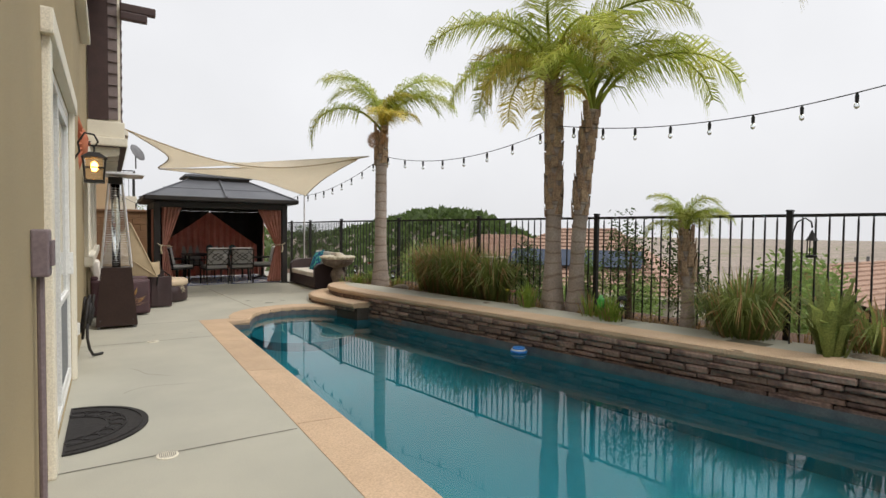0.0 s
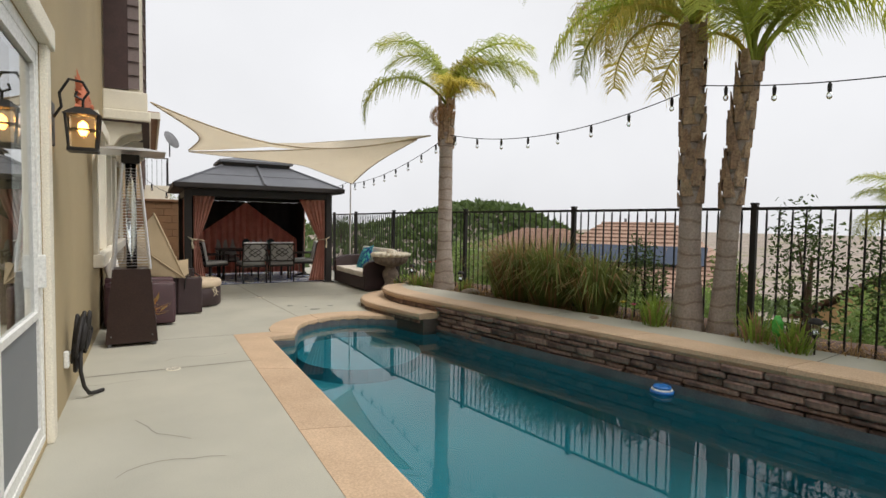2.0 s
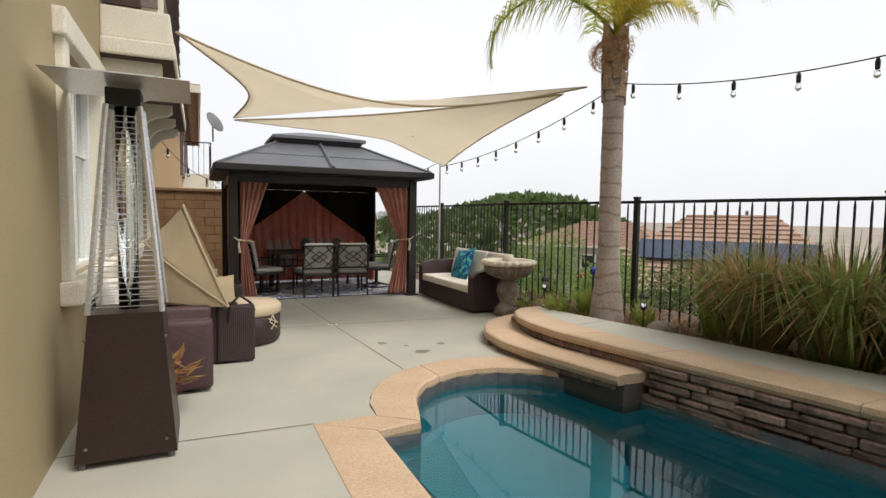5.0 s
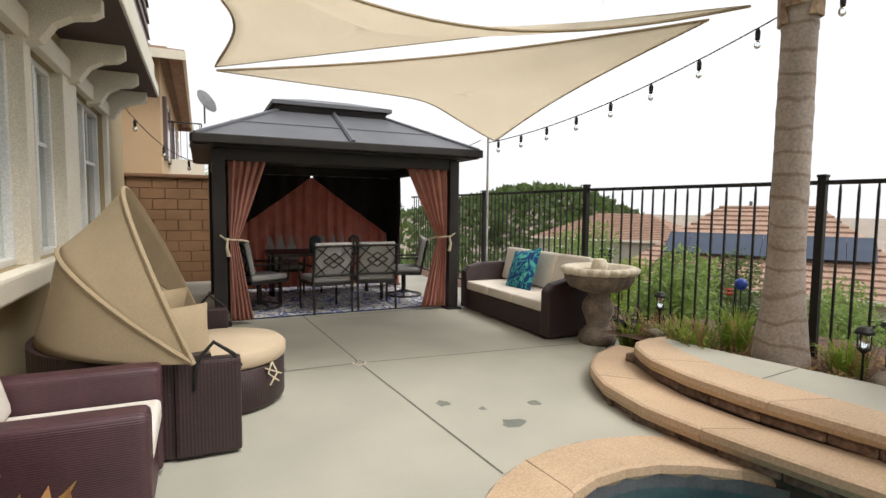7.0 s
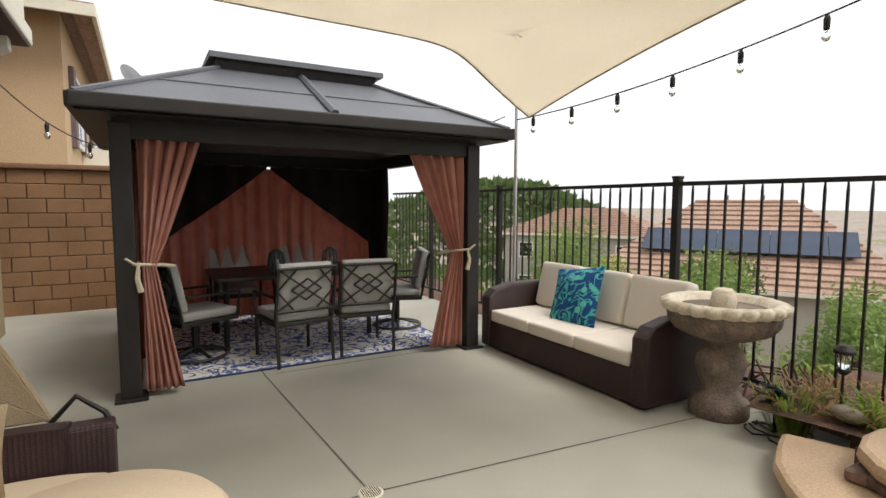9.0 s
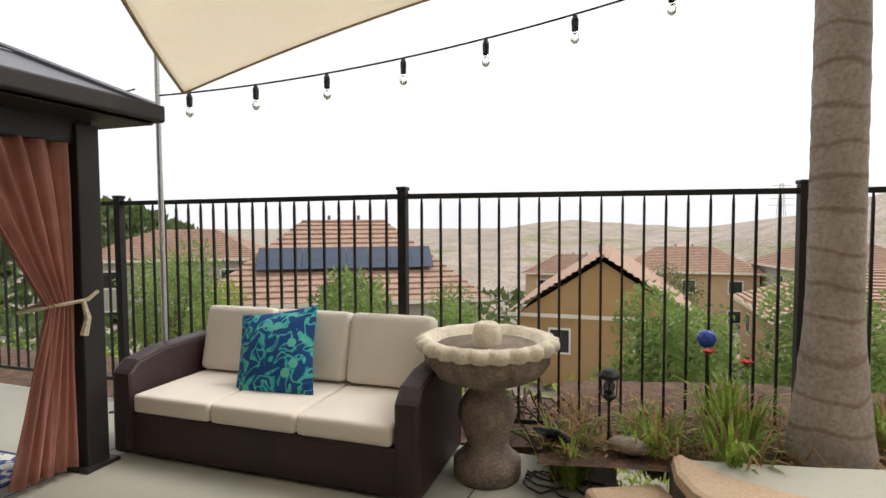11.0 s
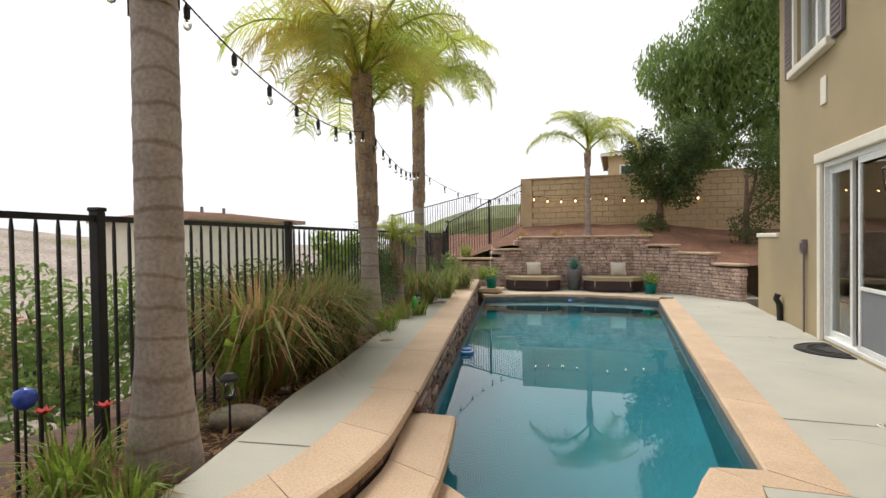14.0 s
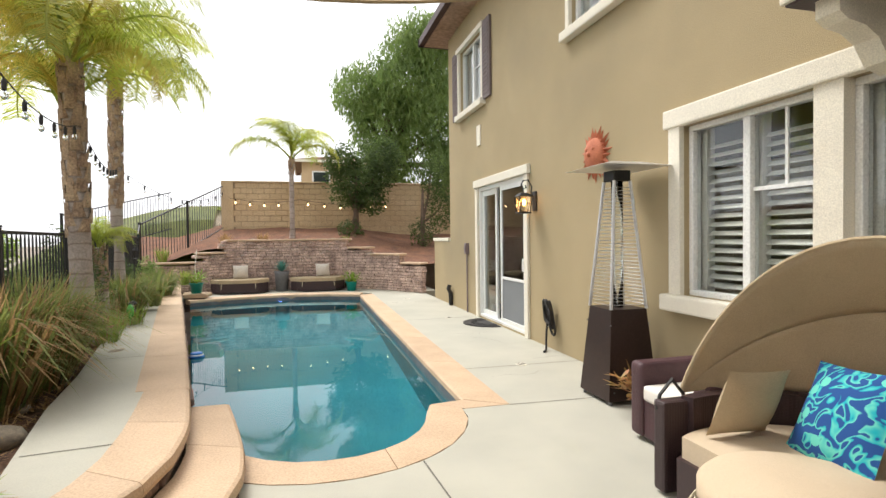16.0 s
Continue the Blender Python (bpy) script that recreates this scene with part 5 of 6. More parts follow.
for x, y, hh in ((520, -120, 46), (560, -230, 50)):
    py = thing("power_pylon", pose(x, y, land(x, y)), "far steel lattice power pylon on the ridge", "pylon", "power pylons")
    b = Build()
    for sx in (-1, 1):
        for sy in (-1, 1):
            b.tube([(sx * 4, sy * 4, 0), (sx * 1, sy * 1, hh)], 0.22, 4)
    for k in range(4):
        z = hh * (0.6 + 0.12 * k)
        b.tube([(0, -10 + k, z), (0, 10 - k, z)], 0.25, 4)
    for k in range(9):
        f = 1 - 0.75 * k / 9
        b.tube([(-4 * f, -4 * f, hh * k / 9), (-4 * f * 0.9, 4 * f * 0.9, hh * (k + 1) / 9)], 0.14, 4)
    b.ob("lattice", GREYST, py)

# ---- gazebo ----
gz = thing("gazebo", pose(3.47, 15.8, 0, 0, 0, 0), "hardtop gazebo with grey two-tier metal roof and curtains", "gazebo")
GW, GD = 1.5, 1.25
for sx in (-1, 1):
    for sy in (-1, 1):
        Build().soft(sx * GW - 0.07, sx * GW + 0.07, sy * GD - 0.07, sy * GD + 0.07, 0, 2.05, 0.01).soft(sx * GW - 0.11, sx * GW + 0.11, sy * GD - 0.11, sy * GD + 0.11, 0, 0.025, 0.006).ob("post", GAZDARK, gz)
b = Build()
for s in (-1, 1):
    b.soft(-GW - 0.05, GW + 0.05, s * GD - 0.04, s * GD + 0.04, 1.93, 2.14, 0.01).soft(s * GW - 0.04, s * GW + 0.04, -GD - 0.05, GD + 0.05, 1.93, 2.14, 0.01)
b.ob("beam", GAZDARK, gz)


def hip(b, x1, y1, z1, x0, y0, z0, th=0.05):
    """A hipped skirt from the eave (x0, y0, z0) up to (x1, y1, z1)."""
    lo = [(-x0, -y0), (x0, -y0), (x0, y0), (-x0, y0)]
    hi = [(-x1, -y1), (x1, -y1), (x1, y1), (-x1, y1)]
    p = [(x, y, z0) for x, y in lo] + [(x, y, z1) for x, y in hi] + [(x, y, z0 - th) for x, y in lo] + [(x, y, z1 - th) for x, y in hi]
    f = []
    for i in range(4):
        j = (i + 1) % 4
        f += [(i, j, 4 + j, 4 + i), (8 + j, 8 + i, 12 + i, 12 + j), (8 + i, 8 + j, j, i), (4 + i, 4 + j, 12 + j, 12 + i)]
    return b.add(p, f)


hip(Build(), 0.72, 0.55, 2.68, 1.74, 1.58, 2.18).ob("roof", GAZROOF, gz)
b = hip(Build(), 0.3, 0.15, 2.93, 0.82, 0.65, 2.8)
b.box(-0.3, 0.3, -0.15, 0.15, 2.88, 2.93).ob("roof_cap", GAZROOF, gz)
hip(Build(), 0.76, 0.59, 2.78, 0.72, 0.55, 2.64).ob("vent_band", GAZDARK, gz)
b = Build()
for sx in (-1, 1):
    for sy in (-1, 1):
        b.tube([(sx * 1.74, sy * 1.58, 2.19), (sx * 0.72, sy * 0.55, 2.69)], 0.022, 6)
for s in (-1, 1):
    b.tube([(0, s * 1.59, 2.19), (0, s * 0.55, 2.69)], 0.035, 6).tube([(-1.35, s * 1.1, 2.415), (1.35, s * 1.1, 2.415)], 0.012, 6).tube([(s * 1.81, 0, 2.19), (s * 0.72, 0, 2.69)], 0.03, 6)
b.ob("seam", GAZROOF, gz)
b = Build()
for s in (-1, 1):
    b.soft(-1.77, 1.77, s * 1.6 - 0.03, s * 1.6 + 0.03, 2.09, 2.19, 0.012).soft(s * 1.76 - 0.03, s * 1.76 + 0.03, -1.6, 1.6, 2.09, 2.19, 0.012)
b.ob("eave", GAZDARK, gz)
Build().box(-1.75, 1.75, -1.55, 1.55, 2.075, 2.085).ob("inner_roof", GAZDARK, gz)


def drape(b, p, q, z0, z1, folds, amp, tie=None, side=0):
    """A hanging cloth from p to q; tie: the height at which it is gathered, towards p (side 0) or q (1)."""
    d = Vector((q[0] - p[0], q[1] - p[1], 0))
    nrm = Vector((-d.y, d.x, 0)).normalized()

    def fn(u, v):
        z = z1 + (z0 - z1) * v
        pull = 1.0
        if tie:
            pull = 0.22 + 0.78 * min(1, abs(z - tie) / (z1 - tie if z > tie else (tie - z0) * 1.15)) ** 0.9 if z > tie else 0.22 + 0.4 * (tie - z) / (tie - z0)
        s = (u if side == 0 else 1 - u) * pull
        s = s if side == 0 else 1 - s
        w = amp * (0.4 + 0.6 * pull) * math.sin(u * folds * 6.283 + 0.6 * math.sin(v * 5)) + amp * 0.3 * math.sin(u * folds * 14 + v * 3)
        return Vector((p[0], p[1], 0)) + d * s + nrm * w + Vector((0, 0, z))

    b.sheet(int(folds * 10), 28, fn)
    return b


def drape_ob(name, m, *a, **k):
    o = drape(Build(), *a, **k).ob(name, m, gz, True)
    mod = o.modifiers.new("thick", "SOLIDIFY")
    mod.thickness = 0.006
    return o


drape_ob("curtain", CURTAIN, (1.4, -1.27), (0.82, -1.27), 0.05, 1.93, 5, 0.04, tie=1.0, side=0)
drape_ob("curtain", CURTAIN, (-1.4, -1.27), (-0.98, -1.27), 0.05, 1.93, 5, 0.04, tie=1.0, side=0)
drape_ob("curtain", CURTAIN, (1.44, -1.1), (1.44, -0.75), 0.05, 1.93, 4, 0.03, tie=1.0, side=0)
drape_ob("curtain", CURTAIN, (-1.46, -1.1), (-1.46, -0.7), 0.05, 1.93, 4, 0.03, tie=1.0, side=0)
drape_ob("curtain", CURTAIN, (-1.4, 1.2), (1.4, 1.2), 0.05, 1.9, 16, 0.03)
drape_ob("curtain", CURTAIN, (1.44, 1.15), (1.44, 0.75), 0.05, 1.93, 4, 0.03)
drape_ob("curtain", CURTAIN, (-1.44, 1.15), (-1.44, -0.4), 0.05, 1.93, 9, 0.03)
for s in (-1, 1):
    nt = Build()

    def fall(u, v, s=s):
        z_low = 1.9 - 1.0 * u**0.95
        return (s * (0.02 + 1.36 * u), 1.05 + 0.03 * math.sin(u * 30), 1.92 + (z_low - 1.92) * v)

    nt.sheet(24, 8, fall).ob("netting", NETTING, gz, True, label="black insect netting swept aside")
for s, y0, y1 in ((-1, -1.15, -0.1), (1, 0.5, 1.15)):
    drape_ob("netting", NETTING, (s * 1.36, y1), (s * 1.36, y0), 0.3 if s > 0 else 0.05, 1.92, 6, 0.03)
for sx, x0 in ((1, 1.34), (-1, -1.34)):
    b = Build().tube([(sx * 1.44, -1.33, 1.02), (x0 - sx * 0.1, -1.26, 1.0), (x0 - sx * 0.16, -1.17, 0.98), (x0 - sx * 0.05, -1.14, 1.0), (sx * 1.44, -1.16, 1.02), (sx * 1.5, -1.25, 1.03), (sx * 1.44, -1.33, 1.02)], 0.012, 6)
    b.tube([(sx * 1.42, -1.34, 1.02), (sx * 1.43, -1.36, 0.92), (sx * 1.41, -1.35, 0.82)], [0.012, 0.018, 0.024], 6).tube([(sx * 1.44, -1.34, 1.02), (sx * 1.5, -1.36, 1.07)], 0.011, 6)
    b.ob("tie_rope", ROPE, gz)
rug = thing("rug", pose(3.52, 16.08, 0.004), "blue and ivory scroll-patterned outdoor rug on concrete", "rug")
Build().box(-1.38, 1.38, -1.3, 1.2, 0, 0.008).ob("pile", RUG, rug)
b = Build()
for x0, x1, y0, y1 in ((-1.4, 1.4, -1.33, -1.3), (-1.4, 1.4, 1.2, 1.23), (-1.4, -1.38, -1.3, 1.2), (1.38, 1.4, -1.3, 1.2)):
    b.box(x0, x1, y0, y1, 0, 0.009)
b.ob("border", mat("navy_binding", (0.03, 0.05, 0.15)), rug)

# table and chairs
tb = thing("dining_table", pose(3.52, 15.95, 0.012), "dark slatted metal outdoor dining table", "table")
Build().soft(-0.85, 0.85, -0.48, 0.48, 0.69, 0.73, 0.012).ob("top", CHAIRMETAL, tb)
for sx in (-1, 1):
    for sy in (-1, 1):
        Build().tube([(sx * 0.75, sy * 0.4, 0), (sx * 0.74, sy * 0.39, 0.69)], 0.028, 8).ob("leg", CHAIRMETAL, tb)
for x in (3.3, 3.88):
    l = thing("lantern", pose(x, 15.72, 0.742), "grey-blue ribbed glass candle lantern on the table", "lantern", "table lanterns")
    b = Build()
    for k in range(10):
        a = k * 0.628
        b.tube([(0.05 * math.cos(a), 0.05 * math.sin(a), 0), (0.085 * math.cos(a), 0.085 * math.sin(a), 0.1), (0.07 * math.cos(a), 0.07 * math.sin(a), 0.2), (0.02 * math.cos(a), 0.02 * math.sin(a), 0.24)], 0.012, 5)
    b.ob("rib", mat("slate_blue", (0.07, 0.12, 0.13)), l)
    Build().lathe([(0.03, 0), (0.03, 0.13), (0.004, 0.14)], 12).ob("candle", WHITECUSH, l)


def dining_chair(x, y, rz, swivel=False):
    t = thing("dining_chair", pose(x, y, 0.012, 0, 0, rz), "bronze metal dining chair with lattice back and grey cushion", "chair", "chairs round the table")
    b = Build()
    for s in (-1, 1):
        b.tube([(s * 0.27, 0.28, 0.4), (s * 0.27, 0.3, 0.62), (s * 0.27, -0.22, 0.63)], 0.015, 6)
        if not swivel:
            b.tube([(s * 0.26, 0.28, 0), (s * 0.26, 0.28, 0.4)], 0.016, 6).tube([(s * 0.26, -0.3, 0), (s * 0.26, -0.26, 0.4)], 0.016, 6)
    b.soft(-0.27, 0.27, -0.27, 0.29, 0.36, 0.4, 0.01)
    b.ob("frame", CHAIRMETAL, t)
    if swivel:
        Build().tube([(0.28 * math.cos(k * 0.2618), 0.28 * math.sin(k * 0.2618), 0.03) for k in range(25)], 0.016, 6).tube([(0, 0, 0.05), (0, 0, 0.36)], 0.035, 8).tube([(-0.28, 0, 0.03), (0, 0, 0.1), (0.28, 0, 0.03)], 0.016, 6).tube([(0, -0.28, 0.03), (0, 0, 0.1), (0, 0.28, 0.03)], 0.016, 6).ob("swivel_base", CHAIRMETAL, t)
    m = pose(0, -0.26, 0.4, 12)
    b = Build()
    for p, q in (((-0.27, 0, 0), (-0.27, 0, 0.5)), ((0.27, 0, 0), (0.27, 0, 0.5)), ((-0.27, 0, 0.5), (0.27, 0, 0.5)), ((-0.27, 0, 0.1), (0.27, 0, 0.1))):
        b.tube([m @ Vector(p), m @ Vector(q)], 0.016, 6)
    for p, q in (((-0.27, 0, 0.1), (0.27, 0, 0.5)), ((0.27, 0, 0.1), (-0.27, 0, 0.5)), ((-0.27, 0, 0.3), (-0.1, 0, 0.1)), ((0.27, 0, 0.3), (0.1, 0, 0.1)), ((-0.27, 0, 0.3), (-0.1, 0, 0.5)), ((0.27, 0, 0.3), (0.1, 0, 0.5)), ((-0.14, 0, 0.3), (0, 0, 0.2)), ((0, 0, 0.2), (0.14, 0, 0.3)), ((0.14, 0, 0.3), (0, 0, 0.4)), ((0, 0, 0.4), (-0.14, 0, 0.3))):
        b.tube([m @ Vector(p), m @ Vector(q)], 0.009, 5)
    b.ob("backrest", CHAIRMETAL, t)
    Build().soft(-0.25, 0.25, -0.25, 0.29, 0.4, 0.48, 0.03).ob("seat_cushion", GREYCUSH, t, True)
    Build().soft(-0.25, 0.25, 0.02, 0.1, 0.08, 0.53, 0.03, m).ob("back_cushion", GREYCUSH, t, True)
    return t


for x, y, rz, sw in ((3.3, 15.02, 8, False), (3.98, 15.06, -6, False), (2.48, 15.45, -65, True), (4.68, 15.7, 70, True), (3.0, 16.75, 180, False), (3.8, 16.75, 180, False)):
    dining_chair(x, y, rz, sw)

# ---- sofa, fountain, armchair, daybed, heater ----


def cushion_pillow(name, m, at, label, s=0.46, group=""):
    t = thing(name, at, label, "pillow", group)
    Build().sheet(10, 10, lambda u, v: ((u - 0.5) * s * (1 - 0.06 * math.sin(v * math.pi)), (v - 0.5) * s * (1 - 0.06 * math.sin(u * math.pi)), 0.085 * (math.sin(u * math.pi) * math.sin(v * math.pi)) ** 0.5)).sheet(10, 10, lambda u, v: ((0.5 - u) * s * (1 - 0.06 * math.sin(v * math.pi)), (v - 0.5) * s * (1 - 0.06 * math.sin(u * math.pi)), -0.085 * (math.sin(u * math.pi) * math.sin(v * math.pi)) ** 0.5)).ob("cover", m, t, True)
    return t


sf = thing("sofa", pose(5.49, 13.5, 0, 0, 0, 90) @ Matrix.Diagonal((1.04, 1, 1.06, 1)), "dark brown rattan three-seat sofa with cream cushions", "sofa")
# local x runs along the sofa, local -y is its back
Build().soft(-0.95, 0.95, -0.36, 0.36, 0.02, 0.27, 0.02).ob("base", RATTAN, sf)
Build().soft(-0.95, 0.95, -0.4, -0.3, 0.02, 0.6, 0.03).ob("back", RATTAN, sf)
for s in (-1, 1):
    b = Build()
    prof = [(-0.4, 0.02), (0.38, 0.02), (0.38, 0.5), (0.3, 0.57), (0.1, 0.61), (-0.4, 0.62)]
    k = len(prof)
    xs = (s * 0.86, s * 1.0) if s > 0 else (s * 1.0, s * 0.86)
    b.add([(x, y, z) for x in xs for y, z in prof], [tuple(range(k - 1, -1, -1)), tuple(range(k, 2 * k))] + [(i, (i + 1) % k, k + (i + 1) % k, k + i) for i in range(k)])
    o = b.ob("arm", RATTAN, sf)
    mod = o.modifiers.new("round", "BEVEL")
    mod.width, mod.segments = 0.025, 2
for i in range(3):
    Build().soft(-0.85 + i * 0.567 + 0.004, -0.85 + (i + 1) * 0.567 - 0.004, -0.3, 0.37, 0.27, 0.38, 0.03, None, 3).ob("seat_cushion", CUSHION, sf, True)
    Build().soft(-0.28, 0.28, -0.07, 0.08, 0, 0.44, 0.05, pose(-0.85 + (i + 0.5) * 0.567, -0.26, 0.38, 14), 3).ob("back_cushion", CUSHION, sf, True)
cushion_pillow("pillow", PRINT, pose(5.54, 13.62, 0.62, 0, 0, 0) @ pose(0, 0, 0, 0, -66, 0) @ pose(0, 0, 0, 0, 0, 10), "blue and teal leaf-print pillow on the sofa", 0.58)

ft = thing("fountain", pose(5.58, 12.22, 0) @ Matrix.Scale(0.93, 4), "weathered cast-stone pedestal fountain with scalloped bowl", "fountain")
Build().lathe([(0.2, 0), (0.21, 0.02), (0.21, 0.11), (0.17, 0.14), (0.15, 0.17), (0.12, 0.2), (0.14, 0.28), (0.175, 0.38), (0.165, 0.46), (0.11, 0.54), (0.12, 0.57), (0.16, 0.6), (0.13, 0.62)], 32, (0, 0, 0), lambda a, i: 1 + (0.04 * abs(math.sin(6 * a)) if 5 < i < 10 else 0)).ob("pedestal", FOUNT, ft, True)
Build().lathe([(0.12, 0.58), (0.2, 0.6), (0.31, 0.65), (0.36, 0.72), (0.365, 0.78), (0.36, 0.82)], 88, (0, 0, 0), lambda a, i: 1 + (0.07 * abs(math.sin(11 * a)) if 0 < i < 5 else 0)).ob("bowl", FOUNT, ft, True)
Build().lathe([(0.345, 0.79), (0.375, 0.795), (0.4, 0.825), (0.4, 0.86), (0.37, 0.88), (0.335, 0.865), (0.3, 0.79), (0.12, 0.76), (0.02, 0.76)], 132, (0, 0, 0), lambda a, i: 1 + (0.11 * abs(math.sin(11 * a)) if 0 < i < 4 else 0.05 * abs(math.sin(11 * a)) if i == 4 else 0)).ob("rim", FOUNTTOP, ft, True)
Build().lathe([(0.05, 0.76), (0.08, 0.8), (0.09, 0.87), (0.075, 0.94), (0.055, 0.96), (0.02, 0.95)], 24, (0, 0, 0), lambda a, i: 1 + 0.05 * math.sin(8 * a)).ob("finial", FOUNTTOP, ft, True)

ac = thing("armchair", pose(1.17, 10.6, 0, 0, 0, -90) @ Matrix.Diagonal((0.9, 1.05, 1.05, 1)), "plum-brown rattan armchair with white cushions", "armchair")
# local y is the way it faces
Build().soft(-0.3, 0.3, -0.32, 0.36, 0.03, 0.3, 0.02).ob("base", RATTAN2, ac)
Build().soft(-0.3, 0.3, -0.4, -0.3, 0.03, 0.62, 0.03).ob("back", RATTAN2, ac)
for s in (-1, 1):
    Build().soft(s * 0.37 - 0.08, s * 0.37 + 0.08, -0.4, 0.38, 0.03, 0.56, 0.04, None, 3).ob("arm", RATTAN2, ac, True)
Build().soft(-0.28, 0.28, -0.28, 0.38, 0.3, 0.41, 0.03, None, 3).ob("seat_cushion", WHITECUSH, ac, True)
Build().soft(-0.28, 0.28, -0.07, 0.07, 0, 0.46, 0.05, pose(0, -0.25, 0.4, 14), 3).ob("back_cushion", WHITECUSH, ac, True)

db = thing("daybed", pose(1.6, 11.83, 0), "round rattan daybed with beige canopy and cushions", "daybed")


def ring_wall(b, r0, r1, a0, a1, z0, z1, n=36):
    p0, p1 = arc(0, 0, r0, a0, a1, n), arc(0, 0, r1, a1, a0, n)
    return b.prism(p0 + p1, z0, z1)


b = ring_wall(Build(), 0.72, 0.8, 75, 285, 0.02, 0.58)
b.ob("back", RATTAN, db)
Build().prism(arc(0, 0, 0.72, 60, 300, 36), 0.02, 0.28).ob("base", RATTAN, db)
Build().soft(0.02, 0.36, -0.83, -0.73, 0.02, 0.56, 0.02).ob("arm_panel", RATTAN, db)
Build().soft(0.02, 0.36, 0.73, 0.83, 0.02, 0.56, 0.02).ob("arm_panel", RATTAN, db)
Build().prism(arc(0, 0, 0.7, 62, 298, 36), 0.28, 0.4).ob("mattress", DAYCUSH, db)


def hood(lift0, lift1):
    """Half-ring canopy cloth between two tilted hoops hinged at the sides."""
    def fn(u, v):
        a = math.pi * u
        tilt = radians(lift0 + (lift1 - lift0) * v)
        r = 0.88
        x, y = -math.sin(a) * r, math.cos(a) * r
        sag = 1 - 0.05 * math.sin(v * math.pi) * math.sin(a)
        return (0.12 + x * math.cos(tilt) * sag, y, 0.56 - x * math.sin(tilt) * 1.2 * sag)
    return Build().sheet(32, 10, fn)


for a0, a1 in ((2, 33), (33, 64)):
    o = hood(a0, a1).ob("canopy", BEIGE, db, True)
    o.modifiers.new("thick", "SOLIDIFY").thickness = 0.008
for tilt in (33, 64):
    b = Build()
    b.tube([(0.12 - math.sin(math.pi * k / 24) * 0.885 * math.cos(radians(tilt)), math.cos(math.pi * k / 24) * 0.885, 0.56 + math.sin(math.pi * k / 24) * 0.885 * 1.2 * math.sin(radians(tilt))) for k in range(25)], 0.014, 6)
    b.ob("hoop", BEIGE, db)
for s in (-1, 1):
    Build().tube([(0.12, s * 0.84, 0.4), (0.13, s * 0.85, 0.56), (0.22, s * 0.84, 0.66), (0.32, s * 0.82, 0.58), (0.36, s * 0.8, 0.5)], 0.012, 6).ob("hinge", BLACK, db)
ot = thing("ottoman", pose(1.9, 11.95, 0), "curved rattan ottoman with beige cushion and ties", "ottoman")
Build().lathe([(0.4, 0.02), (0.42, 0.05), (0.42, 0.3), (0.4, 0.32)], 40).ob("base", RATTAN, ot, True)
Build().lathe([(0.41, 0.32), (0.43, 0.34), (0.43, 0.41), (0.4, 0.44), (0.05, 0.45)], 40).ob("cushion", DAYCUSH, ot, True)
Build().tube([(0.3, -0.31, 0.33), (0.33, -0.34, 0.26), (0.28, -0.36, 0.18)], 0.006, 5).tube([(0.3, -0.31, 0.33), (0.27, -0.35, 0.26), (0.34, -0.34, 0.2)], 0.006, 5).tube([(0.25, -0.35, 0.3), (0.36, -0.3, 0.24)], 0.006, 5).ob("tie", ROPE, ot)
cushion_pillow("pillow", BEIGE, pose(1.6, 11.34, 0.6, 0, 0, 0) @ pose(0, 0, 0, 70, 0, 0) @ pose(0, 0, 0, 0, 0, 4), "beige canvas pillow on the daybed", 0.42, "daybed pillows")
cushion_pillow("pillow", BEIGE, pose(1.45, 12.26, 0.6, 0, 0, 0) @ pose(0, 0, 0, -68, 0, 20), "beige canvas pillow on the daybed", 0.42, "daybed pillows")
cushion_pillow("pillow", PRINT, pose(1.4, 11.72, 0.62, 0, 0, 0) @ pose(0, 0, 0, 0, 62, -12) @ pose(0, 0, 0, 0, 0, 5), "blue and teal leaf-print pillow on the daybed", 0.54)

ht = thing("patio_heater", pose(1.09, 9.3, 0), "pyramid patio heater with glass tube and steel posts", "patio heater")


def frustum(b, r0, r1, z0, z1):
    return b.add([(x * r0, y * r0, z0) for x, y in ((-1, -1), (1, -1), (1, 1), (-1, 1))] + [(x * r1, y * r1, z1) for x, y in ((-1, -1), (1, -1), (1, 1), (-1, 1))], [(0, 1, 5, 4), (1, 2, 6, 5), (2, 3, 7, 6), (3, 0, 4, 7), (4, 5, 6, 7), (3, 2, 1, 0)])


frustum(Build(), 0.255, 0.185, 0.04, 0.86).ob("base", HEATBASE, ht)
b = Build()
for sx in (-1, 1):
    for sy in (-1, 1):
        b.tube([(sx * 0.22, sy * 0.22, 0), (sx * 0.22, sy * 0.22, 0.05)], 0.02, 8)
        for k in range(2):
            b.tube([(sx * 0.2, sy * (0.247 - 0.05 * k), 0.12 + 0.6 * k), (sx * 0.2, sy * (0.257 - 0.05 * k), 0.12 + 0.6 * k)], 0.008, 6)
b.ob("foot", GREYPOT, ht, kind="stuff")
b = Build()
for sx in (-1, 1):
    for sy in (-1, 1):
        b.tube([(sx * 0.185, sy * 0.185, 0.86), (sx * 0.085, sy * 0.085, 2.05)], 0.016, 6)
b.ob("post", STEEL, ht)
b = Build()
for k in range(34):
    z = 0.9 + k * 0.033
    r = 0.185 - 0.1 * (z - 0.86) / 1.19
    for i in range(4):
        p, q = [((-r, -r), (r, -r)), ((r, -r), (r, r)), ((r, r), (-r, r)), ((-r, r), (-r, -r))][i]
        b.tube([(p[0], p[1], z), (q[0], q[1], z)], 0.0028, 3)
b.ob("guard_wire", STEEL, ht, kind="stuff")
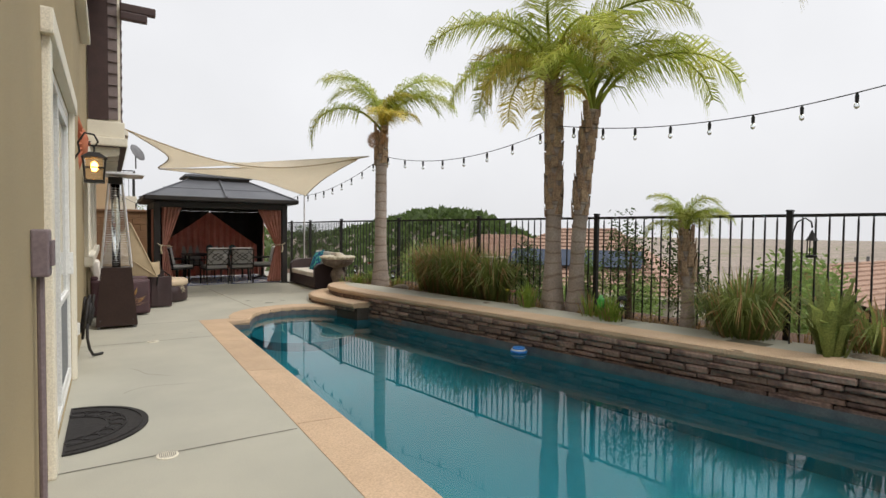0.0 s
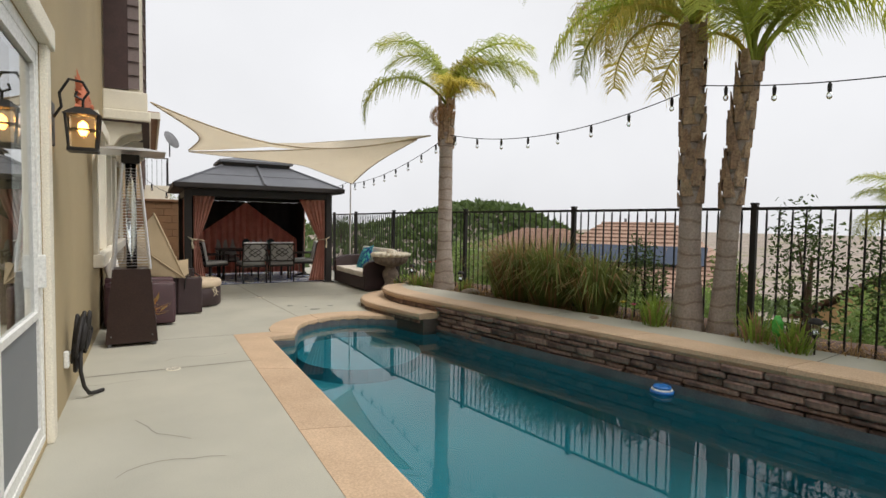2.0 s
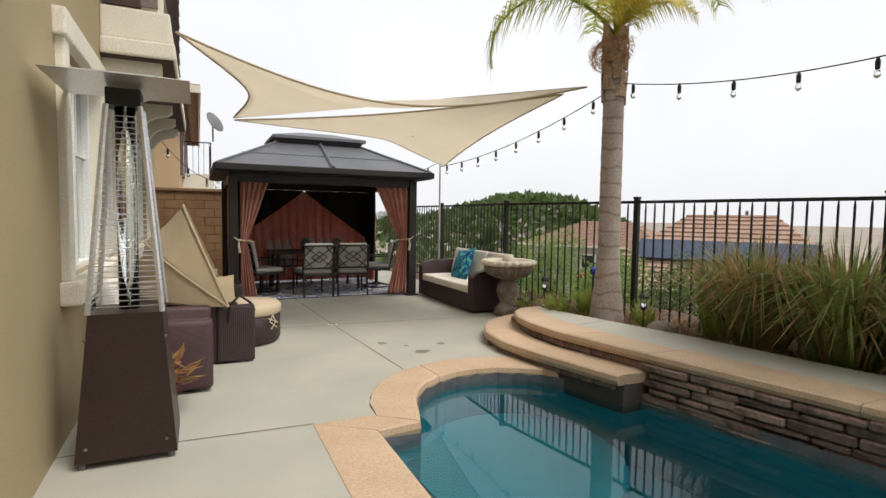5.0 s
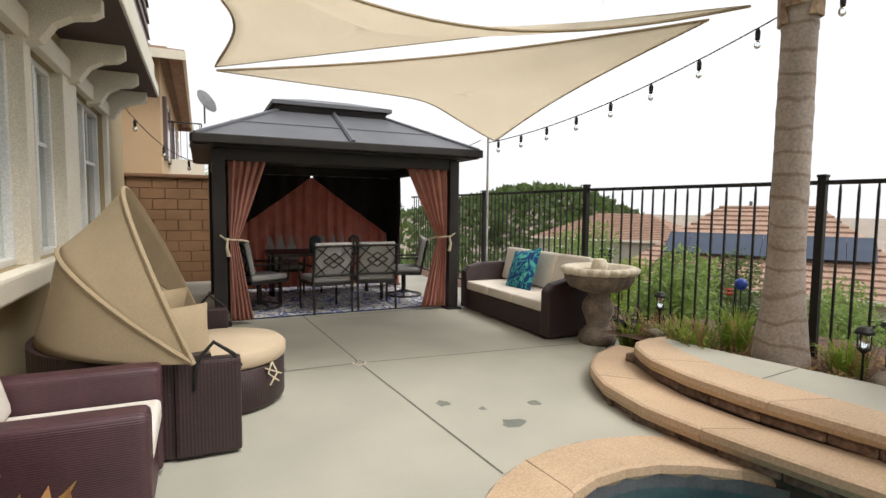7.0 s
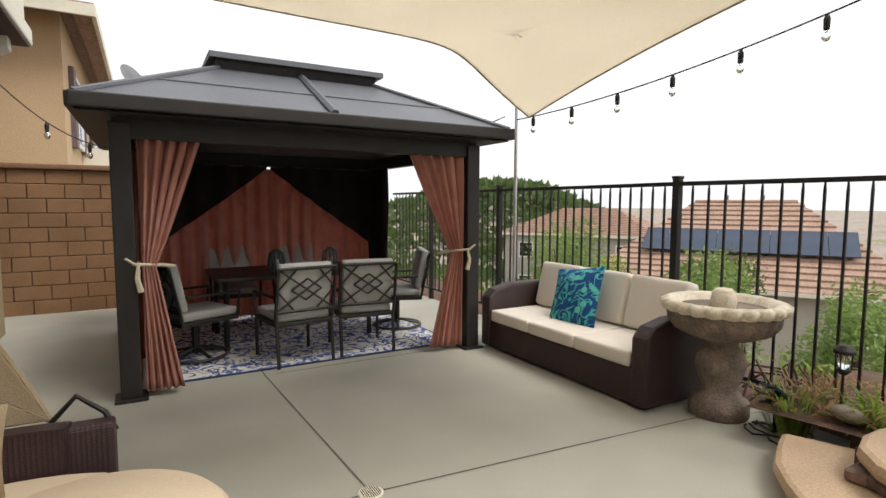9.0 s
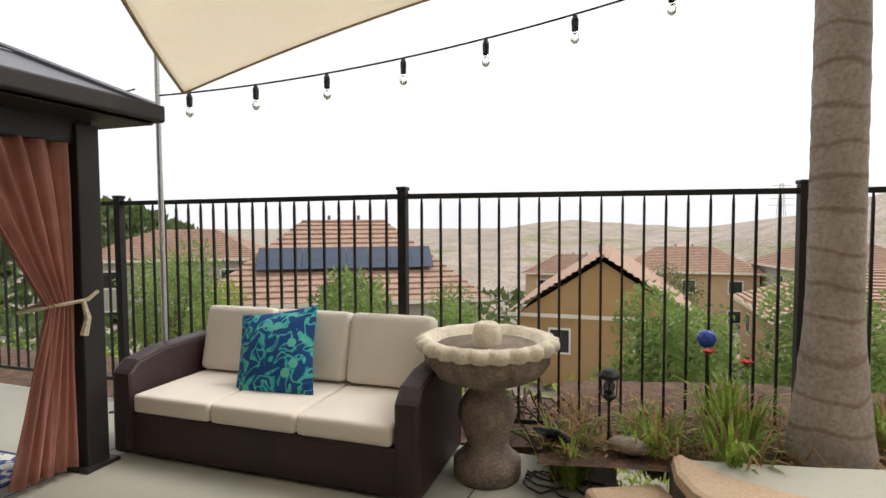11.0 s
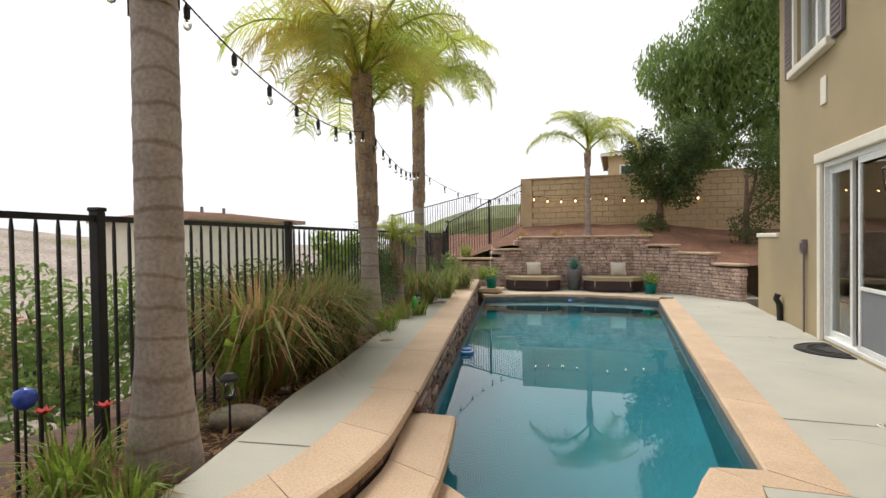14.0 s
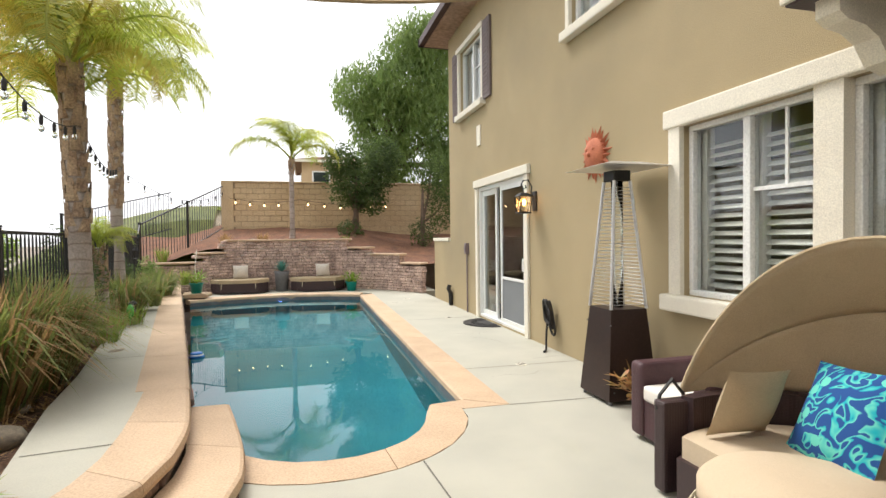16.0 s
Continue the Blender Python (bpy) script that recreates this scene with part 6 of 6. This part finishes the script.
g = Build().lathe([(0.055, 0.86), (0.055, 2.05)], 20).ob("glass_tube", GLASS, ht, True)
g.visible_shadow = False
Build().soft(-0.09, 0.09, -0.09, 0.09, 2.05, 2.15, 0.01).ob("burner", BLACK, ht)
frustum(Build(), 0.35, 0.16, 2.17, 2.22).ob("reflector", STEEL, ht)

# ---- things on the house wall ----
ln = thing("wall_lantern", pose(W, 6.64, 2.04) @ Matrix.Scale(1.1, 4), "black iron wall lantern with amber glass, lit", "wall lamp")
b = Build().soft(0, 0.02, -0.06, 0.06, -0.12, 0.14, 0.008).tube([(0.02, 0, 0.05), (0.06, 0, 0.12), (0.05, 0, 0.2), (0.1, 0, 0.29), (0.17, 0, 0.28), (0.2, 0, 0.22), (0.17, 0, 0.17), (0.13, 0, 0.19), (0.14, 0, 0.22)], 0.009, 6).tube([(0.17, 0, 0.17), (0.17, 0, 0.12)], 0.008, 6)
b.ob("bracket", BLACK, ln)
b = Build()
frustum(b, 0.1, 0.04, 0.07, 0.12)
for v_ in range(len(b.v)):
    b.v[v_] = (b.v[v_][0] + 0.17, b.v[v_][1], b.v[v_][2])
for sx in (-1, 1):
    for sy in (-1, 1):
        b.tube([(0.17 + sx * 0.07, sy * 0.07, -0.13), (0.17 + sx * 0.085, sy * 0.085, 0.07)], 0.008, 5)
b.box(0.09, 0.25, -0.08, 0.08, -0.15, -0.13).box(0.085, 0.255, -0.085, 0.085, -0.02, -0.014)
b.ob("cage", BLACK, ln)
Build().box(0.105, 0.235, -0.065, 0.065, -0.125, 0.065).ob("amber_pane", glass("amber_glass", (1.0, 0.75, 0.45), 0.25), ln).visible_shadow = False
Build().lathe([(0.015, -0.05), (0.028, -0.02), (0.025, 0.02), (0.005, 0.04)], 12, (0.17, 0, 0)).ob("bulb", LAMP, ln, True)

sm = thing("sun_plaque", pose(W, 8.3, 2.47, 0, 90, 0), "terracotta sun-shaped wall plaque", "wall plaque")
b = Build().lathe([(0.19, 0), (0.2, 0.02), (0.17, 0.06), (0.1, 0.09), (0.01, 0.1)], 32)
b.ob("disc", TERRA, sm, True)
b = Build()
for k in range(22):
    a = k * 6.2832 / 22
    l = 0.3 if k % 2 else 0.34
    c = Vector((math.cos(a), math.sin(a), 0))
    s = Vector((-c.y, c.x, 0)) * 0.028
    b.add([c * 0.18 - s, c * 0.18 + s, c * l + s * (0.5 if k % 2 else -0.5), c * 0.19 + Vector((0, 0, 0.045))], [(0, 2, 3), (2, 1, 3), (0, 1, 2)])
b.ob("ray", TERRA, sm)
b = Build().lathe([(0.03, 0.08), (0.028, 0.115), (0.005, 0.125)], 12).lathe([(0.025, 0.06), (0.022, 0.095), (0.004, 0.1)], 10, (-0.06, 0.065, 0)).lathe([(0.025, 0.06), (0.022, 0.095), (0.004, 0.1)], 10, (-0.06, -0.065, 0)).soft(0.06, 0.085, -0.06, 0.06, 0.07, 0.09, 0.008)
b.ob("relief", TERRA, sm, True)

hs = thing("garden_hose", pose(W, 7.22, 0) @ Matrix.Diagonal((0.95, 0.85, 1.05, 1)), "black garden hose hung in loops on a tap", "hose")
r = random.Random(3)
b = Build()
for k in range(8):
    w, h0, h1 = r.uniform(0.05, 0.11), 0.6 + 0.06 * r.random(), r.uniform(0.2, 0.42)
    lean_ = r.uniform(-0.06, 0.06)
    b.tube([(0.06 + 0.012 * k + 0.02 * math.sin(a), math.cos(a) * w * (1 - 0.35 * math.sin(a)) + lean_ * (1 - math.sin(a)), (h0 + h1) / 2 + math.sin(a) * (h0 - h1) / 2) for a in (i * 0.3927 for i in range(17))], 0.016, 6)
b.tube([(0.1, 0.02, 0.5), (0.14, 0.1, 0.56), (0.16, 0.2, 0.5), (0.14, 0.17, 0.4), (0.12, 0.08, 0.34)], 0.014, 6)
b.tube([(0.1, -0.02, 0.4), (0.1, -0.06, 0.22), (0.12, -0.03, 0.1), (0.15, 0.04, 0.03), (0.2, 0.12, 0.016), (0.24, 0.17, 0.016)], 0.016, 6)
b.ob("loop", RUBBER, hs, True)
Build().tube([(0, -0.02, 0.36), (0.08, -0.02, 0.36), (0.08, -0.02, 0.33)], 0.014, 8).ob("tap", STEEL, hs)
Build().soft(0, 0.035, -0.2, -0.13, 0.28, 0.4, 0.01).ob("outlet_cover", WHITE, hs)
cd = thing("conduit", pose(W, 3.4, 0), "mauve-painted conduit with a switch box on stucco", "conduit")
Build().tube([(0.03, 0, 0), (0.03, 0, 1.25)], 0.016, 8).ob("pipe", MAUVE, cd)
Build().soft(0, 0.07, -0.06, 0.06, 1.2, 1.42, 0.01).soft(0.07, 0.085, -0.045, 0.045, 1.25, 1.37, 0.006).ob("box", MAUVE, cd)
Build().tube([(0.04, 0, 0), (0.05, 0, 0.28), (0.1, 0, 0.38), (0.07, 0, 0.46)], 0.05, 10).ob("drain_elbow", RUBBER, at=pose(W, 2.2, 0), label="black corrugated drain pipe elbow against the wall", category="pipe")
mt = thing("door_mat", pose(W + 0.04, 4.82, 0.003), "half-round black rubber scroll doormat", "doormat")
Build().prism(arc(0, 0, 0.5, -90, 90, 24), 0, 0.012).ob("mat", RUBBER, mt)
b = Build()
for rr_ in (0.46, 0.36, 0.24):
    b.tube([(x, y, 0.013) for x, y in arc(0, 0, rr_, -88, 88, 20)], 0.008, 4)
for k in range(9):
    a = -80 + k * 20
    c = Vector((0.3 * math.cos(radians(a)), 0.3 * math.sin(radians(a)), 0.013))
    b.tube([(c.x + 0.05 * math.cos(q), c.y + 0.05 * math.sin(q), 0.014) for q in (i * 0.6 for i in range(10))], 0.007, 4)
b.ob("scroll", RUBBER, mt)


def potted(x, y, z, m, potlabel, r0, h, leafm, n, ln_, seed):
    t = thing("potted_plant", pose(x, y, z), potlabel, "potted plant", "potted plants")
    Build().lathe([(r0 * 0.7, 0), (r0 * 0.95, h * 0.9), (r0 * 1.08, h * 0.92), (r0 * 1.05, h), (r0 * 0.9, h), (r0 * 0.85, h * 0.85), (0.01, h * 0.85)], 24).ob("pot", m, t, True)
    q = random.Random(seed)
    b = Build()
    for i in range(n):
        a, e = q.uniform(0, 6.28), q.uniform(0.3, 1.0)
        d = Vector((math.cos(a) * (1 - e * 0.6), math.sin(a) * (1 - e * 0.6), e)).normalized()
        s = Vector((0, 0, h * 0.85)) + d * ln_ * q.uniform(0.1, 0.8)
        b.leaf(s, s + Vector((d.x + q.gauss(0, 0.5), d.y + q.gauss(0, 0.5), d.z * 0.4 + q.gauss(0, 0.4))).normalized() * ln_ * 0.4, ln_ * 0.13)
    b.ob("foliage", leafm, t, kind="stuff")
    return t


potted(1.2, 9.84, 0, WHITEPOT, "white pot of green and orange croton leaves", 0.09, 0.18, mat("croton_leaf", (0.25, 0.2, 0.05), (0.3, 0.09, 0.03), 0.6, 12, 0.1), 110, 0.34, 1)
potted(6.7, -1.35, 0.155, TEAL, "teal pot with trailing green plant", 0.17, 0.27, LIME, 110, 0.4, 2)
potted(2.6, -2.1, 0, TEAL, "teal pot with small green shrub", 0.17, 0.27, LIME, 110, 0.4, 3)
Build().tube([(0, 0, 0.2), (0.03, 0.02, 0.7), (-0.02, 0, 1.15)], 0.012, 6).ob("stake", TRIM, at=pose(6.7, -1.4, 0.155), label="pale bamboo stake in a pot", category="stake")
tp = thing("potted_plant", pose(4.6, -2.75, 0), "tall ribbed grey planter with blue-green succulent", "potted plant", "potted plants")
Build().lathe([(0.17, 0), (0.2, 0.5), (0.22, 0.58), (0.2, 0.6), (0.18, 0.58), (0.01, 0.56)], 28, (0, 0, 0), lambda a, i: 1 + 0.02 * math.sin(20 * a)).ob("pot", GREYPOT, tp, True)
b = Build()
for k in range(60):
    a, e = k * 2.4, 0.2 + 0.8 * (k / 60)
    o = Vector((math.cos(a) * (1.1 - e), math.sin(a) * (1.1 - e), e * 0.9)).normalized()
    b.leaf((0, 0, 0.58), Vector((0, 0, 0.58)) + o * 0.36, 0.045, (0, 0, 1), 0.05)
b.ob("leaf", SUCC, tp)


def lounger(x, y, rz):
    t = thing("lounger", pose(x, y, 0, 0, 0, rz), "low brown rattan lounge seat with beige cushion", "lounge seat", "lounge seats by the stone wall")
    poly = [(-0.72, -0.4), (0.72, -0.4), (0.78, 0.05), (0.5, 0.42), (-0.5, 0.42), (-0.78, 0.05)]
    Build().prism(poly, 0.03, 0.3).ob("base", RATTAN, t)
    Build().prism([(px * 1.03, py * 1.04) for px, py in poly], 0.3, 0.4).ob("cushion", BEIGE, t)
    Build().tube([(-0.45, 0.44, 0.3), (-0.46, 0.45, 0.15)], 0.008, 5).tube([(0.45, 0.44, 0.3), (0.46, 0.45, 0.15)], 0.008, 5).ob("tie", ROPE, t)
    return t


lounger(5.75, -2.6, 0)
lounger(3.55, -2.6, 0)
cushion_pillow("pillow", WHITECUSH, pose(5.75, -2.75, 0.6, 70, 0, 4), "white square pillow on a lounge seat", 0.42, "lounge pillows")
cushion_pillow("pillow", WHITECUSH, pose(3.4, -2.75, 0.6, 68, 0, -12), "white square pillow on a lounge seat", 0.42, "lounge pillows")

# ---- garden ornaments ----
for x, y in ((5.87, 9.9), (6.5, 4.75), (5.75, 11.55)):
    t = thing("solar_light", pose(x, y, 0.2) @ Matrix.Diagonal((0.8, 0.8, 0.95, 1)), "small black solar path light on a stake", "path light", "path lights")
    Build().tube([(0, 0, -0.1), (0, 0, 0.28)], 0.01, 6).ob("stake", BLACK, t)
    Build().lathe([(0.02, 0.26), (0.055, 0.29), (0.05, 0.3), (0.02, 0.3)], 16).lathe([(0.03, 0.4), (0.075, 0.4), (0.07, 0.42), (0.04, 0.45), (0.01, 0.455)], 20).tube([(0.05, 0, 0.3), (0.055, 0, 0.4)], 0.005, 4).tube([(-0.05, 0, 0.3), (-0.055, 0, 0.4)], 0.005, 4).tube([(0, 0.05, 0.3), (0, 0.055, 0.4)], 0.005, 4).tube([(0, -0.05, 0.3), (0, -0.055, 0.4)], 0.005, 4).ob("head", BLACK, t)
    Build().lathe([(0.035, 0.3), (0.045, 0.35), (0.035, 0.4)], 14).ob("lens", GLASS, t, True)
gg = thing("gazing_globe", pose(6.12, 11.0, 0.22) @ Matrix.Scale(0.78, 4), "cobalt blue glass globe on a stake", "garden globe")
Build().lathe([(0.01, 0.62), (0.05, 0.64), (0.07, 0.69), (0.055, 0.74), (0.01, 0.76)], 20).ob("globe", COBALT, gg, True)
Build().tube([(0, 0, -0.1), (0, 0, 0.63)], 0.008, 6).ob("stake", BLACK, gg)
hk = thing("hanging_lantern", pose(6.95, 3.0, 0.2), "small black lantern on a shepherd's hook", "lantern")
Build().tube([(0, 0, -0.1), (0, 0, 1.25), (0.02, -0.03, 1.36), (0.03, -0.1, 1.4), (0.02, -0.16, 1.36), (0.02, -0.17, 1.3)], 0.008, 6).ob("hook", BLACK, hk)
Build().lathe([(0.05, 1.0), (0.055, 1.02), (0.04, 1.03)], 8, (0.02, -0.17, 0)).lathe([(0.06, 1.17), (0.03, 1.22), (0.005, 1.28)], 8, (0.02, -0.17, 0)).tube([(0.06, -0.17, 1.02), (0.06, -0.17, 1.18)], 0.006, 4).tube([(-0.02, -0.17, 1.02), (-0.02, -0.17, 1.18)], 0.006, 4).tube([(0.02, -0.13, 1.02), (0.02, -0.13, 1.18)], 0.006, 4).tube([(0.02, -0.21, 1.02), (0.02, -0.21, 1.18)], 0.006, 4).ob("cage", BLACK, hk)
sp = thing("solar_panel_stake", pose(5.6, 11.85, 0.05), "small tilted black solar panel on a stake", "solar panel")
Build().soft(-0.09, 0.09, -0.07, 0.07, -0.008, 0.008, 0.004, pose(0, 0, 0.22, 40, 10, 60)).ob("panel", SOLAR, sp)
Build().tube([(0, 0, -0.1), (0, 0, 0.22)], 0.01, 6).ob("stake", BLACK, sp)
gr = thing("green_ornament", pose(6.45, 5.05, 0.25), "green glass garden ornament on a stake", "ornament")
Build().lathe([(0.01, 0.15), (0.045, 0.2), (0.05, 0.3), (0.02, 0.36)], 14).tube([(0, 0, -0.1), (0, 0, 0.16)], 0.008, 6).ob("body", GREENGL, gr, True)
cb = Build()
cr = random.Random(8)
for k in range(5):
    x, y = 5.55 + 0.03 * k, 12.0
    pts = [(x, y, 0.012)]
    for i in range(8):
        pts.append((pts[-1][0] + cr.uniform(-0.06, 0.08), pts[-1][1] - 0.05 + cr.uniform(-0.05, 0.05), 0.012 if y > 11.9 else 0.02))
    cb.tube(pts, 0.006, 5)
cb.ob("cable_tangle", RUBBER, label="tangled black power cords beside the fountain", category="cable")
rb = Build()
for k in range(130):
    y = cr.uniform(11.6, 14.8)
    x = fence_x(y) + cr.uniform(-0.15, 0.5)
    a = cr.uniform(0, 3.14)
    l = cr.uniform(0.15, 0.5)
    rb.tube([(x, y, 0.02), (x + l * 0.5 * math.cos(a), y + l * 0.5 * math.sin(a), cr.uniform(0.06, 0.3)), (x + l * math.cos(a), y + l * math.sin(a), cr.uniform(0.03, 0.2))], 0.01, 4)
rb.ob("root_tangle", BARK, label="tangle of bare roots and twigs along the fence", category="twigs", kind="stuff")

# ---- shade sails ----


def sail(corners, sags, drops, dip, label):
    """A cloth on three corners; each edge is hollow by its sag and hangs by its drop."""
    c = [Vector(p) for p in corners]
    mid = sum(c, Vector()) / len(c)
    b = Build()
    n, m = 18, 10
    pts, fc = [], []
    k = len(c)
    rings = []
    for j in range(m + 1):
        f = j / m
        ring = []
        for e in range(k):
            for i in range(n):
                s = i / n
                p = c[e].lerp(c[(e + 1) % k], s)
                p = p.lerp(mid, sags[e] * 4 * s * (1 - s))
                p.z -= drops[e] * 4 * s * (1 - s)
                p = mid.lerp(p, f)
                p.z -= dip * (1 - f * f)
                ring.append(p)
        rings.append(ring)
    w = n * k
    for ring in rings:
        pts += ring
    for j in range(m):
        for i in range(w):
            fc.append((j * w + i, j * w + (i + 1) % w, (j + 1) * w + (i + 1) % w, (j + 1) * w + i))
    b.add(pts, fc)
    t = thing("shade_sail", pose(0, 0, 0), label, "shade sail", "shade sails")
    o = b.ob("cloth", SAIL, t, True)
    o.modifiers.new("thick", "SOLIDIFY").thickness = 0.004
    rim = rings[-1] + [rings[-1][0]]
    Build().tube(rim, 0.012, 5).ob("hem", BEIGE, t)
    return t


sail([(5.46, 14.24, 2.33), (5.55, 11.0, 2.95), (1.95, 13.66, 2.74)], (0.1, 0.1, 0.52), (0.0, 0.04, 0.0), 0.06, "cream triangular shade sail with curved edges")
sail([(1.3, 11.55, 3.2), (5.7, 10.75, 3.0), (1.93, 13.6, 2.76)], (0.12, 0.1, 0.3), (0.42, 0.03, 0.1), 0.2, "second cream shade sail strung from the house")
pl = thing("sail_pole", pose(5.5, 14.5, 0), "slim galvanised pole beside the fence", "pole")
Build().tube([(0, 0, 0), (0, 0, 2.75)], 0.018, 8).ob("pole", STEEL, pl)


# ---- string lights ----
def string_lights(a, c, sag, n, label, lit=False):
    a, c = Vector(a), Vector(c)
    t = thing("string_lights", pose(0, 0, 0), label, "string lights", "strings of bulbs")
    f = lambda s: a.lerp(c, s) - Vector((0, 0, sag * 4 * s * (1 - s)))
    Build().tube([f(i / 24) for i in range(25)], 0.006, 5).ob("cable", RUBBER, t)
    k, g = Build(), Build()
    for i in range(n):
        p = f((i + 0.5) / n)
        k.tube([p, p - Vector((0, 0, 0.03)), p - Vector((0, 0, 0.09))], [0.008, 0.02, 0.018], 8)
        g.lathe([(0.012, -0.09), (0.026, -0.115), (0.028, -0.135), (0.018, -0.155), (0.004, -0.163)], 10, p)
    k.ob("socket", RUBBER, t, kind="stuff")
    g.ob("bulb", BULB if lit else GLASS, t, True, kind="stuff")


string_lights((5.5, 14.5, 2.34), (5.83, 10.5, 2.92), 0.14, 8, "black string lights between pole and palm")
string_lights((5.83, 10.45, 3.0), (PA[0], PA[1], 3.0), 0.28, 8, "black string lights between two palms")
string_lights((PA[0], PA[1] - 0.1, 3.0), (7.5, 1.95, 2.98), 0.22, 9, "black string lights between two palms")
string_lights((7.5, 1.85, 2.98), (6.6, -6.35, 3.3), 0.5, 10, "black string lights towards the block wall")
string_lights((6.5, -6.4, 3.05), (4.05, -5.9, 2.95), 0.12, 5, "lit string lights along the block wall", True)
string_lights((4.05, -5.9, 2.95), (0.6, -6.4, 2.9), 0.12, 6, "lit string lights along the block wall", True)
string_lights((5.5, 14.7, 2.4), (5.15, 17.5, 2.3), 0.1, 5, "black string lights along the gazebo")
string_lights((0.85, 15.9, 2.75), (2.1, 17.3, 2.15), 0.3, 4, "black string lights from the house corner")

# ---- the stones of the pool's raised face, one by one ----
srng = random.Random(11)
shapes = []
for k in range(12):
    w, h = srng.uniform(0.2, 0.52), srng.uniform(0.05, 0.1)
    shapes.append((w, h, Build().soft(-w / 2 + 0.004, w / 2 - 0.004, -0.05, 0.06, 0.003, h - 0.003, 0.013, None, 1).mesh("stone", STONE)))
wp = [(wall_x(8.85) + 0.0, 8.85), (wall_x(-2.0), -2.0)]
lw = length(wp)
for row, z in enumerate((-0.17, -0.112, -0.038, 0.012, 0.09, 0.15)):
    d = srng.uniform(-0.2, 0)
    while d < lw:
        w, h, me = srng.choice(shapes)
        x, y, a = along(wp, min(lw, max(0, d + w / 2)))
        o = new("stone", me)
        o.parent = deck
        o.matrix_basis = pose(x + 0.035 + srng.uniform(-0.012, 0.018), y, z, srng.uniform(-4, 4), 0, math.degrees(a)) @ Matrix.Diagonal((1, 1, (0.056, 0.072, 0.048, 0.076, 0.058, 0.07)[row] / h * srng.uniform(0.85, 1.1), 1))
        d += w
for path, parent, zz in ((step_out, st, (0.0,)), (deck_out, deck, (0.15,))):
    lp = length(path)
    for z in zz:
        d = 0.05
        while d < lp - 0.1:
            w, h, me = srng.choice(shapes[:6])
            x, y, a = along(path, d + w / 2)
            o = new("stone", me)
            o.parent = parent
            o.matrix_basis = pose(x + 0.1 * math.sin(a), y - 0.1 * math.cos(a), z - 0.01, 0, 0, math.degrees(a)) @ Matrix.Diagonal((1, 1, 0.07 / h, 1))
            d += w
